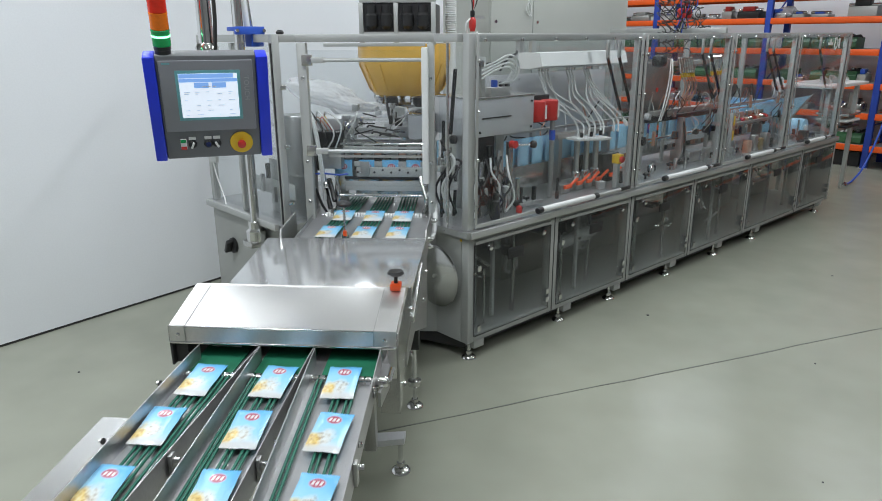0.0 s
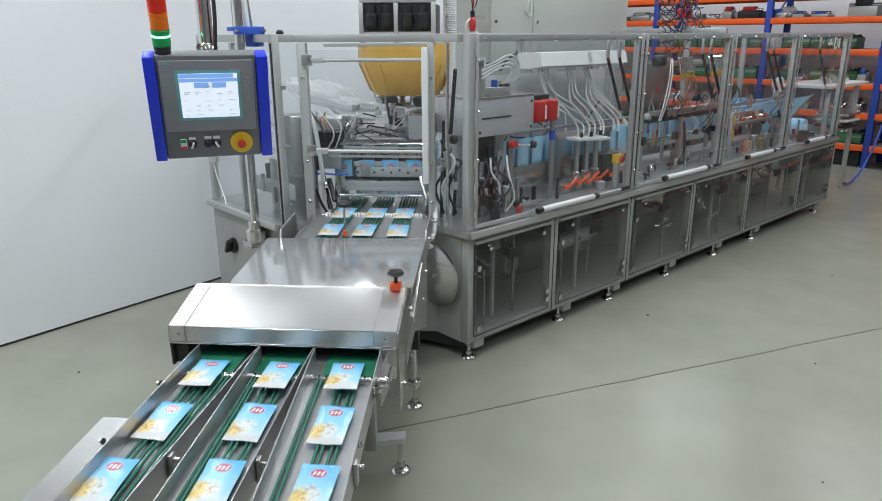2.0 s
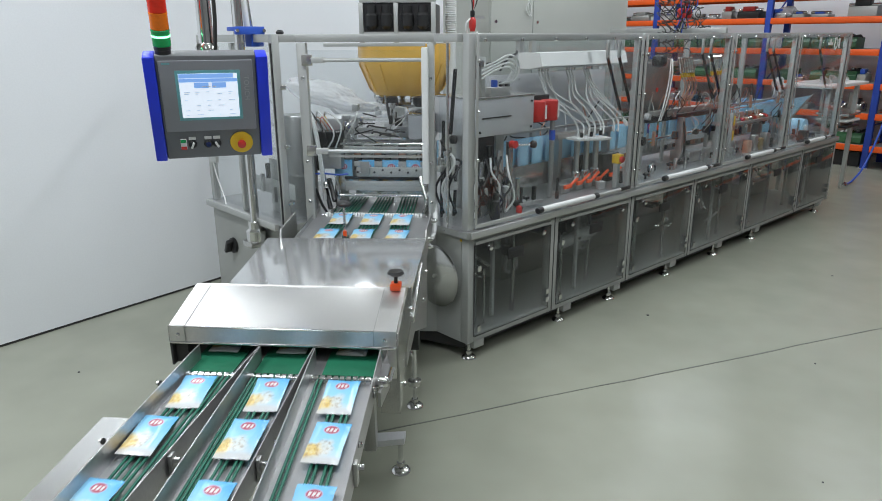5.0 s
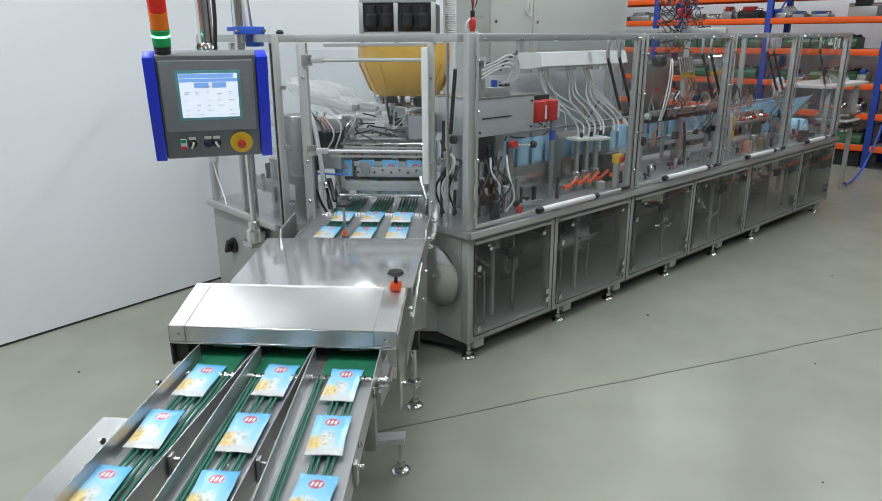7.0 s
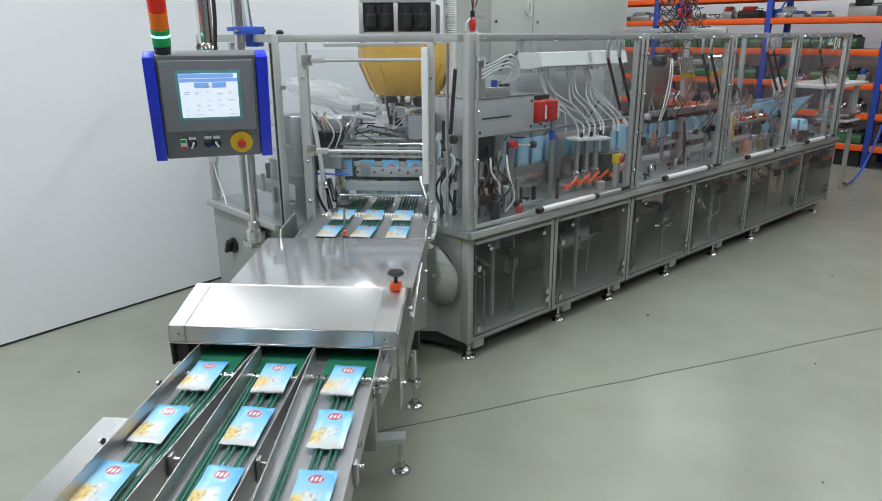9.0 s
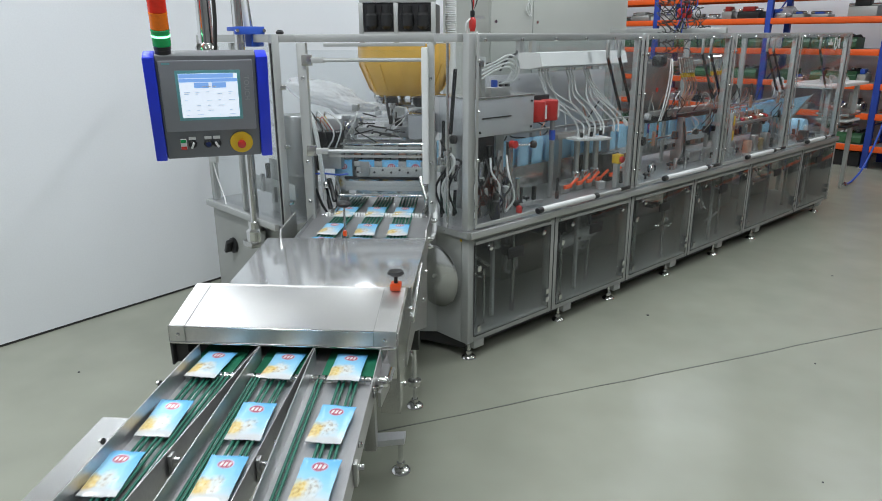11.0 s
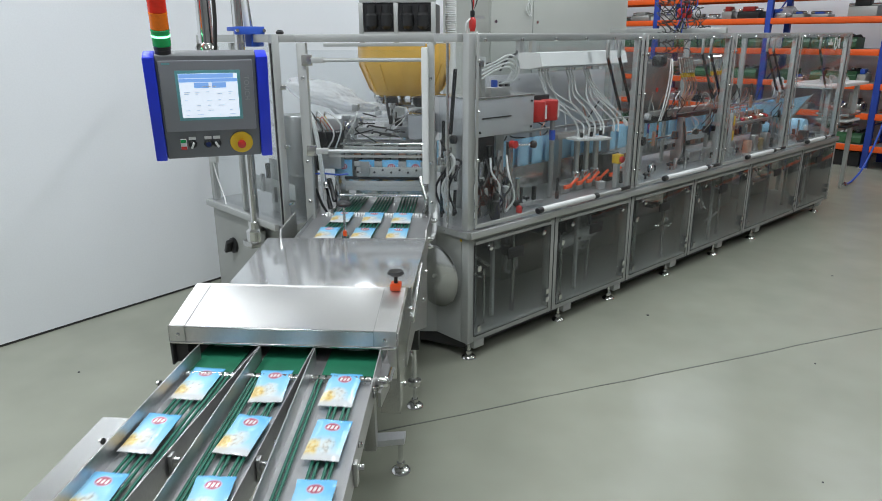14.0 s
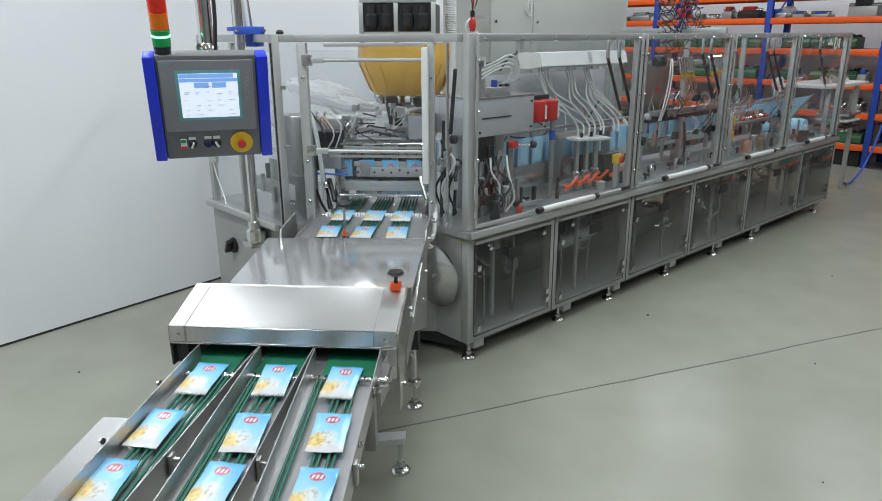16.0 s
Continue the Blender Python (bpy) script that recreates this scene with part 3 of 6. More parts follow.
# left return and left side guards
part("guard_post", span(B(), -0.73, -0.685, 0.875, 0.92, D, H, 0.003), ALU, machine)
part("top_rail", span(B(), -0.684, -0.55, 0.878, 0.92, H - 0.045, H, 0.003), ALU, machine)
part("post_gap", span(B(), -0.737, -0.731, 0.885, 0.897, D, H - 0.05), DARK, machine)
part("guard_post", span(B(), -0.73, -0.685, 1.855, 1.90, D, H, 0.003), ALU, machine)
part("guard_post", span(B(), -0.73, -0.685, 1.40, 1.43, D, H - 0.05, 0.003), ALU, machine)
part("top_rail", span(B(), -0.73, -0.685, 0.922, 1.853, H - 0.045, H, 0.003), ALU, machine)
part("top_rail", span(B(), -0.684, 0.3, 1.855, 1.90, H - 0.045, H, 0.003), ALU, machine)
part("side_pane", span(B(), -0.715, -0.71, 0.922, 1.853, D + 0.01, H - 0.05), PANE, machine, "clear side guard sheet", shadow=False)
part("side_pane", span(B(), -0.684, -0.56, 0.893, 0.897, D + 0.01, H - 0.05), PANE, machine, "clear guard strip", shadow=False)
for zz in (1.0, 1.35, 1.7):
    part("latch", span(B(), -0.70, -0.66, 0.866, 0.874, zz - 0.012, zz + 0.012, 0.003), CHROME, machine)
part("wire_tray", span(B(), -0.79, -0.757, 0.90, 1.88, D - 0.03, D + 0.012, 0.003), ALU, machine)

sb = part("sensor_box", span(B(), -0.765, -0.738, 1.71, 1.82, 1.155, 1.21, 0.004), ALU, machine, "small grey sensor box")
part("sensor_cable", sweep(B(), [(-0.752, 1.78, 1.155), (-0.75, 1.74, 1.05), (-0.75, 1.66, 0.93), (-0.76, 1.62, 0.88)], 0.005), WHITEP, sb)
part("rail_knob", lathe(B(), [(0.02, H), (0.024, H + 0.012), (0.014, H + 0.024)], pose(-0.66, 0.90, 0)), BLACK, machine, "black knob on the top rail")
# switch on the side cabinet
sw = part("main_switch", lathe(B(), [(0.055, 0), (0.055, 0.02), (0.04, 0.024)], pose(-0.73, 1.61, 0.58, 0, -90)), BLACK, machine, "black rotary main switch")
part("switch_knob", box(B(), -0.775, 1.61, 0.58, 0.05, 0.03, 0.10, 0.008, Matrix.Rotation(0.5, 4, "X")), BLACK, sw)
# polished handwheel disc on the right return
hw = part("handwheel", lathe(B(), [(0.195, 0), (0.2, 0.006), (0.197, 0.018), (0.190, 0.021), (0.05, 0.023), (0.02, 0.024)], pose(-0.02, 0.257, 0.53, 0, -90), 48), DISC, machine, "polished steel handwheel disc")
part("hub", lathe(B(), [(0.012, 0.024), (0.012, 0.033), (0.006, 0.035)], pose(-0.02, 0.257, 0.53, 0, -90)), STEEL_V, hw)
part("rim", lathe(B(), [(0.1965, 0.004), (0.203, 0.006), (0.203, 0.014), (0.1965, 0.017)], pose(-0.02, 0.257, 0.53, 0, -90), 48), CHROME, hw)
part("yellow_dot", lathe(B(), [(0.009, 0), (0.009, 0.002)], pose(-0.002, 0.06, 0.80, 0, -90)), YELLOW, machine)

# inner column by the infeed
part("column", lathe(B(), [(0.105, D), (0.105, 1.50), (0.098, 1.512)], pose(-0.47, 1.08, 0), 32), COLST, machine, "brushed steel round column")
part("column_band", lathe(B(), [(0.106, 1.12), (0.108, 1.122), (0.108, 1.134), (0.106, 1.136)], pose(-0.47, 1.08, 0), 32), COLST, machine)
part("inner_band", span(B(), -0.60, -0.594, 0.95, 1.50, 0.99, 1.09, 0.002), ALU, machine)
part("inner_shield", span(B(), -0.58, -0.575, 1.18, 1.30, D, 1.22, 0.002), ALU, machine, "grey sheet beside the column")
for z in (1.30, 1.46, 1.60):
    part("inner_clip", rod(B(), (-0.66, 1.02, z), (-0.60, 1.22, z), 0.010, 10), CHROME, machine)
for k, (y, z0, z1) in enumerate(((1.15, 0.95, 1.05), (1.22, 1.1, 1.2), (1.3, 1.0, 1.12))):
    part("air_cylinder", span(B(), -0.64, -0.615, y, y + 0.025, z0, z1, 0.004), (STEEL_V, BLACK, STEEL)[k], machine)

# ---- outfeed conveyor ----
outfeed = thing("outfeed_conveyor", CONV, "stainless three-lane outfeed conveyor with green cords and a steel hood", "conveyor")
UH = -1.56
TWIST = 0.015
# hood: sloped front, ridge and rear plate
hood_poly = [(UH, 0.83), (UH, 0.897), (UH + 0.29, 0.968), (UH + 0.31, 0.966), (UH + 0.315, 0.86), (UH + 0.303, 0.86), (UH + 0.30, 0.952), (UH + 0.012, 0.885), (UH + 0.012, 0.83)]
part("hood", prism(B(), hood_poly, "y", 0.225, 1.115), HOODST, outfeed, "brushed stainless hood with a sloped front")
part("hood_strip", prism(B(), [(UH - 0.003, 0.835), (UH - 0.003, 0.899), (UH + 0.29, 0.971), (UH + 0.29, 0.968), (UH, 0.896), (UH, 0.835)], "y", 0.215, 0.30), HOODST, outfeed)
side_poly = [(UH, 0.545), (UH, 0.896), (UH + 0.29, 0.967), (UH + 0.31, 0.965), (UH + 0.42, 0.93), (UH + 0.42, 0.78), (UH + 0.16, 0.70), (UH + 0.06, 0.55)]
part("hood_side", prism(B(), side_poly, "y", 0.205, 0.214), STEEL, outfeed)
left_poly = [(UH, 0.73), (UH, 0.896), (UH + 0.29, 0.967), (UH + 0.31, 0.965), (UH + 0.42, 0.93), (UH + 0.42, 0.73)]
# left side plate: the steel's shaded look is given by a near-black colour
part("hood_side", prism(B(), left_poly, "y", 1.116, 1.125), HOOD_SHADE, outfeed, "hood side plate coloured dark for its shade")
part("front_panel", span(B(), UH, UH + 0.01, 0.215, 0.285, 0.545, 0.83), STEEL, outfeed)
# left front panel, blackened for the shade beneath the hood
part("front_panel", span(B(), UH + 0.02, UH + 0.03, 1.07, 1.114, 0.735, 0.83), BLACK, outfeed)
cover = [(UH + 0.32, 0.846), (UH + 0.32, 0.852), (-0.365, 0.9265), (-0.35, 0.922), (-0.35, 0.914), (-0.365, 0.919)]
bm = prism(B(), cover, "y", 0.218, 1.105)
for v in bm.verts:
    v.co.z -= TWIST * (v.co.y - 0.218)
part("cover_plate", bm, PLATE, outfeed, "smooth brushed cover plate")
part("hood_strip", prism(B(), [(UH - 0.003, 0.835), (UH - 0.003, 0.899), (UH + 0.29, 0.971), (UH + 0.29, 0.968), (UH, 0.896), (UH, 0.835)], "y", 1.06, 1.122), HOODST, outfeed)
for v in (0.302, 1.056):
    part("hood_seam", prism(B(), [(UH - 0.0035, 0.838), (UH - 0.0035, 0.8985), (UH + 0.285, 0.9695), (UH + 0.285, 0.968), (UH, 0.897), (UH, 0.838)], "y", v, v + 0.003), STEEL_V, outfeed)
part("hood_lip", span(B(), UH - 0.006, UH + 0.006, 0.216, 1.122, 0.826, 0.834, 0.002), CHROME, outfeed, "bright folded lip of the hood")
part("hood_fold", rod(B(), (UH + 0.001, 0.216, 0.8965), (UH + 0.001, 1.122, 0.8965), 0.004, 10), CHROME, outfeed)
for v in (0.26, 1.085):
    part("hood_screw", lathe(B(), [(0.007, 0), (0.007, 0.004), (0.003, 0.006)], pose(UH - 0.003, v, 0.866, 0, -90)), CHROME, outfeed)
part("hood_post", span(B(), UH - 0.002, UH + 0.010, 0.216, 0.248, 0.70, 0.829, 0.002), HOODST, outfeed)
part("hood_ridge", rod(B(), (UH + 0.298, 0.216, 0.962), (UH + 0.298, 1.12, 0.962), 0.009, 12), HOODST, outfeed)
# added strip that draws the band of shade below the lip
part("hood_valance", span(B(), UH + 0.028, UH + 0.034, 0.232, 1.11, 0.808, 0.884), BLACK, outfeed, "black strip standing in for the dark under the hood lip")
# side cheeks under the plate
for v0, v1, dz in ((0.222, 0.232, 0.0), (1.05, 1.06, 0.02)):
    cheek = [(UH + 0.34, 0.58), (UH + 0.34, 0.845 - dz), (-0.3, 0.918 - dz), (-0.28, 0.95 - 0.4 * dz), (0.02, 0.97), (0.02, 0.82)] + ([(-0.30, 0.80), (-0.33, 0.385), (-0.90, 0.61)] if v0 < 0.5 else [(-0.28, 0.58)])
    part("side_cheek", prism(B(), cheek, "y", v0, v1), STEEL_V, outfeed)
part("cheek_bar", box(B(), -0.92, 0.205, 0.83, 0.40, 0.014, 0.035, 0.003, Matrix.Rotation(-0.35, 4, "Y")), STEEL, outfeed)
for u, z in ((-0.55, 0.80), (-1.18, 0.84), (-1.25, 0.66), (-1.45, 0.62), (-0.70, 0.70)):
    part("bolt", lathe(B(), [(0.012, 0), (0.012, 0.008), (0.006, 0.012)], pose(u, 0.204, z, 90)), CHROME, outfeed)
# black sheets added inside the hood so that its opening looks unlit
part("rubber_curtain", span(B(), -1.36, -1.35, 0.235, 1.11, 0.80, 0.93), HOOD_SHADE, outfeed, "black sheet added to darken the hood opening")
part("inner_liner", span(B(), -1.545, -0.9, 1.06, 1.068, 0.66, 0.86), HOOD_SHADE, outfeed)
part("inner_liner", span(B(), -1.545, -1.0, 0.235, 0.243, 0.66, 0.87), HOOD_SHADE, outfeed)
# dome handle on an orange block
kb = part("clamp_block", span(B(), -1.30, -1.25, 0.232, 0.276, 0.9685, 0.997, 0.004), ORANGE_C, outfeed, "orange plastic clamp block")
part("clamp_knob", lathe(B(), [(0.008, 0.995), (0.008, 1.028), (0.03, 1.032), (0.036, 1.04), (0.03, 1.05), (0.010, 1.053)], pose(-1.275, 0.254, 0)), BLACK, kb, "black plastic star knob")

# belt bed, belts and lanes
part("rear_bed", prism(B(), [(-0.32, belt_z(-0.32) - 0.03), (-0.32, belt_z(-0.32) - 0.012), (0.60, belt_z(0.60) - 0.012), (0.60, belt_z(0.60) - 0.03)], "y", 0.233, 0.999), TRAY, outfeed, "dull steel conveyor bed")
part("mid_bed", prism(B(), [(-1.66, belt_z(-1.655) - 0.03), (-1.66, belt_z(-1.655) - 0.012), (-0.325, belt_z(-0.325) - 0.012), (-0.325, belt_z(-0.325) - 0.03)], "y", 0.24, 0.998), TRAY, outfeed)
UE = -2.95


def lane_strip(i, u0, u1, a, b, z0, z1, mat, name, parent, label="", k=1):
    """A sheet along a lane between the offsets a and b from its middle, at heights over the belt."""
    bm = B()
    q = []
    for u in (u0, u1):
        for off in (a, b):
            for z in (z0, z1):
                q.append(bm.verts.new((u, lane_v(i, u) + off, belt_z(u) + z)))
    for f in ((0, 1, 3, 2), (4, 6, 7, 5), (0, 4, 5, 1), (2, 3, 7, 6), (0, 2, 6, 4), (1, 5, 7, 3)):
        bm.faces.new([q[j] for j in f])
    return part(name, bm, mat, parent, label)


def lane_cord(i, u0, u1, off, parent):
    bm = rod(B(), (u0, lane_v(i, u0) + off, belt_z(u0) - 0.003), (u1, lane_v(i, u1) + off, belt_z(u1) - 0.003), 0.0054, 8)
    return part("cord", bm, CORD, parent)


# each lane's left and right wall: distance across at 1.63 m and at 2.40 m along
WALLS = (((0.528, 0.508), (0.275, 0.2585)), ((0.750, 0.786), (0.542, 0.571)), ((0.998, 1.072), (0.763, 0.870)))


def across(w, u):
    return w[0] + (w[1] - w[0]) * (-1.63 - u) / 0.77


def sheet(name, u0, u1, wa, wb, z0, z1, label=""):
    """A plate between two lines across the lanes, at heights over the belt."""
    bm = B()
    us = [u0] + ([-1.66] if u0 > -1.66 > u1 else []) + [u1]
    rings = []
    for u in us:
        a, b = across(wa, u), across(wb, u)
        rings.append([bm.verts.new((u, v, belt_z(u) + z)) for v, z in ((a, z0), (a, z1), (b, z1), (b, z0))])
    for p, q in zip(rings, rings[1:]):
        for j in range(4):
            bm.faces.new((p[j], p[(j + 1) % 4], q[(j + 1) % 4], q[j]))
    bm.faces.new(rings[0])
    bm.faces.new(list(reversed(rings[-1])))
    return part(name, bm, TRAY, outfeed, label)


for i in range(3):
    (a0, a1), (b0, b1) = WALLS[i]
    # front lane: floor, two walls, cords
    sheet("lane_floor", -1.70, UE, (a0, a1), (b0, b1), -0.022, -0.017, "steel lane floor under the cords")
    sheet("lane_wall", -1.58, UE, (a0, a1), (a0 + 0.004, a1 + 0.004), -0.035, 0.058)
    sheet("lane_wall", -1.58, UE, (b0 - 0.004, b1 - 0.004), (b0, b1), -0.035, 0.058)
    for off in ((-0.042, -0.024, 0.006, 0.024, 0.092, 0.108), (-0.036, -0.02, 0.012, 0.03, 0.066, 0.080, 0.094), (-0.034, -0.016, 0.012, 0.03, -0.062, -0.080, -0.098, -0.116))[i]:
        lane_cord(i, -1.68, UE, off, outfeed)
    # flat belt under the hood
    lane_strip(i, -1.672, -0.9, -0.10, 0.085 if i == 2 else 0.10, -0.010, -0.003, GREEN, "flat_belt", outfeed, "green flat belt")
    # rear cords
    for off in (-0.052, -0.031, -0.010, 0.010, 0.031, 0.052):
        lane_cord(i, -0.3, 0.62, off, outfeed)
    # bracket lugs along the dividers
    for u in (-2.19, -2.66):
        vb, va = across((b0, b1), u), across((a0, a1), u)
        part("wall_lug", span(B(), u - 0.03, u, vb - 0.018, vb - 0.005, belt_z(u) - 0.03, belt_z(u) + 0.05, 0.003), STEEL_V, outfeed)
        part("wall_bolt", lathe(B(), [(0.009, 0), (0.009, 0.02)], pose(u - 0.015, vb - 0.018, belt_z(u) + 0.03, 90)), CHROME, outfeed)
        part("wall_bolt", lathe(B(), [(0.008, 0), (0.008, 0.018)], pose(u + 0.10, va + 0.026, belt_z(u) + 0.03, 90)), CHROME, outfeed)
for v, u, s in ((0.268, -1.807, 1), (0.262, -2.105, 1), (1.046, -1.818, -1), (1.086, -2.139, -1)):
    part("wall_bolt", lathe(B(), [(0.010, 0), (0.010, 0.008), (0.006, 0.011), (0.006, 0.014)], pose(u, v, belt_z(u) + 0.035, 90 * s)), CHROME, outfeed)
    part("bolt_washer", lathe(B(), [(0.011, -0.002), (0.011, 0.002)], pose(u, v, belt_z(u) + 0.035, 90 * s)), BLACK, outfeed)
# roller shafts
for u, v0, v1, n in ((-1.695, 0.29, 1.03, 30), (0.243, 0.30, 0.92, 36)):
    z = belt_z(u) - (0.010 if u > 0 else 0.006)
    sh = part("shaft", rod(B(), (u, v0 - 0.03, z), (u, v1 + 0.03, z), 0.008, 12), CHROME, outfeed)
    for k in range(n):
        v = v0 + (v1 - v0) * (k + 0.5) / n
        part("roller", rod(B(), (u, v - (v1 - v0) * 0.34 / n, z), (u, v + (v1 - v0) * 0.34 / n, z), 0.016 if u < 0 else 0.021, 12), CHROME if u < 0 else WHITEP, sh)
# upper rod and its end blocks at the machine
rb = part("guide_rod", rod(B(), (0.40, 0.30, 0.99), (0.40, 0.87, 0.99), 0.011, 12), CHROME, outfeed)
for v in (0.29, 0.875):
    bl = part("rod_bracket", span(B(), 0.385, 0.415, v - 0.014, v + 0.014, 0.90, 1.07, 0.004), STEEL, outfeed)
    part("bracket_screw", lathe(B(), [(0.012, 1.07), (0.012, 1.11), (0.018, 1.112), (0.018, 1.12)], pose(0.40, v, 0)), CHROME, bl)
    part("bracket_foot", span(B(), 0.22, 0.38, v - 0.012, v + 0.012, 0.89, 0.93, 0.004), STEEL, bl)
# clamp in the middle of the far bed
cl = part("bed_clamp", lathe(B(), [(0.022, belt_z(-0.2) - 0.01), (0.016, belt_z(-0.2) + 0.03), (0.007, belt_z(-0.2) + 0.035), (0.007, 1.05), (0.02, 1.053)], pose(-0.17, 0.71, 0)), STEEL, outfeed)
part("clamp_cap", lathe(B(), [(0.030, 1.052), (0.042, 1.060), (0.042, 1.072), (0.034, 1.082), (0.012, 1.086)], pose(-0.17, 0.71, 0)), BLACK, cl)
part("clamp_tag", span(B(), -0.205, -0.19, 0.695, 0.715, 0.885, 0.915), ORANGE_C, cl)
part("drive_hose", sweep(B(), [(0.33, 0.27, 1.02), (0.28, 0.235, 1.0), (0.2, 0.215, 0.94), (0.12, 0.21, 0.87), (0.0, 0.215, 0.83), (-0.05, 0.24, 0.84)], 0.014), HOSE, outfeed, "ribbed grey hose")
for u, z in ((-0.22, 0.88), (-0.20, 0.83), (0.0, 0.93), (0.08, 0.91)):
    part("side_bolt", lathe(B(), [(0.016, 0), (0.016, 0.012), (0.007, 0.03)], pose(u, 0.222, z, 90)), CHROME, outfeed)

# folded edges of the rear bed
for v in (0.236, 0.985):
    part("bed_edge", prism(B(), [(-0.345, belt_z(-0.345) - 0.02), (-0.345, belt_z(-0.345) + 0.016), (0.36, belt_z(0.36) + 0.018), (0.36, belt_z(0.36) - 0.02)], "y", v, v + 0.006), CHROME, outfeed)

# legs
foot(outfeed, pose(-0.56, 0.27, 0))
part("leg", span(B(), -0.59, -0.53, 0.24, 0.30, 0.36, 0.62, 0.004), BLACK, outfeed)
part("leg_rod", rod(B(), (-0.56, 0.27, 0.13), (-0.56, 0.27, 0.4), 0.012, 12), CHROME, outfeed)
part("leg_collar", lathe(B(), [(0.03, 0.13), (0.038, 0.14), (0.038, 0.165), (0.02, 0.17)], pose(-0.56, 0.27, 0)), STEEL, outfeed)
foot(outfeed, pose(-1.166, 0.268, 0))
foot(outfeed, pose(-1.166, 0.95, 0))
foot(outfeed, pose(-2.6, 0.35, 0))
foot(outfeed, pose(-2.6, 0.95, 0))
part("outrigger", prism(B(), [(-1.20, 0.245), (-1.135, 0.245), (-1.17, 0.43), (-1.20, 0.52), (-1.28, 0.52), (-1.25, 0.43)], "z", 0.17, 0.20), BOXG, outfeed, "bent steel outrigger arm")
part("leg", span(B(), -1.27, -1.215, 0.365, 0.42, 0.17, 0.74, 0.004), STEEL_V, outfeed)
part("leg", span(B(), -1.27, -1.215, 0.86, 0.915, 0.165, 0.74, 0.004), STEEL_V, outfeed)
part("outrigger", span(B(), -1.25, -1.13, 0.87, 0.98, 0.14, 0.165, 0.004), STEEL_V, outfeed)
for v in (0.35, 0.95):
    part("leg", span(B(), -2.63, -2.57, v - 0.03, v + 0.03, 0.14, 0.65, 0.004), STEEL_V, outfeed)
# under-frame side beam of the front section
for v in (0.31, 0.97):
    part("under_beam", prism(B(), [(-1.70, 0.66), (-1.70, 0.73), (UE, belt_z(UE) - 0.035), (UE, belt_z(UE) - 0.10)], "y", v, v + 0.03), STEEL_V, outfeed)
part("cross_beam", span(B(), -2.62, -2.58, 0.34, 0.97, 0.56, 0.62, 0.003), STEEL_V, outfeed)
part("cross_beam", span(B(), -1.26, -1.22, 0.42, 0.86, 0.55, 0.61, 0.003), STEEL_V, outfeed)
for u in (-1.70, -1.78):
    part("pivot_bolt", lathe(B(), [(0.02, 0), (0.02, 0.012), (0.01, 0.02)], pose(u, 0.282, 0.75, 90)), CHROME, outfeed)
cl2 = part("hinge_clamp", rod(B(), (-1.73, 0.225, 0.775), (-1.73, 0.272, 0.775), 0.022, 16, None, 0.004), CHROME, outfeed, "chrome clamp at the hinge")
part("clamp_lever", rod(B(), (-1.73, 0.222, 0.775), (-1.67, 0.215, 0.80), 0.010, 10), CHROME, cl2)
part("hinge_arm", prism(B(), [(-1.60, 0.68), (-1.60, 0.74), (-1.80, 0.77), (-1.80, 0.71)], "y", 0.24, 0.25), STEEL_V, outfeed)
# side tray on the far side of the lanes
tray = [(-1.88, 1.13), (-1.88, 1.245), (-2.9, 1.21), (-2.9, 1.13)]
part("side_tray", prism(B(), tray, "z", 0.668, 0.676), TRAYB, outfeed, "bright sheet-steel side tray")
part("tray_bracket", span(B(), -2.62, -2.58, 0.97, 1.14, 0.62, 0.667), STEEL_V, outfeed)

# ---- operator panel with signal tower, hung from an arm ----
yaw, tilt = radians(245.47), radians(-15.27)
nz = Vector((math.cos(yaw) * math.cos(tilt), math.sin(yaw) * math.cos(tilt), math.sin(tilt)))
nx = Vector((-math.sin(yaw), math.cos(yaw), 0))
ny = nz.cross(nx)
PAN = Matrix((nx, ny, nz)).transposed().to_4x4()
PAN.translation = (-1.58, -0.12, 1.72)
panel = thing("operator_panel", PAN, "grey operator panel with blue grips, lit screen and stop button", "control panel")
part("housing", span(B(), -0.188, 0.186, -0.222, 0.207, -0.075, 0.0, 0.006), PANELF, panel, "dark grey housing")
part("side_grip", span(B(), -0.232, -0.189, -0.225, 0.203, -0.085, 0.010, 0.005), BLUE, panel, "royal blue side grip")
part("side_grip", span(B(), 0.187, 0.232, -0.225, 0.203, -0.085, 0.010, 0.005), BLUE, panel, "royal blue side grip")
bez = part("screen_bezel", span(B(), -0.178, 0.172, -0.100, 0.190, 0.001, 0.010, 0.004), PANELG, panel, "grey touch screen bezel")
CYAN = paint("screen_border", (0.16, 0.42, 0.46), 0.3)
part("screen_border", span(B(), -0.122, 0.122, -0.052, 0.152, 0.0105, 0.0125, 0.001), CYAN, bez)
GLOW = paint("screen_lit", (0.80, 0.88, 1.0), 0.25, 0, 0.02, 10.0, emit=0.5)
scr = part("screen", span(B(), -0.110, 0.110, -0.040, 0.140, 0.0128, 0.0138), GLOW, bez, "lit screen")
SB = paint("screen_blue", (0.22, 0.42, 0.85), 0.3, emit=0.45)
SG = paint("screen_text", (0.52, 0.58, 0.68), 0.3, emit=0.3)
for k, (x0, x1, y0, y1) in enumerate(((-0.109, 0.095, 0.122, 0.139), (-0.109, 0.109, 0.106, 0.120), (-0.055, 0.0, 0.082, 0.104), (0.012, 0.066, 0.082, 0.104))):
    part("menu_bar", span(B(), x0, x1, y0, y1, 0.0139, 0.0145), SB, scr)
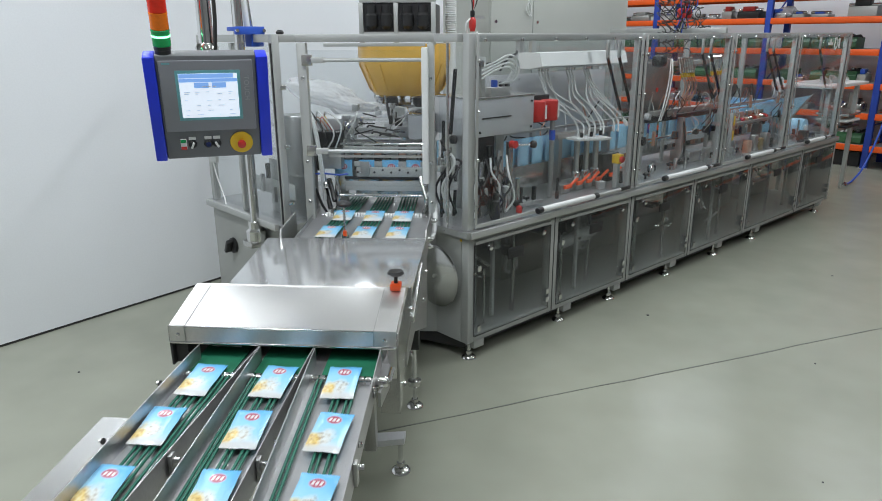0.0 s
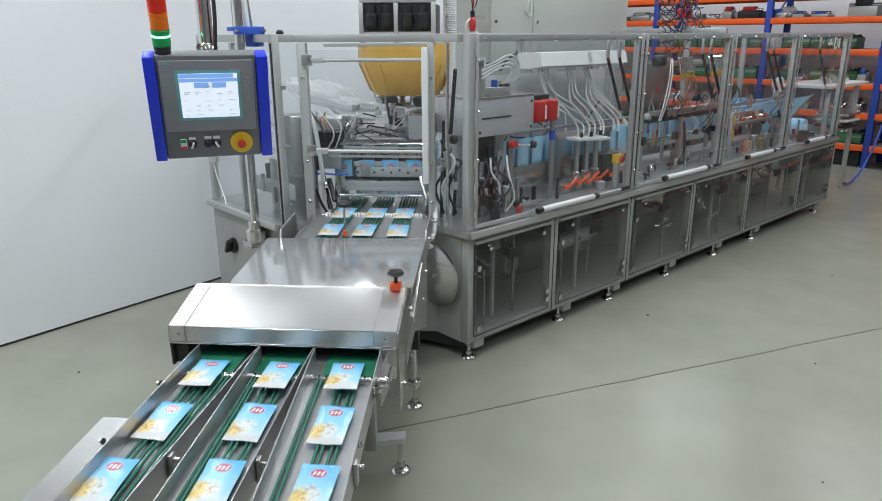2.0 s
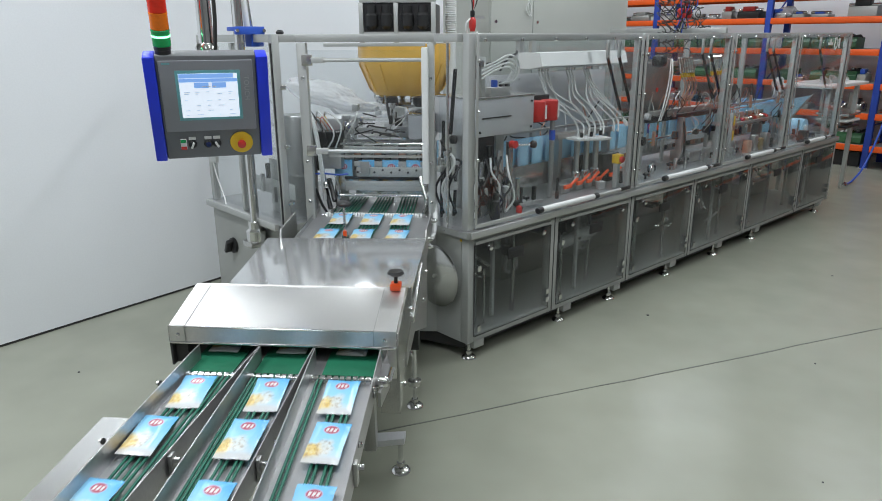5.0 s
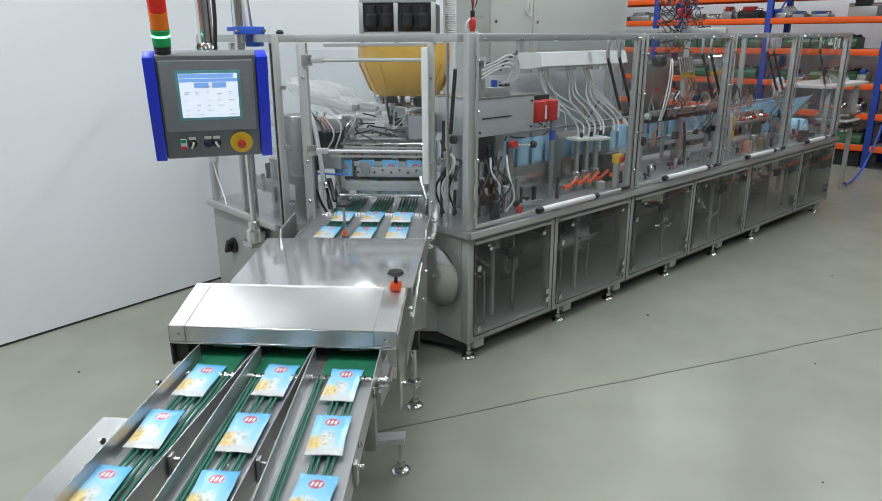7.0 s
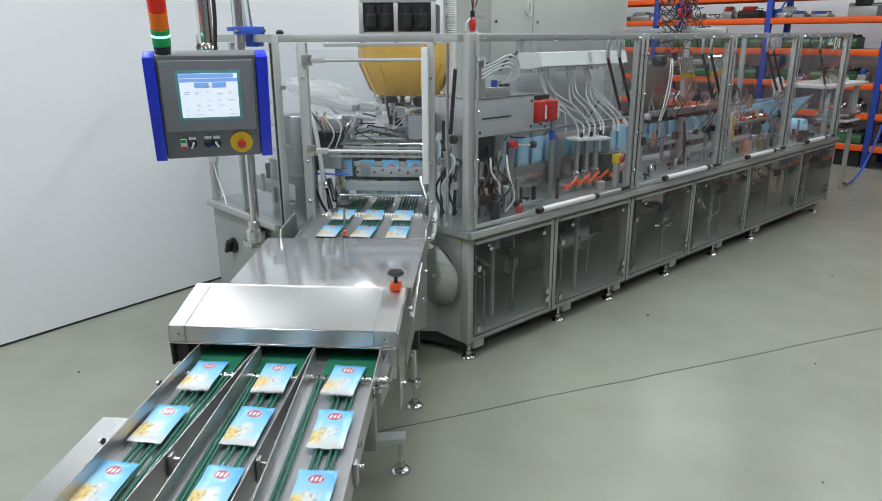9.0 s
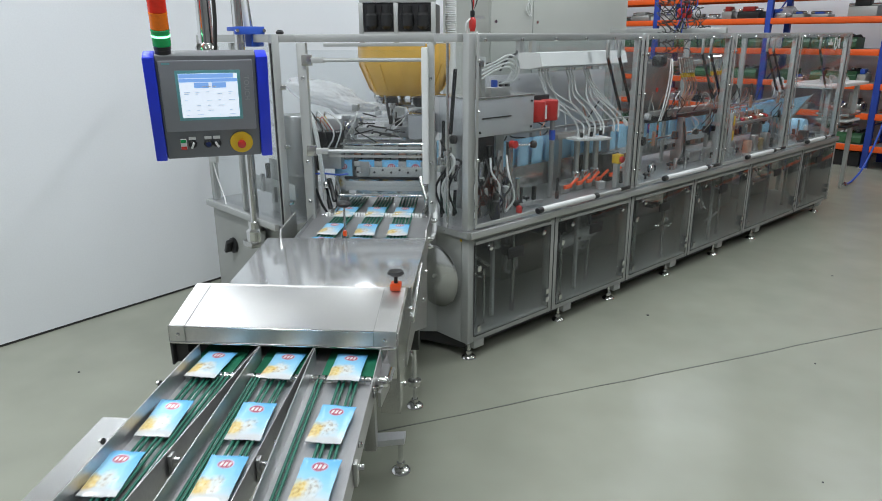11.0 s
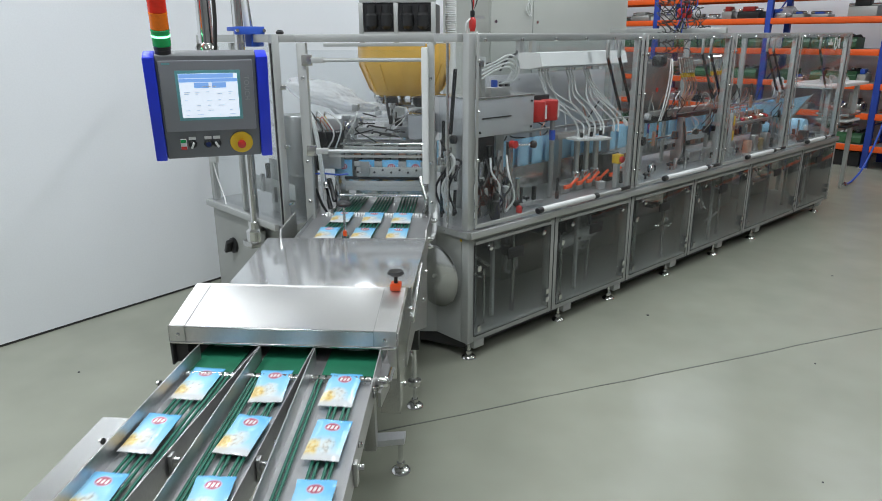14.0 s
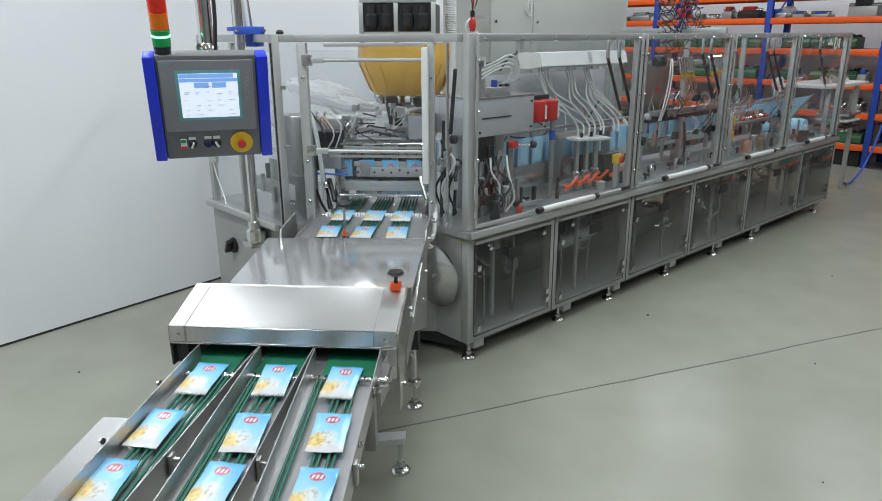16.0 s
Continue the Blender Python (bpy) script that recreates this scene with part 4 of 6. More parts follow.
for row, y in enumerate((0.064, 0.056, 0.03, 0.008, -0.012, -0.03)):
    for c in range(5):
        if (row * 5 + c) % 4 != 3:
            w = 0.024 - 0.006 * ((row + c) % 3)
            part("text_bar", span(B(), -0.096 + c * 0.042, -0.096 + c * 0.042 + w, y, y + 0.0036, 0.0139, 0.0144), SG, scr)
for k in range(3):
    part("menu_bar", span(B(), -0.025 + k * 0.02, -0.012 + k * 0.02, 0.086, 0.09, 0.0146, 0.0149), LABELW, scr)
PALEG = paint("pale_print", (0.36, 0.37, 0.39), 0.4)
word = bpy.data.curves.new("lettering", "FONT")
word.body, word.size, word.extrude, word.space_character = "TOUCH", 0.027, 0.0003, 1.1
word.materials.append(PALEG)
lettering = new("lettering", word)
lettering.parent = bez
lettering.matrix_basis = pose(0.136, 0.128, 0.0104, 0, 0, -90)
part("maker_plate", span(B(), -0.165, -0.135, 0.176, 0.182, 0.0101, 0.0106), CYAN, bez)
btn = part("rocker_button", span(B(), -0.132, -0.108, -0.178, -0.132, 0.001, 0.012, 0.004), WHITEP, panel)
part("green_cap", span(B(), -0.131, -0.109, -0.147, -0.133, 0.0121, 0.014, 0.001), GRLAMP, btn)
part("red_cap", span(B(), -0.131, -0.109, -0.177, -0.163, 0.0121, 0.014, 0.001), RED, btn)
for k, x in enumerate((-0.085, -0.024, 0.010)):
    part("legend_plate", span(B(), x - 0.014, x + 0.014, -0.139, -0.126, 0.001, 0.004), LABELW, panel)
    s = part("selector", lathe(B(), [(0.017, 0.001), (0.017, 0.008), (0.013, 0.012)], pose(x, -0.158, 0)), BLACK, panel, "black selector switch")
    if k != 1:
        part("selector_bar", box(B(), x, -0.158, 0.018, 0.008, 0.026, 0.012, 0.002, Matrix.Rotation(0.5 if k else -0.4, 4, "Z")), WHITEP, s)
    else:
        part("lens", lathe(B(), [(0.011, 0.012), (0.009, 0.016)], pose(x, -0.158, 0)), NAVY, s)
es = part("stop_plate", lathe(B(), [(0.046, 0.001), (0.046, 0.006), (0.044, 0.008)], pose(0.108, -0.158, 0), 32), YELLOW, panel, "round yellow plate")
part("stop_button", lathe(B(), [(0.012, 0.008), (0.012, 0.02), (0.017, 0.022), (0.017, 0.03), (0.010, 0.034)], pose(0.108, -0.158, 0)), RED, es, "red mushroom button")
# signal tower
SX, SZ = -0.155, -0.035
part("tower_base", lathe(B(), [(0.03, 0.208), (0.03, 0.222), (0.032, 0.224), (0.032, 0.236)], pose(SX, 0, SZ, -90) @ pose(0, 0, 0)), BLACK, panel)
turn = pose(SX, 0, SZ, -90)
for nm, z0, z1, mt in (("green_lens", 0.237, 0.299, GRLAMP), ("orange_lens", 0.300, 0.362, ORLAMP), ("red_lens", 0.363, 0.425, REDLAMP), ("red_lens", 0.426, 0.488, REDLAMP)):
    ln = part(nm, lathe(B(), [(0.032, z0), (0.0335, z0 + 0.002), (0.0335, z1 - 0.008), (0.0345, z1 - 0.007), (0.0345, z1 - 0.001), (0.033, z1)], turn, 28), mt, panel)
    if nm == "green_lens":
        part("lit_band", lathe(B(), [(0.0337, z0 + 0.034), (0.0345, z0 + 0.036), (0.0345, z0 + 0.040), (0.0337, z0 + 0.042)], turn, 28), GRGLOW, ln)
part("tower_cap", lathe(B(), [(0.034, 0.492), (0.034, 0.505), (0.02, 0.51)], turn), BLACK, panel)

arm = thing("panel_arm", pose(-0.80, 1.13, 0), "stainless tube stand carrying the operator panel", "stand")
part("pole", rod(B(), (0, 0, 0.80), (0, 0, 2.85), 0.028, 20), CHROME, arm, "stainless pole")
part("flange", lathe(B(), [(0.062, 0.735), (0.062, 0.80), (0.045, 0.815), (0.045, 0.86), (0.034, 0.865)], seg=28), CHROME, arm, "polished clamp collar")
part("flange_bracket", span(B(), -0.07, 0.07, -0.06, 0.06, 0.70, 0.735, 0.004), STEEL, arm)
part("side_pole", rod(B(), (0.03, 0.09, 1.35), (0.03, 0.09, 2.7), 0.02, 14), STEEL_V, arm)
part("top_arm", rod(B(), (0, 0, 2.82), (-0.735, -1.17, 2.82), 0.03, 16), STEEL_V, arm)
part("drop_tube", rod(B(), (-0.735, -1.17, 1.935), (-0.735, -1.17, 2.85), 0.030, 20), CHROME, arm)
part("swivel", lathe(B(), [(0.045, 1.90), (0.045, 1.95), (0.036, 1.965)], pose(-0.735, -1.17, 0), 24), CHROME, arm)
part("tube_cable", sweep(B(), [(-0.72, -1.21, 1.93), (-0.71, -1.215, 2.1), (-0.715, -1.21, 2.4)], 0.008), DARK, arm)
bb = part("blue_bracket", span(B(), -0.05, 0.14, -0.055, -0.035, 2.00, 2.045, 0.004), BLUE_B, arm, "blue painted bracket")
part("bracket_leg", span(B(), 0.06, 0.14, -0.033, 0.05, 1.93, 2.044, 0.004), BLUE_B, bb)
part("bracket_plate", span(B(), -0.05, 0.10, -0.034, 0.055, 2.02, 2.043, 0.004), BLUE_B, bb)
for x in (-0.04, 0.13):
    part("bracket_bolt", lathe(B(), [(0.01, 0), (0.01, 0.012)], pose(x, -0.055, 2.022, 90)), CHROME, bb)
part("guide_tube", rod(B(), (0.06, 0.02, 2.045), (0.0, -0.04, 2.4), 0.011, 10), WHITEP, arm)
part("guide_tube", rod(B(), (0.10, 0.03, 2.045), (0.05, 0.0, 2.4), 0.008, 10), CHROME, arm)

# ---- electrical cabinet behind the machine ----
cab = thing("electrical_cabinet", pose(2.66, 1.72, 0), "tall light grey sheet-metal electrical cabinet", "cabinet")
part("cabinet_body", span(B(), -1.02, 1.0, -0.29, 0.29, 0.08, 2.75, 0.006), GREY_L, cab)
part("plinth", span(B(), -1.0, 0.98, -0.27, 0.27, 0, 0.08), DARK, cab)
for x0, x1 in ((-1.015, -0.48), (-0.472, 0.995)):
    d = part("cabinet_door", span(B(), x0, x1, -0.308, -0.292, 0.1, 2.74, 0.004), GREY_L, cab)
    part("lock", lathe(B(), [(0.014, 0), (0.014, 0.01)], pose(x0 + 0.05, -0.308, 2.1, 90)), CHROME, d)
bm = B()
for x, s in ((-0.56, 1), (-0.545, -1)):
    sweep(bm, [(x, -0.315, 2.28), (x + 0.03 * s, -0.33, 2.22), (x + 0.01, -0.33, 2.15), (x - 0.03 * s, -0.32, 2.2), (x, -0.315, 2.26)], 0.004)
part("hung_wire", bm, HOSE, cab)
# red and white filter regulator hung at its side
reg = thing("air_regulator", pose(1.43, 1.42, 2.06), "red and black air filter regulator with white hoses", "regulator")
part("regulator_arm", span(B(), 0.02, 0.13, -0.01, 0.012, 0.06, 0.08), ALU, reg)
part("regulator_body", lathe(B(), [(0.02, -0.04), (0.03, 0.0), (0.03, 0.05), (0.018, 0.07)]), RED, reg)
part("regulator_cap", lathe(B(), [(0.016, 0.07), (0.02, 0.09), (0.02, 0.12), (0.012, 0.125)]), BLACK, reg)
part("regulator_hose", sweep(B(), [(-0.03, 0, 0.06), (-0.08, -0.01, 0.02), (-0.06, 0, -0.05), (0.0, 0, -0.1), (0.06, 0, -0.04)], 0.008), HOSE, reg)

for k in range(4):
    part("regulator_hose", sweep(B(), [(0.0, 0, 0.12), (-0.03 + 0.02 * k, -0.02, 0.2), (0.03 * k - 0.05, 0.0, 0.3), (0.02 * k, 0, 0.42)], 0.006), (BLACK, RED, HOSE, BLACK)[k], reg)
part("regulator_bowl", lathe(B(), [(0.016, -0.14), (0.026, -0.12), (0.026, -0.05)]), WHITEP, reg)
reg2 = thing("air_regulator", pose(3.02, 0.42, 2.06), "red air regulator stack hung over the machine on blue tubes", "regulator")
part("hanger_rail", span(B(), -0.02, 0.02, -0.40, 0.74, -0.06, -0.02, 0.003), ALU, reg2)
part("hanger_post", span(B(), -0.018, 0.018, -0.018, 0.018, -0.019, 0.06, 0.003), ALU, reg2)
for k in range(3):
    part("regulator_body", lathe(B(), [(0.026, 0.0), (0.036, 0.01), (0.036, 0.07), (0.022, 0.085)], pose(-0.045 + 0.05 * k, 0.0, 0.061 + 0.10 * (k % 2))), RED, reg2)
    part("regulator_cap", lathe(B(), [(0.018, 0.085), (0.02, 0.10), (0.012, 0.11)], pose(-0.045 + 0.05 * k, 0.0, 0.061 + 0.10 * (k % 2))), BLACK, reg2)
for k in range(5):
    part("blue_tube", sweep(B(), [(-0.12 + 0.05 * k, -0.03, 0.30), (-0.16 + 0.07 * k, -0.05, 0.18), (-0.08 + 0.03 * k, -0.02, 0.08), (-0.14 + 0.06 * k, 0.0, -0.06)], 0.005), (BLUE_B, BLACK)[k % 2], reg2)
# ---- weigher, hopper and turret by the outfeed ----
hop = thing("dosing_hopper", CONV @ pose(1.1, 0.49, 0), "amber translucent dosing hopper under a steel weigher frame", "hopper")
prof = [(0.235, 1.59), (0.26, 1.615), (0.335, 1.79), (0.345, 1.86), (0.345, 1.935)]
bm = B()
seg = 14
rings = [[bm.verts.new((r * math.cos(2 * math.pi * i / seg), r * math.sin(2 * math.pi * i / seg), z)) for i in range(seg)] for r, z in prof]
for a, b in zip(rings, rings[1:]):
    for i in range(seg):
        bm.faces.new((a[i], a[(i + 1) % seg], b[(i + 1) % seg], b[i]))
bm.faces.new(list(reversed(rings[0])))
bm.faces.new(rings[-1])
part("funnel", bm, AMBER, hop, "amber plastic funnel of flat petals")
for i in range(seg):
    a = 2 * math.pi * i / seg
    part("petal_seam", box(B(), 0.303 * math.cos(a), 0.303 * math.sin(a), 1.71, 0.006, 0.012, 0.2, 0, Matrix.Rotation(a, 4, "Z") @ Matrix.Rotation(0.40, 4, "Y")), AMBER, hop)
for i in range(10):
    a = 2 * math.pi * (i + 0.5) / 10
    part("outlet", lathe(B(), [(0.018, 1.53), (0.026, 1.55), (0.026, 1.575), (0.015, 1.585)], pose(0.215 * math.cos(a), 0.215 * math.sin(a), 0)), CHROME, hop)
    bm = B()
    bmesh.ops.create_uvsphere(bm, u_segments=14, v_segments=8, radius=0.026, matrix=pose(0.222 * math.cos(a), 0.222 * math.sin(a), 1.572))
    part("outlet_cap", bm, CHROME, hop)
part("drip_ring", lathe(B(), [(0.21, 1.515), (0.21, 1.53), (0.19, 1.535)], seg=32), STEEL, hop)
part("stem", lathe(B(), [(0.05, D), (0.05, 1.52)]), STEEL, hop)
fr = part("weigher_frame", span(B(), -0.27, -0.24, -0.23, 0.28, 2.20, 2.235, 0.003), ALU, hop, "steel frame with black windows")
for v in (-0.23, 0.02, 0.255):
    part("frame_post", span(B(), -0.27, -0.242, v, v + 0.03, 1.93, 2.199, 0.003), ALU, fr)
part("frame_sill", span(B(), -0.268, -0.244, -0.20, 0.254, 1.99, 2.015), ALU, fr)
for v0, v1 in ((-0.20, 0.018), (0.052, 0.253)):
    part("black_window", span(B(), -0.258, -0.25, v0, v1, 2.016, 2.198), BLACK, hop)
    for s in (0.25, 0.72):
        part("weigh_bucket", lathe(B(), [(0.02, 2.03), (0.042, 2.05), (0.042, 2.12), (0.03, 2.135), (0.03, 2.18)], pose(-0.262, v0 + (v1 - v0) * s, 0)), BLACK, hop)
part("weigher_body", span(B(), -0.235, 0.24, -0.22, 0.28, 1.95, 2.20, 0.01), BLACK, hop)
part("weigher_top", lathe(B(), [(0.10, 2.236), (0.12, 2.30), (0.12, 2.55)], pose(-0.05, 0.0, 0)), STEEL, hop)
for v in (-0.2, 0.15):
    part("weigher_motor", span(B(), -0.2, -0.08, v - 0.05, v + 0.07, 2.237, 2.42, 0.006), BLACK, hop)
duct = thing("ribbed_hose", CONV @ pose(1.02, 0.17, 0), "white ribbed suction hose with a blue collar", "hose")
bm = B()
pr = []
for k in range(44):
    pr.append((0.036 if k % 2 else 0.041, 1.99 + k * 0.0058))
lathe(bm, pr, seg=18)
part("ribs", bm, HOSE, duct)
part("collar", lathe(B(), [(0.05, 2.246), (0.052, 2.27), (0.052, 2.30), (0.04, 2.305)]), BLUE_B, duct)
part("hose_stub", lathe(B(), [(0.034, 1.53), (0.034, 1.988)]), WHITEP, duct)

turret = thing("pouch_turret", CONV @ pose(0.55, 0.55, D), "steel pouch transfer unit with guide beams and grippers", "machine unit")
part("front_beam", span(B(), -0.13, -0.10, -0.26, 0.20, 0.245, 0.305, 0.003), ALU, turret, "aluminium guide beam")
part("drop_plate", span(B(), -0.150, -0.146, -0.27, 0.27, 0.157, 0.222, 0.002), ALU, turret, "thin steel plate before the drop")
for v in (-0.275, 0.265):
    part("plate_bracket", span(B(), -0.145, -0.05, v, v + 0.012, 0.16, 0.225, 0.002), STEEL_V, turret)
part("beam_foot", span(B(), -0.128, -0.104, -0.28, 0.28, 0.226, 0.244, 0.002), BLACK, turret)
part("beam_plate", span(B(), -0.145, -0.132, 0.11, 0.17, 0.25, 0.345, 0.003), STEEL_V, turret)
part("upper_bar", span(B(), -0.12, -0.105, -0.27, 0.28, 0.425, 0.44, 0.002), ALU, turret)
part("upper_bar", rod(B(), (-0.12, -0.27, 0.46), (-0.12, 0.30, 0.46), 0.008, 10), CHROME, turret)
part("back_plate", span(B(), 0.06, 0.075, -0.30, 0.30, 0.14, 0.46, 0.003), STEEL_V, turret, "dull steel back plate")
for v in (-0.095, 0.065, -0.24, 0.2):
    part("gripper_arm", span(B(), -0.06, -0.02, v - 0.028, v + 0.028, 0.27, 0.44, 0.005), BLACK, turret)
    part("gripper_jaw", span(B(), -0.066, -0.061, v - 0.026, v + 0.026, 0.30, 0.335, 0.001), ALU, turret)
    part("gripper_jaw", span(B(), -0.066, -0.061, v - 0.022, v + 0.022, 0.36, 0.39, 0.001), PINK, turret)
part("chute_bar", span(B(), -0.10, -0.085, -0.24, 0.22, 0.145, 0.16, 0.002), STEEL, turret)
for v in (-0.24, -0.06, 0.07, 0.21):
    part("chute_side", span(B(), -0.09, 0.0, v - 0.004, v + 0.004, 0.10, 0.20, 0.001), STEEL, turret)
part("chute_back", span(B(), 0.0, 0.008, -0.24, 0.22, 0.1, 0.21), STEEL, turret)
for v in (-0.29, 0.31):
    part("upright", span(B(), -0.03, 0.02, v - 0.025, v + 0.025, 0, 0.47, 0.004), ALU, turret)
part("top_block", span(B(), 0.0, 0.34, -0.30, -0.13, 0.47, 0.63, 0.006), BOXG, turret, "steel housing")
part("block_lid", span(B(), -0.004, 0.344, -0.304, -0.126, 0.631, 0.637, 0.002), STEEL, turret)
part("top_block", span(B(), 0.1, 0.4, -0.12, 0.22, 0.47, 0.54, 0.006), BOXG, turret)
part("slotted_plate", span(B(), -0.02, 0.09, -0.02, 0.20, 0.485, 0.50, 0.003), ALU, turret)
for k in range(5):
    part("black_finger", box(B(), -0.02, 0.16 - 0.01 * k, 0.52 + 0.028 * k, 0.02, 0.13 - 0.01 * k, 0.008, 0.002, Matrix.Rotation(0.12 * (k - 2), 4, "X")), (BLACK, ALU)[k % 2], turret)
part("nozzle", lathe(B(), [(0.012, 0.56), (0.02, 0.58), (0.02, 0.66), (0.028, 0.665), (0.028, 0.69)], pose(0.2, 0.0, 0)), CHROME, turret)
part("nozzle", lathe(B(), [(0.03, 0.66), (0.045, 0.68), (0.045, 0.72), (0.02, 0.73)], pose(0.25, -0.18, 0)), BLACK, turret)
part("nozzle", lathe(B(), [(0.03, 0.58), (0.045, 0.68), (0.04, 0.72), (0.02, 0.73)], pose(0.25, 0.01, 0)), BLACK, turret)
part("left_block", span(B(), -0.16, 0.02, 0.29, 0.44, 0.30, 0.42, 0.005), STEEL_V, turret)
part("left_block", span(B(), 0.05, 0.3, 0.27, 0.50, 0.40, 0.60, 0.005), BOXG, turret)
part("vent_pipe", sweep(B(), [(-0.2, 0.40, 0.10), (-0.2, 0.41, 0.3), (-0.2, 0.43, 0.5), (-0.18, 0.46, 0.62), (-0.12, 0.50, 0.66)], 0.014), HOSE, turret)
for k in range(3):
    y0 = 0.33 + 0.05 * k
    part("air_hose", sweep(B(), [(-0.15, y0, 0.42), (-0.20, y0 - 0.06, 0.58 - 0.04 * k), (-0.12, y0 + 0.05, 0.66), (0.0, y0 + 0.1, 0.60)], 0.005), (HOSE, HOSE, BLACK)[k], turret)
part("blue_hose", sweep(B(), [(-0.18, 0.46, 0.27), (-0.19, 0.40, 0.275), (-0.2, 0.30, 0.27), (-0.19, 0.24, 0.275)], 0.006), BLUE_B, turret)
for k, (v, z) in enumerate(((0.33, 0.10), (0.38, 0.18), (0.36, 0.05), (-0.27, 0.12))):
    part("air_cylinder", rod(B(), (-0.22, v, z), (-0.14, v + 0.05, z + 0.13), 0.016, 12), (BLACK, CHROME, BLACK, STEEL)[k], turret)
# fittings beside the discharge, behind the corner guard
for k, (v, z0, z1, mt) in enumerate(((-0.36, 0.0, 0.62, BLACK), (-0.40, 0.02, 0.46, CHROME), (-0.44, 0.0, 0.34, BLACK))):
    part("corner_rod", rod(B(), (-0.20 + 0.02 * k, v, z0), (-0.22, v - 0.02, z1), 0.011, 12), mt, turret)
    part("corner_clamp", span(B(), -0.24, -0.17, v - 0.03, v + 0.02, z1 * 0.55, z1 * 0.55 + 0.05, 0.005), (CHROME, BLACK, ALU)[k], turret)
    part("corner_fitting", lathe(B(), [(0.02, 0), (0.026, 0.015), (0.026, 0.04), (0.014, 0.05)], pose(-0.22, v, 0.30 + 0.09 * k)), (ALU, CHROME, BLACK)[k], turret)
    part("corner_hose", sweep(B(), [(-0.21, v, 0.5 - 0.06 * k), (-0.25, v - 0.05, 0.36), (-0.24, v + 0.03, 0.2), (-0.22, v - 0.02, 0.03)], 0.008), (BLACK, HOSE, BLACK)[k], turret)
part("wrapped_tube", sweep(B(), [(0.30, 0.317, 1.445 - D), (0.29, 0.22, 1.46 - D), (0.31, 0.10, 1.462 - D), (0.30, 0.0, 1.475 - D), (0.30, -0.12, 1.49 - D), (0.30, -0.215, 1.505 - D)], 0.022, 10), BAG, turret, "tube wrapped in milky plastic")
for v in (0.27, -0.16):
    part("tube_post", span(B(), 0.29, 0.31, v - 0.01, v + 0.01, 0.47, 0.60, 0.002), STEEL_V, turret)
rw = random.Random(5)
for k in range(12):
    v0 = rw.uniform(-0.28, 0.45)
    z0 = rw.uniform(0.1, 0.5)
    part("wire", sweep(B(), [(-0.02, v0, z0), (-0.06, v0 + rw.uniform(-0.08, 0.08), z0 + 0.08), (0.0, v0 + rw.uniform(-0.12, 0.12), z0 + 0.16), (0.08, v0 + rw.uniform(-0.1, 0.1), z0 + 0.2)], 0.0035), rw.choice((BLACK, HOSE, STEEL_V, BLACK, CHROME)), turret)
for k in range(14):
    v0, z0 = rw.uniform(-0.28, 0.28), rw.uniform(0.50, 0.66)
    part("fixture", span(B(), 0.0, 0.05, v0, v0 + rw.uniform(0.02, 0.07), z0, z0 + rw.uniform(0.02, 0.06), 0.004), rw.choice((BLACK, CHROME, ALU, BOXG, CHROME)), turret)
for k in range(9):
    v0 = -0.25 + 0.055 * k
    part("beam_bolt", lathe(B(), [(0.007, 0), (0.007, 0.006)], pose(-0.13, v0, 0.275 + 0.015 * (k % 2), 0, -90)), DARK, turret)
part("black_strap", sweep(B(), [(-0.30, 0.43, 0.20), (-0.29, 0.40, 0.1), (-0.28, 0.36, 0.02)], 0.009), BLACK, turret)


part("valve_pack", span(B(), -0.10, 0.02, 0.30, 0.46, 0.43, 0.53, 0.006), BLACK, turret, "black valve pack")
part("valve_pack", span(B(), -0.12, -0.04, 0.42, 0.52, 0.28, 0.40, 0.006), BLACK, turret, "black valve pack")
for k in range(8):
    v0 = 0.36 + 0.03 * k
    w = part("valve_wire", sweep(B(), [(-0.06, v0, 0.53), (-0.10, v0 + 0.02, 0.58 + 0.01 * (k % 3)), (-0.05, v0 + 0.07, 0.62), (0.02, v0 + 0.10, 0.56)], 0.004), (RED, PINK, BLACK, HOSE)[k % 4], turret)
    if k % 3 == 0:
        part("wire_plug", rod(B(), (-0.10, v0 + 0.02, 0.59), (-0.07, v0 + 0.05, 0.625), 0.009, 8), YELLOW, w)
for k, (v, z) in enumerate(((-0.02, 0.50), (-0.06, 0.53), (0.03, 0.515), (0.06, 0.555))):
    part("black_hook", sweep(B(), [(-0.08, v - 0.06, z), (-0.085, v, z + 0.006), (-0.08, v + 0.05, z + 0.016), (-0.07, v + 0.07, z + 0.004)], 0.006), BLACK, turret)


def crumple(name, m, sx, sy, sz, seed, label):
    """A crumpled sheet bag: a closed body folded by noise."""
    bm = B()
    bmesh.ops.create_icosphere(bm, subdivisions=5, radius=1.0)
    for v in bm.verts:
        d = v.co.normalized()
        w = 0.30 * noise.noise(d * 1.3 + Vector((seed, 0, 0))) + 0.14 * abs(noise.noise(d * 2.6 + Vector((0, seed, 0)))) + 0.07 * abs(noise.noise(Vector((d.x * 7, d.y * 3, d.z * 5 + seed))))
        v.co = Vector((d.x * sx, d.y * sy, d.z * sz)) * (0.85 + w)
    ob = part(name, bm, BAG, None, label, m)
    ob.data.set_sharp_from_angle(angle=radians(100))
    return tagged(ob, category="plastic bag")


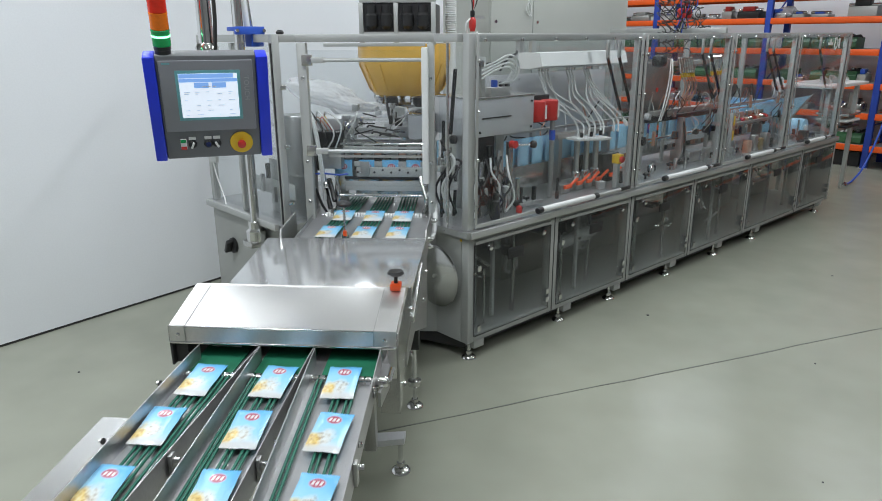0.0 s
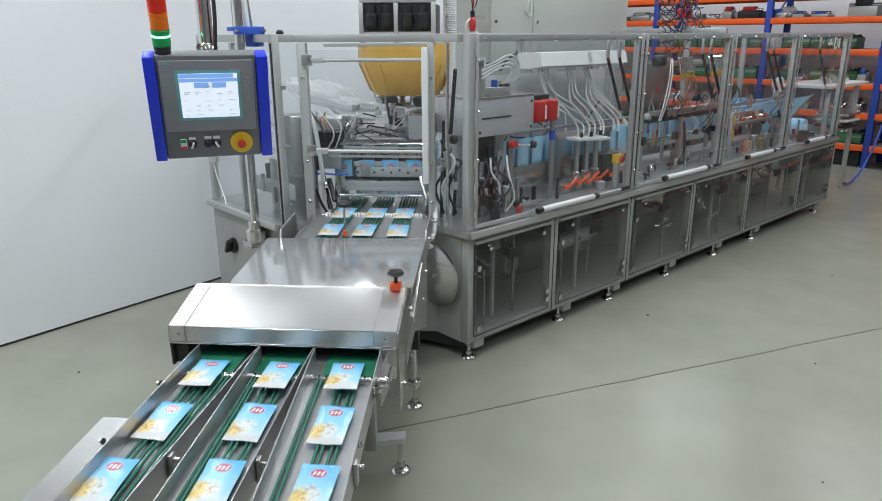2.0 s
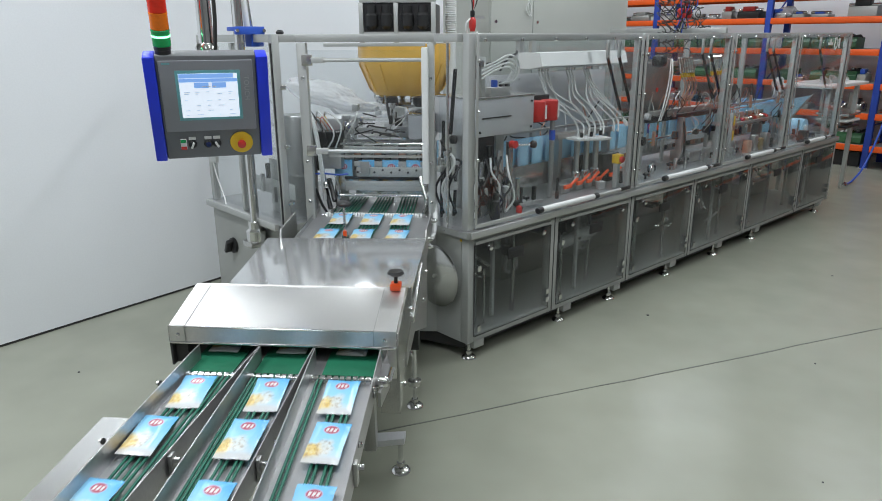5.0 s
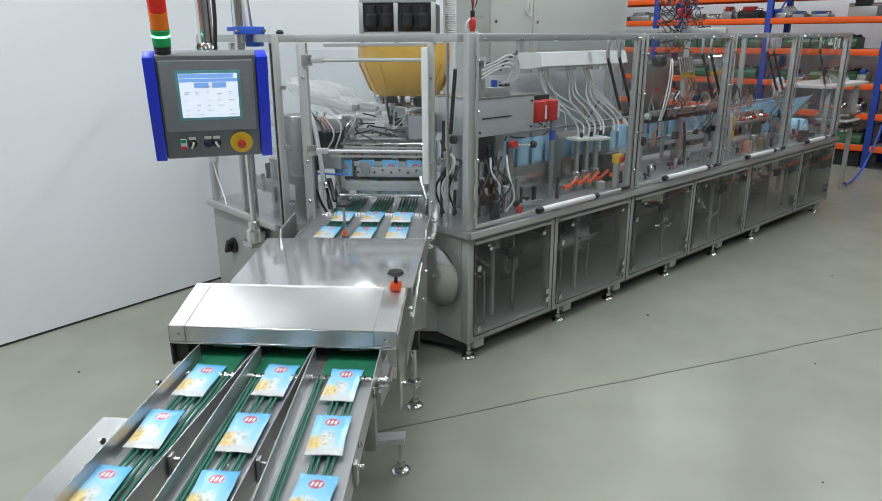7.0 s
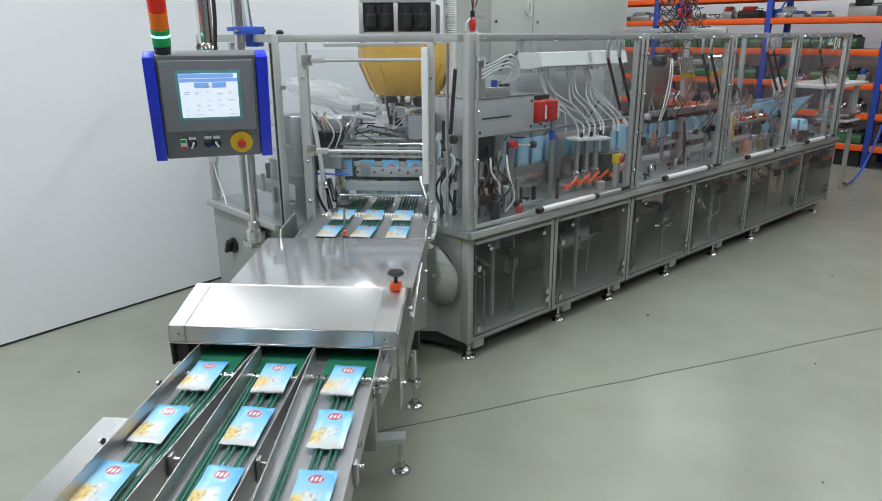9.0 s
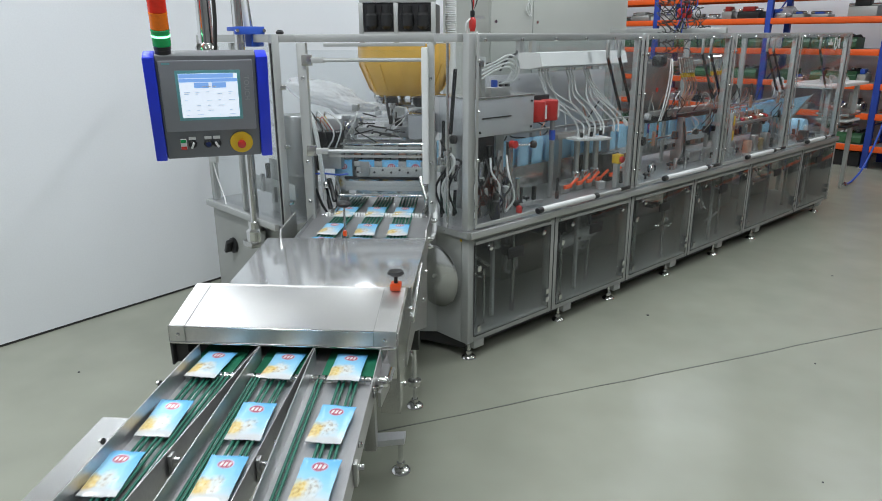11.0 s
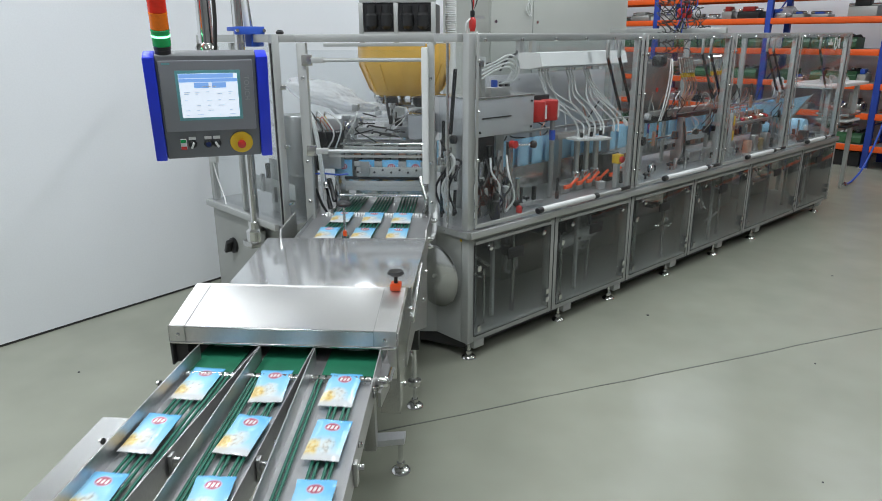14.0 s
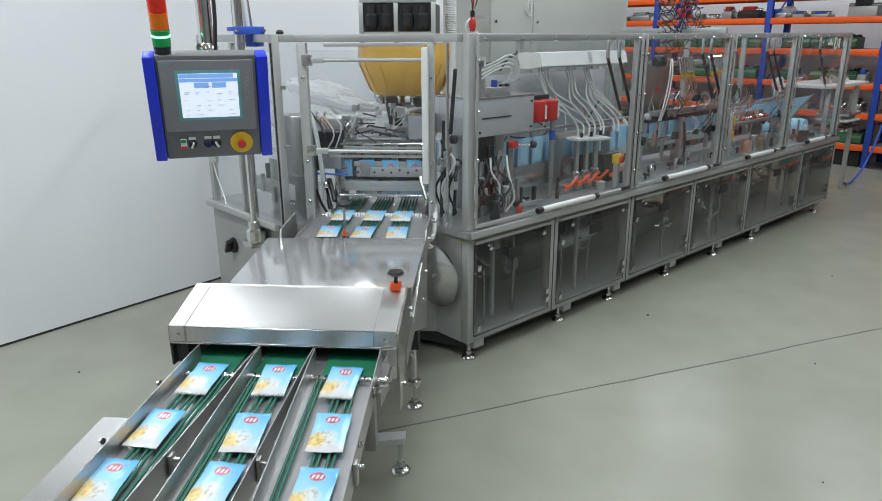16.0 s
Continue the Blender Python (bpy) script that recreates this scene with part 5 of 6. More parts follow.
crumple("plastic_sheet", CONV @ pose(1.28, 1.12, 1.565, 14, 0, 0), 0.15, 0.33, 0.105, 1.3, "crumpled milky plastic sheet over the inner parts")
crumple("plastic_sheet", CONV @ pose(1.28, 0.66, 1.455, 6, 0, 0), 0.10, 0.30, 0.05, 4.2, "crumpled milky plastic sheet over the inner parts")
crumple("plastic_sheet", CONV @ pose(1.30, 0.95, 1.42, 30, 0, 0), 0.12, 0.22, 0.06, 7.7, "crumpled milky plastic sheet over the inner parts")

# ---- stations along the deck ----
hv = thing("dosing_unit", pose(0.57, 0.40, 1.37), "grey steel housing with air regulator and white hoses", "machine unit")
part("head_box", span(B(), -0.26, 0.28, -0.16, 0.25, 0.0, 0.235, 0.006), BOXG, hv, "brushed grey housing")
part("head_lid", span(B(), -0.265, 0.285, -0.165, 0.255, 0.236, 0.246, 0.003), STEEL, hv)
part("lid_slot", span(B(), -0.22, 0.05, -0.1655, -0.161, 0.112, 0.12), DARK, hv)
part("head_support", span(B(), -0.2, -0.1, 0.0, 0.1, -0.505, 0.0, 0.004), STEEL_V, hv)
part("head_support", span(B(), 0.17, 0.25, 0.08, 0.14, -0.505, 0.0, 0.004), ALU, hv)
part("valve_block", span(B(), -0.10, 0.10, -0.12, -0.06, 0.247, 0.30, 0.005), ALU, hv)
part("blue_knob", lathe(B(), [(0.022, 0.30), (0.022, 0.335), (0.018, 0.345)], pose(-0.04, -0.09, 0)), BLUE_B, hv)
for k in range(4):
    part("fitting", lathe(B(), [(0.012, 0.30), (0.012, 0.33)], pose(0.02 + 0.025 * k, -0.09, 0)), (BLACK, CHROME)[k % 2], hv)
part("back_tube", span(B(), -0.17, -0.13, -0.10, -0.06, 0.247, 0.49, 0.004), ALU, hv)
part("black_valve", span(B(), -0.28, -0.21, -0.12, -0.06, 0.36, 0.50, 0.006), BLACK, hv)
part("valve_stand", span(B(), -0.275, -0.205, -0.11, -0.055, 0.247, 0.36, 0.004), STEEL_V, hv)
part("valve_ring", lathe(B(), [(0.022, 0), (0.022, 0.02), (0.01, 0.022)], pose(-0.2, -0.12, 0.45, 90)), CHROME, hv)
for k in range(4):
    o = 0.024 * k
    part("air_hose", sweep(B(), [(-0.20, -0.13, 0.43 - o), (-0.12, -0.17, 0.46 - 0.7 * o), (0.0, -0.17, 0.50 - o), (0.11 - o * 0.5, -0.15, 0.47 - o), (0.15 - o, -0.13, 0.39), (0.12 - o, -0.11, 0.33), (0.06 - o, -0.10, 0.32)], 0.0055), HOSE, hv)
part("black_cable", sweep(B(), [(-0.14, -0.12, 0.45), (0.0, -0.13, 0.46), (0.12, -0.12, 0.50), (0.16, -0.1, 0.52)], 0.007), BLACK, hv)
part("black_cable", sweep(B(), [(0.0, -0.1, 0.40), (0.06, -0.12, 0.48), (0.14, -0.12, 0.51)], 0.006), BLACK, hv)
for k, (x, z) in enumerate(((0.25, 0.03), (0.25, 0.2), (-0.24, 0.03))):
    part("box_bolt", lathe(B(), [(0.008, 0), (0.008, 0.006)], pose(x, -0.161, z, 90)), DARK, hv)

rs = thing("red_vibrator", pose(1.0, 0.28, 1.42), "pair of glossy red pneumatic vibrators", "machine unit")
for x in (-0.075, 0.06):
    c = part("red_cylinder", rod(B(), (x, 0, 0.0), (x, 0, 0.14), 0.062, 20, None, 0.01), RED, rs)
    part("white_mark", span(B(), x + 0.02, x + 0.035, -0.063, -0.058, 0.02, 0.11), LABELW, c)
part("bracket", span(B(), -0.14, 0.12, 0.05, 0.075, -0.02, 0.17, 0.003), BLACK, rs)
part("hanger", span(B(), -0.17, -0.13, 0.05, 0.10, 0.0, 0.05), STEEL_V, rs)
part("pneumatic_stem", rod(B(), (0.08, -0.02, -0.55), (0.08, -0.02, 0.0), 0.018, 12), STEEL_V, rs)
part("blue_sleeve", rod(B(), (0.08, -0.02, -0.14), (0.08, -0.02, -0.07), 0.022, 12), BLUE_B, rs)

lamp_box = thing("duct_cover", pose(1.10, 0.46, 1.755), "long white sheet-metal cable duct over the stations", "duct")
part("duct_body", prism(B(), [(-0.03, 0.02), (0.08, 0.0), (0.20, 0.0), (0.20, 0.112), (0.0, 0.112)], "x", 0.05, 1.12), WHITEP, lamp_box)
for x in (0.12, 0.44, 0.66):
    for k in range(4):
        part("fitting", lathe(B(), [(0.008, -0.02), (0.008, 0.004)], pose(x + 0.033 * k, 0.06, 0)), CHROME, lamp_box)
part("duct_hanger", span(B(), 0.07, 0.12, 0.09, 0.12, 0.113, 0.24), ALU, lamp_box)
part("duct_hanger", span(B(), 1.04, 1.09, 0.09, 0.12, 0.113, 0.24), ALU, lamp_box)
ends = [(1.45, 1.20), (1.52, 1.20), (1.59, 1.20), (1.66, 1.20), (1.60, 1.20), (1.67, 1.2), (1.74, 1.2), (1.78, 1.2), (1.92, 1.24), (1.98, 1.2)]
starts = [0.12, 0.153, 0.186, 0.219, 0.44, 0.473, 0.506, 0.66, 0.693, 0.726]
for k, (s, (ex, ez)) in enumerate(zip(starts, ends)):
    x, dx = s, ex - 1.10
    r = random.Random(k)
    b = 0.04 * r.uniform(-1, 1)
    pts = [(x, 0.06, -0.02), (x + 0.03, 0.05, -0.10), (x + 0.3 * (dx - x), 0.02, -0.22 + b), (x + 0.75 * (dx - x) + 0.02, -0.05, -0.32 + b), (dx + 0.05, -0.1, -0.42), (dx + 0.02, -0.13, -0.50), (dx, -0.13, ez - 1.755 + 0.06)]
    part("white_hose", sweep(B(), pts, 0.0066), HOSE, lamp_box)

for k in range(3):
    x = 0.66 + 0.03 * k
    part("white_hose", sweep(B(), [(x, 0.06, -0.02), (x + 0.04, 0.04, -0.12), (x + 0.18, 0.0, -0.26), (x + 0.33, -0.05, -0.36 - 0.02 * k), (x + 0.40, -0.1, -0.48)], 0.0066), HOSE, lamp_box)
fill = thing("filling_station", pose(1.55, 0.30, D), "row of steel plungers with white hose plates and orange clamps", "machine unit")
part("bridge", span(B(), -0.25, 0.45, 0.08, 0.16, 0.38, 0.42, 0.004), STEEL_V, fill)
part("bridge_leg", span(B(), -0.22, -0.18, 0.09, 0.15, 0, 0.38, 0.003), STEEL_V, fill)
part("bridge_leg", span(B(), 0.40, 0.44, 0.09, 0.15, 0, 0.38, 0.003), STEEL_V, fill)
for k in range(3):
    x = -0.1 + 0.12 * k
    part("hose_plate", prism(B(), [(x - 0.07, -0.06), (x + 0.07, -0.08), (x + 0.11, 0.07), (x - 0.05, 0.08)], "z", 0.375 - 0.01 * k, 0.39 - 0.01 * k), WHITEP, fill)
    part("plunger", rod(B(), (x - 0.02, 0.0, 0.06), (x - 0.02, 0.0, 0.37), 0.022, 14), STEEL_V, fill, "dull steel plunger")
    part("plunger_collar", lathe(B(), [(0.03, 0.08), (0.034, 0.1), (0.034, 0.13), (0.026, 0.14)], pose(x - 0.02, 0, 0)), CHROME, fill)
    part("plunger_block", span(B(), x - 0.06, x + 0.03, -0.04, 0.05, 0.0, 0.06, 0.006), STEEL_V, fill)
    lv = part("orange_lever", span(B(), x - 0.07, x - 0.01, -0.065, -0.042, 0.045, 0.075, 0.006), ORANGE_C, fill, "orange clamp lever")
    part("lever_arm", rod(B(), (x - 0.02, -0.055, 0.06), (x + 0.075, -0.06, 0.115), 0.011, 10), ORANGE_C, lv)
    part("hose_tip", lathe(B(), [(0.013, 0.385), (0.013, 0.42)], pose(x + 0.03, 0.0, 0)), BLACK, fill)
for x, y in ((-0.28, -0.01), (0.36, 0.04)):
    lv = part("orange_lever", span(B(), x - 0.05, x + 0.03, y - 0.065, y - 0.042, 0.04, 0.07, 0.006), ORANGE_C, fill, "orange clamp lever")
    part("lever_arm", rod(B(), (x, y - 0.055, 0.055), (x + 0.09, y - 0.06, 0.10), 0.011, 10), ORANGE_C, lv)
    part("plunger_block", span(B(), x - 0.06, x + 0.05, y - 0.035, y + 0.05, 0.0, 0.07, 0.006), BLACK if x > 0 else STEEL_V, fill)
part("dark_block", span(B(), 0.26, 0.48, 0.02, 0.09, 0.0, 0.22, 0.008), BLACK, fill)
part("rail_plate", span(B(), -0.75, 0.55, 0.17, 0.185, 0.04, 0.21, 0.003), STEEL, fill, "polished guide plate under the pouches")

# post with a yellow and red stop switch
st = thing("stop_post", pose(1.70, 0.12, D), "aluminium post with a yellow and red stop switch", "switch")
part("post", span(B(), -0.02, 0.015, -0.02, 0.02, 0, 0.19, 0.003), ALU, st)
part("switch_box", span(B(), -0.03, 0.035, -0.035, 0.03, 0.191, 0.26, 0.005), YELLOW, st)
part("switch_red", lathe(B(), [(0.022, 0), (0.026, 0.012), (0.02, 0.022)], pose(-0.005, -0.035, 0.225, 90)), RED, st)

# levers and small cylinders near the corner
lev = thing("adjusting_gear", pose(0.36, 0.17, D), "cluster of adjusting levers, air cylinders and hoses on the deck", "machine unit")
for k, (x, y, a, ln, mt) in enumerate(((-0.14, 0.0, 14, 0.36, CHROME), (-0.06, 0.03, -16, 0.40, STEEL), (0.03, 0.0, 10, 0.42, STEEL_V), (0.11, 0.04, -8, 0.45, BLACK), (-0.02, -0.05, -22, 0.26, BLACK), (0.14, 0.0, 6, 0.30, CHROME))):
    tip = (x + ln * math.sin(radians(a)), y + 0.02, ln)
    part("cylinder", rod(B(), (x, y, 0.0), tip, 0.016 + 0.003 * (k % 2), 12), mt, lev)
    part("cylinder_head", lathe(B(), [(0.024, 0), (0.024, 0.04), (0.012, 0.05)], Matrix.Translation(Vector((x, y, 0)).lerp(Vector(tip), 0.45))), (BLACK, ALU)[k % 2], lev)
    part("clamp", box(B(), *Vector((x, y, 0)).lerp(Vector(tip), 0.7), 0.05, 0.04, 0.028, 0.004, Matrix.Rotation(radians(20 * k), 4, "Y")), (ALU, BLACK)[k % 2], lev)
for k in range(7):
    r = random.Random(50 + k)
    x = -0.18 + 0.05 * k
    pts = [(x, -0.03, 0.02), (x + r.uniform(-0.05, 0.05), -0.06, 0.10), (x + r.uniform(-0.06, 0.06), -0.07, 0.2), (x + r.uniform(-0.05, 0.06), -0.04, 0.30), (x + 0.03, 0.0, 0.38)]
    part("air_hose", sweep(B(), pts, 0.007), (HOSE, BLACK, BLACK)[k % 3], lev)
part("black_cylinder", lathe(B(), [(0.03, 0), (0.03, 0.12), (0.02, 0.13), (0.02, 0.17)], pose(-0.03, -0.08, 0)), BLACK, lev)
part("dark_plate", span(B(), -0.02, 0.13, 0.09, 0.11, 0.05, 0.50, 0.004), BLACK, lev)
part("ball_lever", rod(B(), (0.22, 0.0, 0.44), (0.385, -0.02, 0.43), 0.006, 10), CHROME, lev)
bm = B()
bmesh.ops.create_uvsphere(bm, u_segments=16, v_segments=10, radius=0.026, matrix=pose(0.39, -0.02, 0.43))
part("ball_knob", bm, BLACK, lev)
part("lever_hub", lathe(B(), [(0.025, -0.02), (0.025, 0.02)], pose(0.215, 0.0, 0.445, 90)), RED, lev)
part("hub_post", span(B(), 0.195, 0.235, 0.02, 0.05, 0, 0.46, 0.003), STEEL, lev)
bm = B()
bmesh.ops.create_uvsphere(bm, u_segments=14, v_segments=8, radius=0.03, matrix=pose(0.32, 0.05, 0.03))
part("ball_knob", bm, BLACK, lev)
part("knob_stem", rod(B(), (0.32, 0.05, 0.05), (0.32, 0.05, 0.2), 0.018, 12), STEEL, lev)
part("red_cap", lathe(B(), [(0.02, 0), (0.02, 0.04), (0.012, 0.045)], pose(0.22, -0.06, 0)), RED, lev)
part("link_bar", span(B(), 0.27, 0.50, -0.03, -0.01, 0.02, 0.045, 0.003), STEEL_V, lev)

rear = thing("rear_shield", pose(1.0, 0.80, D), "brushed steel partition behind the filling stations", "panel")
part("shield_sheet", span(B(), -0.15, 1.45, 0.0, 0.006, 0.30, 0.84, 0.002), BOXG, rear, "satin grey sheet")
for x in (-0.13, 0.65, 1.43):
    part("shield_post", span(B(), x - 0.02, x + 0.02, 0.007, 0.04, 0, 0.86, 0.003), ALU, rear)
for k in range(8):
    part("shield_screw", lathe(B(), [(0.007, 0), (0.007, 0.005)], pose(-0.1 + 0.21 * k, 0.0, 0.80 - 0.46 * (k % 2), 90)), CHROME, rear)
clut = thing("valve_terminal", pose(0, 0.62, D), "row of pneumatic valves with black and white tubing", "machine unit")
rr = random.Random(77)
part("terminal_rail", span(B(), 0.5, 5.2, 0.0, 0.04, 0.05, 0.08, 0.003), ALU, clut)
for k in range(44):
    x = 0.55 + 0.105 * k + rr.uniform(-0.02, 0.02)
    hgt = rr.uniform(0.06, 0.20)
    mt = rr.choice((BLACK, ALU, STEEL_V, BLACK, STEEL_V, PINK if x > 2.2 else BLACK))
    v = part("valve", span(B(), x - rr.uniform(0.015, 0.04), x + rr.uniform(0.015, 0.04), -0.05, 0.02, 0.081, 0.08 + hgt, 0.005), mt, clut)
    part("valve_cap", lathe(B(), [(0.012, 0.08 + hgt), (0.012, 0.10 + hgt), (0.006, 0.105 + hgt)], pose(x, -0.02, 0)), rr.choice((CHROME, BLACK, BLUE_B, RED, YELLOW)), v)
    if k % 2:
        part("tube", sweep(B(), [(x, -0.02, 0.10 + hgt), (x + rr.uniform(-0.1, 0.1), -0.04, 0.20 + hgt), (x + rr.uniform(-0.15, 0.2), 0.0, 0.42), (x + rr.uniform(-0.2, 0.25), 0.05, 0.60)], 0.006), rr.choice((BLACK, HOSE, PINK, BLACK)), clut)
for x in (0.52, 2.8, 5.18):
    part("rail_leg", span(B(), x - 0.015, x + 0.015, 0.0, 0.03, 0, 0.05), ALU, clut)
front = thing("deck_fittings", pose(0, 0.20, D), "small clamps, pins and blocks bolted along the deck", "machine unit")
for k in range(46):
    x = 0.62 + 0.112 * k + rr.uniform(-0.04, 0.04)
    y = rr.uniform(-0.06, 0.12)
    if 1.2 < x < 2.0 and y > 0.0:
        continue
    kind = k % 4
    if kind == 0:
        part("pin", lathe(B(), [(0.014, 0), (0.014, 0.05), (0.009, 0.055), (0.009, rr.uniform(0.09, 0.22))], pose(x, y, 0)), rr.choice((CHROME, STEEL_V, BLACK)), front)
    elif kind == 1:
        part("block", span(B(), x - 0.04, x + 0.03, y - 0.02, y + 0.025, 0, rr.uniform(0.025, 0.07), 0.005), rr.choice((STEEL_V, ALU, BLACK)), front)
    elif kind == 2:
        part("hand_knob", lathe(B(), [(0.008, 0), (0.008, 0.03), (0.024, 0.034), (0.024, 0.05), (0.012, 0.056)], pose(x, y, 0)), BLACK, front)
    else:
        part("sensor", box(B(), x, y, 0.05, 0.022, 0.03, 0.10, 0.004, Matrix.Rotation(rr.uniform(-0.3, 0.3), 4, "Y")), rr.choice((BLACK, STEEL_V, BLACK, CHROME)), front)

# second bay: coil cables, sealing cylinders, grey shield
bay = thing("sealing_station", pose(2.95, 0.38, D), "sealing station with air cylinders, copper tubes and black coil cables", "machine unit")
part("shield", span(B(), -0.42, 0.06, 0.10, 0.12, 0.46, 0.92, 0.005), COLST, bay, "light grey sheet shield")
part("shield_leg", span(B(), -0.36, -0.32, 0.10, 0.118, 0, 0.459), ALU, bay)
part("shield_leg", span(B(), 0.0, 0.04, 0.10, 0.118, 0, 0.459), ALU, bay)
part("shield_mark", lathe(B(), [(0.02, 0), (0.02, 0.004)], pose(-0.17, 0.098, 0.66, 90)), RED, bay)
part("cross_bar", span(B(), -0.45, 0.75, -0.02, 0.03, 0.40, 0.44, 0.004), BLACK, bay)
part("cross_bar", span(B(), -0.40, 0.75, -0.04, 0.02, 0.46, 0.50, 0.004), STEEL_V, bay)
for k in range(6):
    for q, x0 in enumerate((0.04, 0.58)):
        x = x0 + 0.042 * k
        c = part("seal_cylinder", rod(B(), (x, 0.0, 0.80), (x - 0.08, -0.01, 0.93), 0.012, 12), CHROME, bay)
        part("yellow_ring", rod(B(), (x + 0.022, 0.0, 0.762), (x, 0.0, 0.80), 0.010, 10), YELLOW, c)
        sag = 0.04 * math.sin(2.1 * k + q)
        part("copper_tube", sweep(B(), [(x + 0.022, 0, 0.762), (x + 0.05, -0.02, 0.70), (x + 0.02 + sag, -0.03, 0.62), (x - 0.03 + sag, -0.02, 0.56), (x + 0.01, 0, 0.50)], 0.0065), PINK, bay)
part("cylinder_bar", span(B(), -0.05, 0.9, 0.03, 0.06, 0.86, 0.90, 0.003), ALU, bay)
part("bar_leg", span(B(), 0.86, 0.9, 0.03, 0.06, 0, 0.86, 0.003), ALU, bay)
for k in range(11):
    r = random.Random(80 + k)
    x0, x1 = -0.40 + 0.055 * k + r.uniform(-0.04, 0.04), -0.30 + 0.085 * k
    z0, z1, turns, rad = 1.46 - 0.03 * r.random(), 0.95 + 0.08 * r.random(), r.randint(3, 6), r.uniform(0.025, 0.05)
    pts = [(x0 + (x1 - x0) * q / 40 + rad * math.cos(turns * q * math.pi / 20 + k), rad * math.sin(turns * q * math.pi / 20 + k), z0 + (z1 - z0) * q / 40 + 0.02 * math.sin(q * 0.9 + k)) for q in range(41)]
    part("coil_cable", sweep(B(), pts, 0.0042, 5, 2), BLACK, bay, "thin black coiled cable")
part("cable_plug", span(B(), -0.39, -0.27, -0.05, 0.05, 0.86, 0.96, 0.03), BLACK, bay)
for k in range(2):
    part("clear_hose", sweep(B(), [(-0.40 + 0.03 * k, -0.08, 0.42), (-0.36 + 0.04 * k, -0.1, 0.6), (-0.25 + 0.04 * k, -0.06, 0.80), (-0.15 + 0.02 * k, 0, 0.92)], 0.006), HOSE, bay)
part("hose_loop", sweep(B(), [(-0.10, -0.15, 0.40), (-0.09, -0.17, 0.2), (-0.13, -0.17, 0.08), (-0.3, -0.14, 0.05)], 0.01), BLACK, bay)
part("dark_column", span(B(), 0.01, 0.05, -0.08, -0.02, 0, 0.42, 0.006), STEEL_V, bay)
part("low_box", span(B(), 0.15, 0.55, -0.1, 0.1, 0, 0.10, 0.01), STEEL_V, bay)
for z in (0.16, 0.30):
    part("yellow_lever", span(B(), 0.70, 0.73, -0.22, -0.19, z, z + 0.09, 0.006), YELLOW, bay)
part("lever_post", span(B(), 0.66, 0.69, -0.22, -0.19, 0, 0.42, 0.003), ALU, bay)

tools = thing("sealing_tools", pose(0, 0.34, D), "rows of copper, steel and black sealing tools on cross rails", "machine unit")
rt = random.Random(91)
for z in (0.26, 0.46):
    part("tool_rail", rod(B(), (2.25, 0.03, z), (5.35, 0.03, z), 0.010, 10), CHROME, tools)
for x in (2.27, 3.55, 5.33):
    part("rail_post", span(B(), x - 0.015, x + 0.015, 0.015, 0.045, 0, 0.50, 0.003), STEEL_V, tools)
for k in range(64):
    x, z = 2.3 + 0.048 * k + rt.uniform(-0.03, 0.03), rt.choice((0.26, 0.46))
    mt = rt.choice((BLACK, STEEL_V, PINK, CHROME, BLACK, ALU, PINK if x > 3.2 else BLACK))
    kind = rt.random()
    if 0.30 < z and kind < 0.35:
        part("tool_arm", rod(B(), (x, 0.03, z), (x + rt.uniform(-0.12, 0.12), rt.uniform(-0.06, 0.05), z + rt.uniform(0.08, 0.22)), 0.007, 8), mt, tools)
    elif kind < 0.6:
        part("tool_block", box(B(), x, 0.02, z, rt.uniform(0.03, 0.06), 0.05, rt.uniform(0.03, 0.07), 0.004, Matrix.Rotation(rt.uniform(-0.4, 0.4), 4, "Y")), mt, tools)
    elif kind < 0.8:
        part("tool_cylinder", rod(B(), (x, 0.0, z - 0.05), (x + rt.uniform(-0.03, 0.03), 0.0, z + 0.07), 0.015, 10), mt, tools)
    else:
        part("tool_wire", sweep(B(), [(x, 0.0, z), (x + 0.05, -0.04, z + 0.09), (x + rt.uniform(-0.1, 0.16), -0.02, z + 0.16), (x + rt.uniform(-0.05, 0.2), 0.02, z + 0.05)], 0.004), rt.choice((BLACK, HOSE, BLACK, PINK)), tools)

strip = thing("pouch_web", pose(0, 0.545, 1.165), "light blue printed film web running along the stations", "film")
for x0, x1 in ((0.60, 1.16), (1.165, 2.06), (2.12, 2.56), (2.98, 3.34), (3.36, 3.92)):
    part("web_length", span(B(), x0, x1, 0.0, 0.003, -0.095, 0.095), FILM, strip)
    part("web_foot", span(B(), x0, x1, -0.001, 0.002, -0.165, -0.0955), FILM_W, strip)
    part("web_clip", span(B(), x0 + 0.02, x0 + 0.06, -0.012, 0.015, 0.096, 0.13, 0.003), ALU, strip)
part("web_rail", span(B(), 0.60, 4.0, -0.01, 0.016, 0.131, 0.15, 0.002), STEEL_V, strip)
for x in (0.83, 2.75, 3.97):
    part("rail_post", span(B(), x - 0.012, x + 0.012, 0.018, 0.04, -0.30, 0.15, 0.002), STEEL_V, strip)

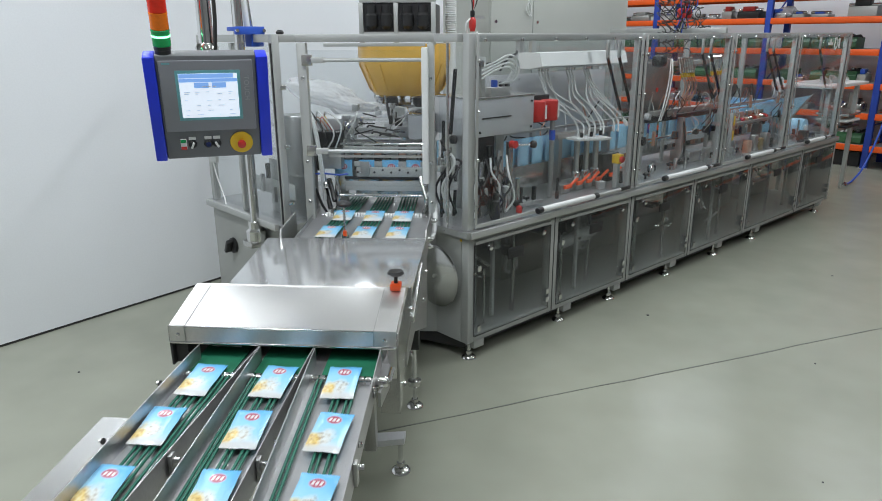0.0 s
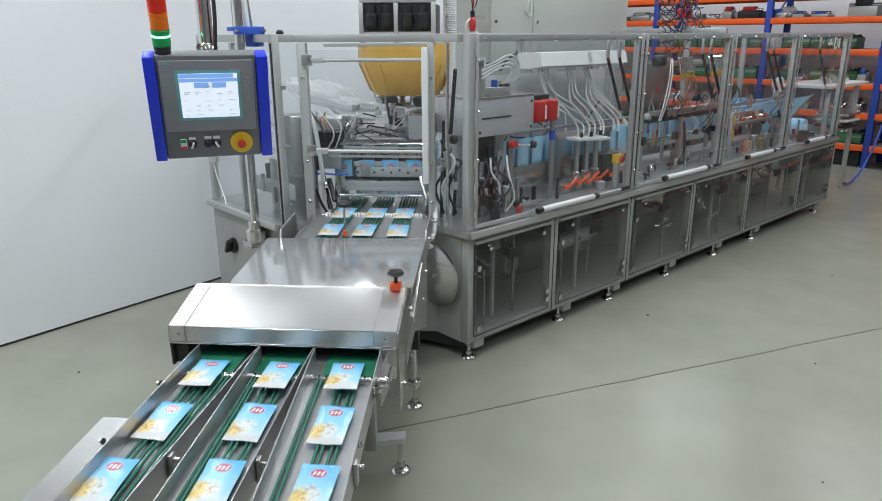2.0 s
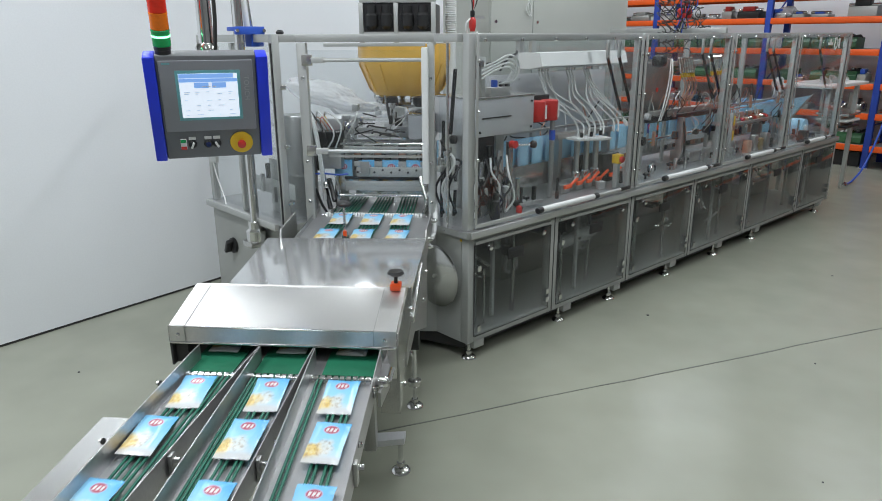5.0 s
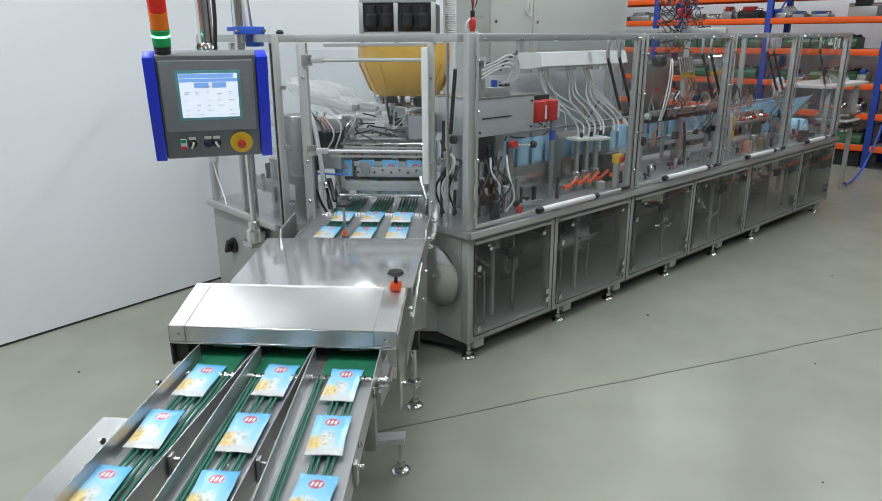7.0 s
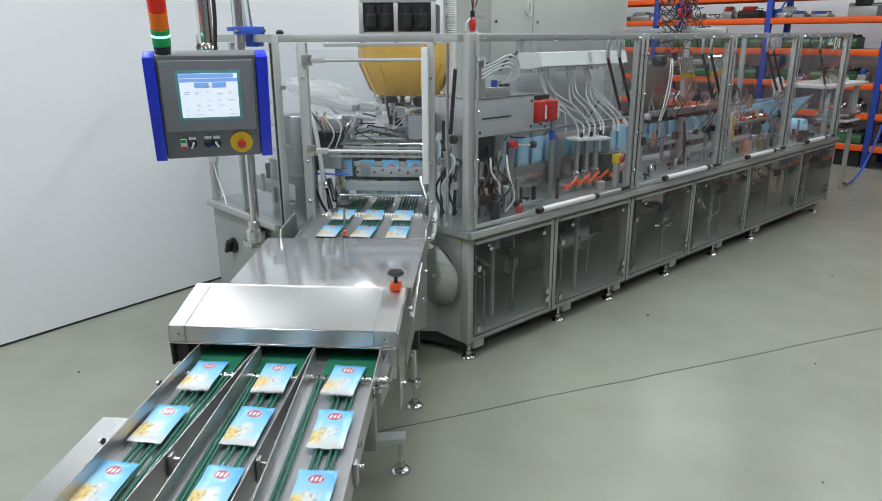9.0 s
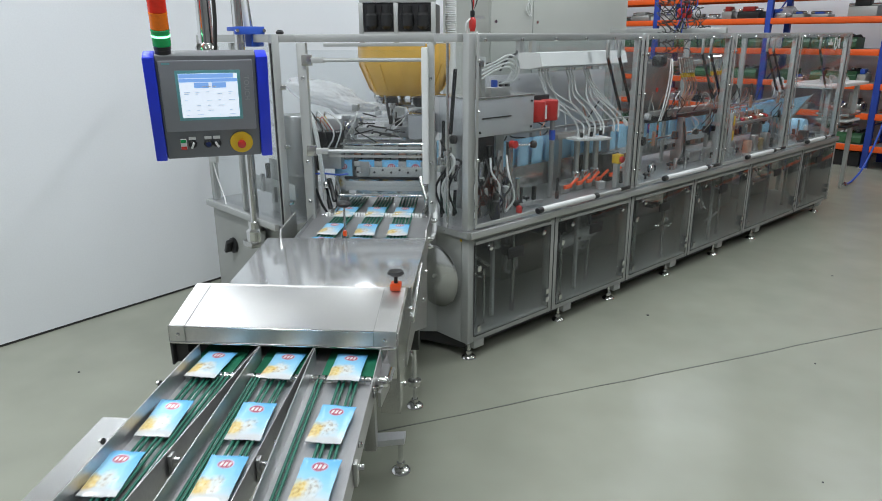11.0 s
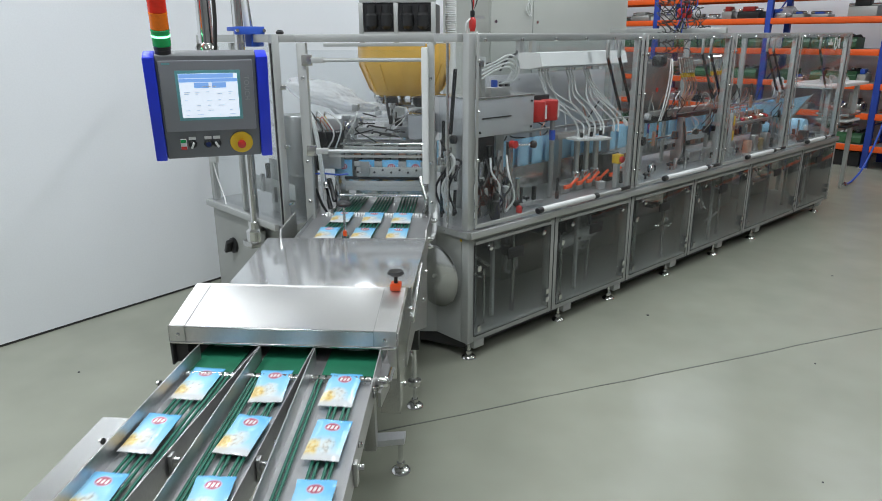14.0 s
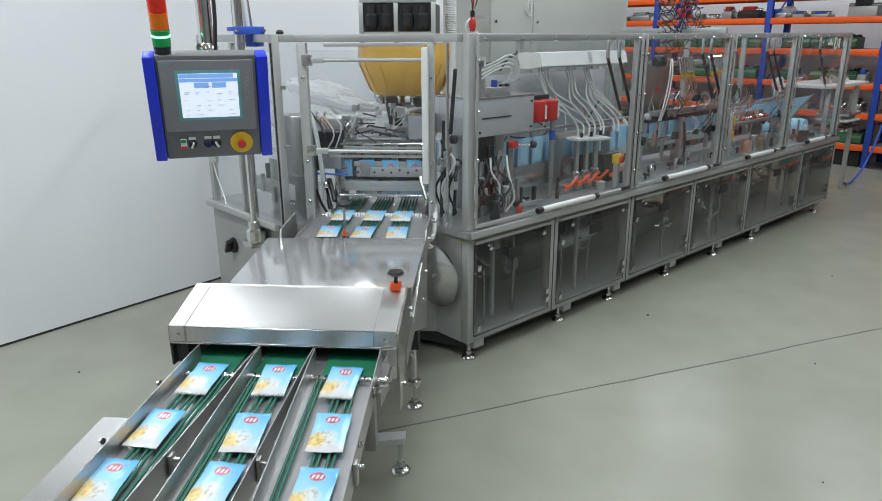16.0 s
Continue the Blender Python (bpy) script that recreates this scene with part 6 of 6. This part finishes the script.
# third and fourth bay: web guides, film and reel
web = thing("film_former", pose(4.6, 0.42, D), "film forming station with steel rods, copper seal bars and blue web", "machine unit")
for k in range(9):
    x = -0.62 + 0.09 * k
    part("seal_bar", rod(B(), (x, -0.12, 0.30), (x + 0.04, 0.1, 0.33), 0.018, 10), (PINK, CHROME, RED)[k % 3], web)
    part("bar_knob", lathe(B(), [(0.02, 0.33), (0.024, 0.345), (0.02, 0.37)], pose(x, -0.05, 0)), (CHROME, PINK)[k % 2], web)
part("bar_bed", span(B(), -0.70, 0.2, -0.14, 0.12, 0.26, 0.29, 0.004), STEEL_V, web)
part("bed_leg", span(B(), -0.66, -0.62, -0.05, 0.05, 0, 0.26), STEEL_V, web)
part("bed_leg", span(B(), 0.14, 0.18, -0.05, 0.05, 0, 0.26), STEEL_V, web)
for z in (0.40, 0.43):
    part("web_rod", rod(B(), (-0.6, 0.02, z), (0.35, 0.02, z), 0.009, 10), CHROME, web)
part("rod_end", span(B(), -0.66, -0.6, 0.0, 0.04, 0.29, 0.46), ALU, web)
for k in range(4):
    part("guide_pin", rod(B(), (0.25 + 0.08 * k, -0.1, 0), (0.27 + 0.08 * k, -0.1, 0.26), 0.014, 10), (CHROME, STEEL_V)[k % 2], web)
for k in range(4):
    part("brass_block", span(B(), -0.58 + 0.13 * k, -0.50 + 0.13 * k, -0.26, -0.2, 0.0, 0.12 + 0.04 * (k % 2), 0.006), (PINK, STEEL_V, BRASS, STEEL_V)[k], web)
part("film_web", prism(B(), [(-0.10, 0.22), (-0.10, 0.40), (0.75, 0.44), (0.75, 0.20)], "y", -0.02, -0.016), FILM, web, "light blue printed film web")
part("film_fold", prism(B(), [(0.76, 0.22), (1.30, 0.44), (0.76, 0.44)], "y", -0.09, -0.086), FILM, web, "light blue film folding over the former")
part("fold_edge", box(B(), 1.03, -0.10, 0.335, 0.60, 0.012, 0.02, 0.003, Matrix.Rotation(-0.387, 4, "Y")), STEEL_V, web)
part("film_reel", rod(B(), (1.02, -0.17, 0.10), (1.02, 0.28, 0.10), 0.10, 32, None, 0.003), FILM, web, "reel of light blue film")
part("reel_core", rod(B(), (1.02, -0.19, 0.10), (1.02, -0.171, 0.10), 0.035, 20), WHITEP, web)
part("warning_box", span(B(), 0.55, 0.66, -0.36, -0.28, 0.0, 0.12, 0.005), BLACK, web)
crumple("plastic_bag", pose(5.10, 0.40, 1.42), 0.09, 0.06, 0.15, 2.2, "milky plastic bag hung on the film former")

# white lettering on the last guard, set as plain shapes
sign = thing("guard_mark", pose(5.20, -0.0115, 1.89), "white cut-vinyl maker's mark on the guard sheet", "sign")
part("mark_bar", span(B(), 0.0, 0.13, -0.002, 0.0, -0.012, 0.012), LABELW, sign)
part("mark_bar", span(B(), 0.05, 0.085, -0.002, 0.0, 0.013, 0.05), LABELW, sign)
bm = B()
for k in range(10):
    a0 = -math.pi / 2 + math.pi * k / 9
    box(bm, 0.20 + 0.06 * math.cos(a0), -0.001, 0.055 * math.sin(a0), 0.022, 0.002, 0.026, 0, Matrix.Rotation(-a0, 4, "Y"))
box(bm, 0.185, -0.001, 0.0, 0.022, 0.002, 0.12)
part("mark_ring", bm, LABELW, sign)
part("mark_block", span(B(), 0.285, 0.33, -0.002, 0.0, -0.05, 0.05), LABELW, sign)

# ---- pallet racks with bins behind the machine ----
RX = 9.1
LEVELS = (0.35, 0.83, 1.27, 1.765, 2.235, 2.60)
BAYS = (-6.75, -4.95, -3.15, -1.35, 0.60, 2.34, 4.39, 6.35)
rack = thing("pallet_rack", pose(RX, 0, 0), "blue and orange steel storage rack along the rear wall", "rack")
for y in BAYS:
    for dx in (0.0, 0.75):
        u = part("rack_upright", span(B(), dx, dx + 0.08, y - 0.045, y + 0.045, 0, 3.2, 0.004), RACKB, rack)
        part("foot_plate", span(B(), dx - 0.02, dx + 0.1, y - 0.065, y + 0.065, 0, 0.008), SHELF, u)
    for k in range(6):
        z = 0.15 + 0.5 * k
        part("rack_brace", rod(B(), (0.08, y, z), (0.75, y, z + 0.45 * (-1) ** k + (0.45 if k % 2 else 0)), 0.012, 8), RACKB, rack)
for a, b in zip(BAYS, BAYS[1:]):
    for z in LEVELS:
        for dx in (-0.012, 0.79):
            part("rack_beam", span(B(), dx, dx + 0.045, a + 0.047, b - 0.047, z - 0.09, z, 0.004), ORANGE, rack)
        part("shelf_board", span(B(), 0.034, 0.788, a + 0.05, b - 0.05, z - 0.02, z + 0.002), SHELF, rack)


def bin_mesh():
    bm = B()
    prism(bm, [(0.0, 0.0), (0.36, 0.0), (0.36, 0.17), (0.0, 0.17), (0.0, 0.14), (-0.03, 0.10), (-0.03, 0.03)], "y", -0.1, 0.1)
    top = [f for f in bm.faces if f.normal.z > 0.9]
    r = bmesh.ops.inset_region(bm, faces=top, thickness=0.012)
    bmesh.ops.translate(bm, verts=list({v for f in top for v in f.verts}), vec=(0, 0, -0.10))
    return mesh_of("storage_bin", bm, GBIN)


BIN = bin_mesh()
LID = B()
for k in range(9):
    r = random.Random(k)
    box(LID, r.uniform(0.05, 0.3), r.uniform(-0.07, 0.07), 0.125 + r.uniform(0, 0.07), 0.10, 0.05, 0.05, 0.008, Euler((r.random(), r.random(), r.random() * 3)).to_matrix().to_4x4())
STUFF = mesh_of("bin_contents", LID, STEEL_V)
LID2 = B()
for k in range(7):
    r = random.Random(k + 40)
    box(LID2, r.uniform(0.05, 0.3), r.uniform(-0.06, 0.06), 0.125 + r.uniform(0, 0.07), 0.12, 0.06, 0.05, 0.01, Euler((r.random(), r.random(), r.random() * 3)).to_matrix().to_4x4())
STUFF2 = mesh_of("bin_contents", LID2, BLACK)
rnd = random.Random(3)
for a, b in zip(BAYS, BAYS[1:]):
    for z in LEVELS[:5]:
        y = a + 0.2
        while y < b - 0.2:
            kind = rnd.random()
            if z in (1.27, 1.765, 0.35) and kind < 0.72:
                ob = tagged(new("storage_bin", BIN), "open green plastic storage bin with metal parts on the rack", "bin", "bins on the racks")
                ob.matrix_basis = pose(RX + 0.04 + rnd.uniform(0, 0.06), y, z + 0.002, 0, 0, rnd.uniform(-4, 4))
                c = new("bin_contents", (STUFF, STUFF2)[rnd.random() < 0.5])
                c.parent = ob
                y += 0.225
            elif kind < 0.8:
                w, h = rnd.uniform(0.12, 0.4), rnd.uniform(0.06, 0.24)
                ob = thing("machine_part", pose(RX + 0.1, y + w / 2, z + 0.003), "loose spare machine part stored on the rack", "machine part", "parts on the racks")
                mt = rnd.choice((STEEL_V, ALU, BLACK, GREY_L, WHITEP, STEEL))
                part("body", span(B(), 0, 0.3, -w / 2, w / 2, 0, h * 0.6, 0.012), mt, ob)
                part("shaft", rod(B(), (0.1, -w / 2 - 0.02, h * 0.6 + 0.02), (0.12, w / 2 + 0.03, h * 0.6 + 0.025), 0.022, 12), CHROME, ob)
                part("top_piece", span(B(), 0.05, 0.2, -w / 5, w / 3, h * 0.6 + 0.0005, h, 0.008), rnd.choice((BLACK, ALU, RED, BLUE_B, STEEL)), ob)
                y += w + 0.1
            else:
                y += rnd.uniform(0.08, 0.3)
crumple("plastic_bag", pose(RX + 0.25, 2.15, 2.325), 0.14, 0.18, 0.10, 5.0, "clear crumpled plastic bag on the rack")

# black crates added in place of the floor shadow below the lowest beams
def crate_mesh(w, h):
    bm = B()
    span(bm, 0, 0.5, -w / 2, w / 2, 0.0, 0.012)
    for x0, x1, y0, y1 in ((0, 0.014, -w / 2, w / 2), (0.486, 0.5, -w / 2, w / 2), (0.014, 0.486, -w / 2, -w / 2 + 0.014), (0.014, 0.486, w / 2 - 0.014, w / 2)):
        span(bm, x0, x1, y0, y1, 0.0125, h)
    span(bm, -0.012, 0.0, -w / 2 - 0.008, w / 2 + 0.008, h - 0.03, h)
    span(bm, -0.010, 0.0, -0.02, 0.02, 0.02, h - 0.031)
    return mesh_of("plastic_crate", bm, BLACK)


CRATES = [crate_mesh(0.52, 0.22), crate_mesh(0.40, 0.17)]
rc = random.Random(8)
yy = -1.0
while yy < 6.1:
    k = rc.randrange(2)
    w = (0.52, 0.40)[k]
    if not any(abs(yy + w / 2 - q) < w / 2 + 0.08 for q in BAYS):
        ob = tagged(new("plastic_crate", CRATES[k]), "black crate added to darken the floor space under the rack", "crate", "crates under the racks")
        ob.matrix_basis = pose(RX + 0.10 + rc.uniform(0, 0.05), yy + w / 2, 0, 0, 0, rc.uniform(-3, 3))
        yy += w + 0.06
    else:
        yy += 0.05

# ---- trolley and hose at the machine's far end ----
cart = thing("outlet_trolley", pose(7.0, 0.35, 0), "aluminium profile trolley with a white top plate", "trolley")
part("top_plate", span(B(), -0.75, 0.56, -0.1, 0.5, 1.36, 1.40, 0.005), WHITEP, cart, "white top plate")
part("profile_post", span(B(), 0.35, 0.40, -0.05, 0.0, 0.0, 1.36, 0.003), ALU, cart)
part("profile_post", span(B(), 0.50, 0.54, 0.4, 0.44, 0.0, 1.36, 0.003), ALU, cart)
part("profile_post", span(B(), -0.6, -0.55, 0.4, 0.44, 0.0, 1.36, 0.003), ALU, cart)
part("profile_post", span(B(), -0.6, -0.55, -0.05, 0.0, 0.0, 1.36, 0.003), ALU, cart)
part("lower_shelf", span(B(), -0.55, 0.5, -0.02, 0.4, 0.80, 0.83, 0.004), STEEL_V, cart)
part("grey_panel", span(B(), 0.42, 0.72, 0.06, 0.075, 0.85, 1.25, 0.004), GREY_L, cart)
part("panel_link", span(B(), 0.40, 0.43, -0.02, 0.07, 0.95, 1.0), ALU, cart)
for k in range(3):
    part("tray", span(B(), 0.0, 0.45, -0.1, 0.3, 0.83 + 0.075 * k, 0.86 + 0.075 * k, 0.006), (BLACK, WHITEP, STEEL)[k], cart)
    part("tray_gap", span(B(), 0.05, 0.4, 0.0, 0.2, 0.86 + 0.075 * k, 0.905 + 0.075 * k), STEEL_V, cart)
for k, x in enumerate((-0.4, -0.1, 0.25)):
    part("spare_part", rod(B(), (x - 0.1, 0.05, 1.435), (x + 0.18, 0.2, 1.455), 0.034, 12), (ALU, STEEL_V, CHROME)[k], cart)
air = thing("air_line", pose(7.45, 0.30, 0), "blue compressed-air hose with a steel coupling on the floor", "hose")
part("hose_run", sweep(B(), [(0.0, 0.0, 0.03), (0.3, 0.02, 0.03), (0.7, 0.03, 0.14), (1.0, 0.02, 0.42), (1.2, 0.0, 0.8), (1.35, 0.0, 1.2), (1.6, 0.02, 1.6)], 0.014), BLUE_B, air)
part("coupling", rod(B(), (-0.14, -0.02, 0.035), (0.0, 0.0, 0.035), 0.034, 14, None, 0.008), CHROME, air)

# specks and scuffs on the floor
for k, (x, y, s) in enumerate(((1.53, -0.35, 0.012), (-1.86, 1.55, 0.008), (3.46, -0.95, 0.008), (0.35, -2.0, 0.005), (1.6, -1.5, 0.006))):
    ob = tagged(part("floor_speck", lathe(B(), [(s, 0.0), (s * 0.8, 0.004)], seg=7), DARK, None, "small dark crumb of dirt on the floor", pose(x, y, 0.0, 0, 0, 40 * k)), category="debris")

# collecting crate at the outfeed's end
crate = thing("collecting_crate", CONV @ pose(-3.25, 0.65, 0), "grey plastic crate catching sachets at the conveyor's end", "crate")
part("crate_floor", span(B(), -0.33, 0.25, -0.46, 0.46, 0.0, 0.02), SHELF, crate)
for x0, x1, y0, y1 in ((-0.33, -0.31, -0.46, 0.46), (0.23, 0.25, -0.46, 0.46), (-0.31, 0.23, -0.46, -0.44), (-0.31, 0.23, 0.44, 0.46)):
    part("crate_wall", span(B(), x0, x1, y0, y1, 0.021, 0.50), SHELF, crate)


# ---- sachets and their way through the machine ----
def sachet_mesh(seed):
    """A filled flat pouch: sealed crimped edges, an uneven belly and folds that differ by seed."""
    bm = B()
    nx, ny, L, W, T = 18, 12, 0.200, 0.122, 0.0058

    def h(a, b):
        ex = min(1.0, (1 - abs(a)) / 0.20)
        ey = min(1.0, (1 - abs(b)) / 0.35)
        return 0.0009 + T * max(0.0, ex) ** 0.7 * max(0.0, ey) ** 0.7

    def wave(x, y, z, s):
        return noise.noise(Vector((x * s + 7.3 * seed, y * s - 3.1 * seed, z)))
    top, bot = {}, {}
    for i in range(nx + 1):
        for j in range(ny + 1):
            a, b = 2 * i / nx - 1, 2 * j / ny - 1
            fold = (0.0026 * wave(a, b, 0.4, 1.7) + 0.0020 * abs(wave(a, b, 2.0, 4.2))) * min(1.0, 4 * (1 - abs(a)) + 0.15)
            curl = 0.004 * max(0.0, abs(a) - 0.72) / 0.28 * wave(a, b, 5.0, 1.2)
            x = a * L / 2 - 0.006 + 0.0022 * wave(0.0, b, 3.0, 2.0) * abs(a)
            y = b * W / 2 * (1 - 0.035 * (1 - a * a)) + 0.0016 * wave(a, 0.0, 6.0, 2.4) * abs(b)
            top[i, j] = bm.verts.new((x, y, 0.0080 + h(a, b) + fold + curl))
            bot[i, j] = bm.verts.new((x, y, 0.0080 - h(a, b) + curl))
    for i in range(nx):
        for j in range(ny):
            bm.faces.new((top[i, j], top[i + 1, j], top[i + 1, j + 1], top[i, j + 1]))
            bm.faces.new((bot[i, j], bot[i, j + 1], bot[i + 1, j + 1], bot[i + 1, j]))
    rim = [(i, 0) for i in range(nx)] + [(nx, j) for j in range(ny)] + [(i, ny) for i in range(nx, 0, -1)] + [(0, j) for j in range(ny, 0, -1)]
    for k in range(len(rim)):
        p, q = rim[k], rim[(k + 1) % len(rim)]
        bm.faces.new((bot[p], bot[q], top[q], top[p]))
    me = mesh_of("sachet", bm, SACHET)
    me.materials.append(FILM)
    for f in me.polygons:
        if f.normal.z < -0.3:
            f.material_index = 1
    return me


SACHET_MESHES = [sachet_mesh(k) for k in range(5)]
P = 0.696           # seconds from row to row
HANG_V = (0.37, 0.53, 0.69)


def hang_pose(step, lane):
    """Hanging pouch `step` index moves before the drop: from the film end along the machine, round the back, to the outfeed."""
    s = step * 0.48 + lane * 0.16
    if s < 0.5:
        q = C(0.50, HANG_V[0] + s, 1.115)
        return Matrix.Translation(q) @ pose(0, 0, 0, 0, 0, PHI) @ pose(0, 0, 0, 0, -90)
    # behind the left column, round to the near strip
    s -= 0.5
    start = C(0.50, HANG_V[0] + 0.5, 1.115)
    if s < 0.55:
        q = start.lerp(Vector((0.25, 1.28, 1.17)), s / 0.55)
        return Matrix.Translation(q) @ pose(0, 0, 0, 0, 0, PHI - 73 * s / 0.55) @ pose(0, 0, 0, 0, -90)
    s -= 0.55
    if s < 0.72:
        q = Vector((0.25, 1.28, 1.17)).lerp(Vector((0.75, 0.50, 1.17)), s / 0.72)
        return Matrix.Translation(q) @ pose(0, 0, 0, 0, 0, -29.8 - 60.2 * s / 0.72) @ pose(0, 0, 0, 0, -90)
    s -= 0.72
    x = min(0.75 + s, 5.45)
    return Matrix.Translation((x, 0.50 if s < 4.7 else 0.50 + 0.008 * (s - 4.7) / 0.16, 1.17)) @ pose(0, 0, 0, 0, 0, -90) @ pose(0, 0, 0, 0, -90)


def belt_pose(u, lane, turn, dv, lift=0.0, nose=0.0):
    slope = (4.0 if u > -1.66 else 6.56) - nose
    past = min(max(-1.37 - u, 0.0) / 0.33, 1.0)
    drift = ((0.0087, -0.036), (0.0, 0.0), (-0.012, 0.067))[lane]
    dv += past * (drift[0] + drift[1] * max(0.0, -1.70 - u))
    m = pose(u, lane_v(lane, u) + dv, belt_z(u) + lift, 0, -slope, turn)
    return CONV @ m


ROWS_FIRST, ROWS_LAST = -12, 24
# how far a row's sachet lies ahead (+) of its even place, in seconds, and its turn in degrees, lane by lane
LIE = (
    {-10: (0.016, -4), -9: (-0.015, -4), -8: (-0.008, 1), -7: (0.019, -2), -6: (-0.019, -2), -5: (0.012, 2), -4: (-0.002, 0), -3: (-0.022, -2), 0: (-0.011, -4), 1: (-0.014, 2), 2: (-0.014, -1), 3: (0.012, 1), 4: (-0.025, 0), 5: (0.018, -4), 7: (-0.023, -4), 8: (-0.047, 0), 9: (-0.003, -1), 10: (0.003, 2), 11: (0.014, -2), 12: (0.014, -1), 13: (-0.042, -1), 14: (-0.004, 2), 15: (-0.002, -2)},
    {-10: (0.016, 1), -9: (-0.015, 1), -8: (0.011, -4), -7: (0.009, -1), -6: (-0.018, -3), -5: (0.027, -2), -4: (0.033, -4), -3: (-0.016, -2), 0: (-0.011, 1), 1: (-0.008, -1), 2: (-0.044, -2), 3: (0.013, -3), 4: (-0.026, -3), 5: (0.018, 1), 7: (-0.023, 1), 8: (-0.039, -3), 9: (0.031, -4), 10: (0.013, 4), 11: (-0.011, -6), 12: (-0.006, 4), 13: (-0.054, -5), 14: (0.035, 2), 15: (-0.005, 2)},
    {-10: (0.016, -1), -9: (-0.015, -1), -8: (0.017, -4), -7: (0.041, -2), -6: (0.005, -6), -5: (0.028, -1), -4: (0.011, -6), -3: (0.014, -6), 0: (-0.011, -1), 1: (-0.007, -1), 2: (-0.012, -5), 3: (0.015, -5), 4: (-0.014, -5), 5: (0.018, -1), 7: (-0.023, -1), 8: (-0.028, -5), 9: (0.008, -1), 10: (0.026, -1), 11: (0.016, -4), 12: (-0.009, -4), 13: (-0.041, -1), 14: (0.022, -5), 15: (0.008, -4)},
)


def make_sachet(kind):
    ob = tagged(new("sachet", SACHET_MESHES[kind % 5]), "light blue printed food sachet with a red oval mark", "sachet", "sachets on the outfeed")
    return ob


def belt_u(f):
    """Place along the outfeed, f periods after the row's own zero."""
    if f < 2:
        return 0.505 - 0.305 * f
    if f < 8:
        return -0.105 - (f - 2) * 0.253 if f < 7 else -1.37 - (f - 7) * 0.359
    return -1.729 - (f - 8) * 0.285


def sachet_rows(k, lane, rnd):
    turn, dv = rnd.uniform(-3, 3), rnd.uniform(-0.004, 0.004)
    early = rnd.uniform(-0.006, 0.006)
    early, turn = LIE[lane].get(k, (early, turn))
    rows = []
    t0 = k * P
    # hanging: still, then a quick index move
    for step in range(60, -1, -1):
        a = t0 + 0.13 - step * P            # leaves this place at a
        b = a - 0.36                        # came to rest at b
        if a < -0.4 or b > 16.4:
            continue
        m = hang_pose(step, lane)
        rows.append((b, m))
        rows.append((a, m))
    # let go, falls and lies down on the cords
    u = 0.445
    rows.append((t0 + 0.20, CONV @ pose(0.44, HANG_V[lane] + 0.3 * (lane_v(lane, 0.4) - HANG_V[lane]), 1.03, 0, -55, 0)))
    e = {j: early * min(1.0, j / 7.0) / P for j in range(15)}
    rows.append((t0 + 0.27, belt_pose(u, lane, turn, dv, 0.0)))
    for f in (1, 2, 3, 4, 5, 6, 7, 8, 9, 10, 11, 12):
        rows.append((t0 + f * P, belt_pose(belt_u(f + e[f]), lane, turn, dv)))
        if f == 7:
            rows.append((t0 + 7.7 * P, belt_pose(belt_u(7.7 + e[7]), lane, turn, dv)))
            rows.append((t0 + 7.88 * P, belt_pose(belt_u(7.88 + e[7]), lane, turn, dv, 0.006, 6.0)))
    # into the collecting crate
    j = k - ROWS_FIRST
    layer, slot = divmod(j, 2)
    rest = CONV @ pose(-3.16 - 0.20 * slot, (0.42, 0.65, 0.89)[lane], 0.03 + 0.02 * layer, 0, 0, turn)
    rows.append((t0 + 12.35 * P, CONV @ pose(-3.06 - 0.08 * slot, lane_v(lane, UE), 0.60, 0, -30, turn)))
    rows.append((t0 + 12.8 * P, rest))
    # keep to the clip's span
    rows.sort(key=lambda r: r[0])
    inside = [r for r in rows if 0.0 <= r[0] <= 16.0]
    before = [r for r in rows if r[0] < 0.0]
    after = [r for r in rows if r[0] > 16.0]

    def between(t, r0, r1):
        w = (t - r0[0]) / (r1[0] - r0[0])
        return r0[1].lerp(r1[1], w)
    first, last = (inside or after)[0], (inside or before)[-1]
    if before and (inside or after):
        inside.insert(0, (0.0, between(0.0, before[-1], first)))
    elif not inside or inside[0][0] > 0:
        inside.insert(0, (0.0, first[1]))
    if after:
        prev = inside[-1] if inside else before[-1]
        inside.append((16.0, between(16.0, prev, after[0])))
    elif inside[-1][0] < 16.0:
        inside.append((16.0, inside[-1][1]))
    # one row per frame number at most
    out, seen = [], set()
    for r in inside:
        if frame(r[0]) not in seen:
            seen.add(frame(r[0]))
            out.append(r)
    return out


def motions():
    rnd = random.Random(11)
    for k in range(ROWS_FIRST, ROWS_LAST + 14):
        for lane in range(3):
            walk(make_sachet(3 * k + 2 * lane + (k * k) % 4), sachet_rows(k, lane, rnd))


motions()
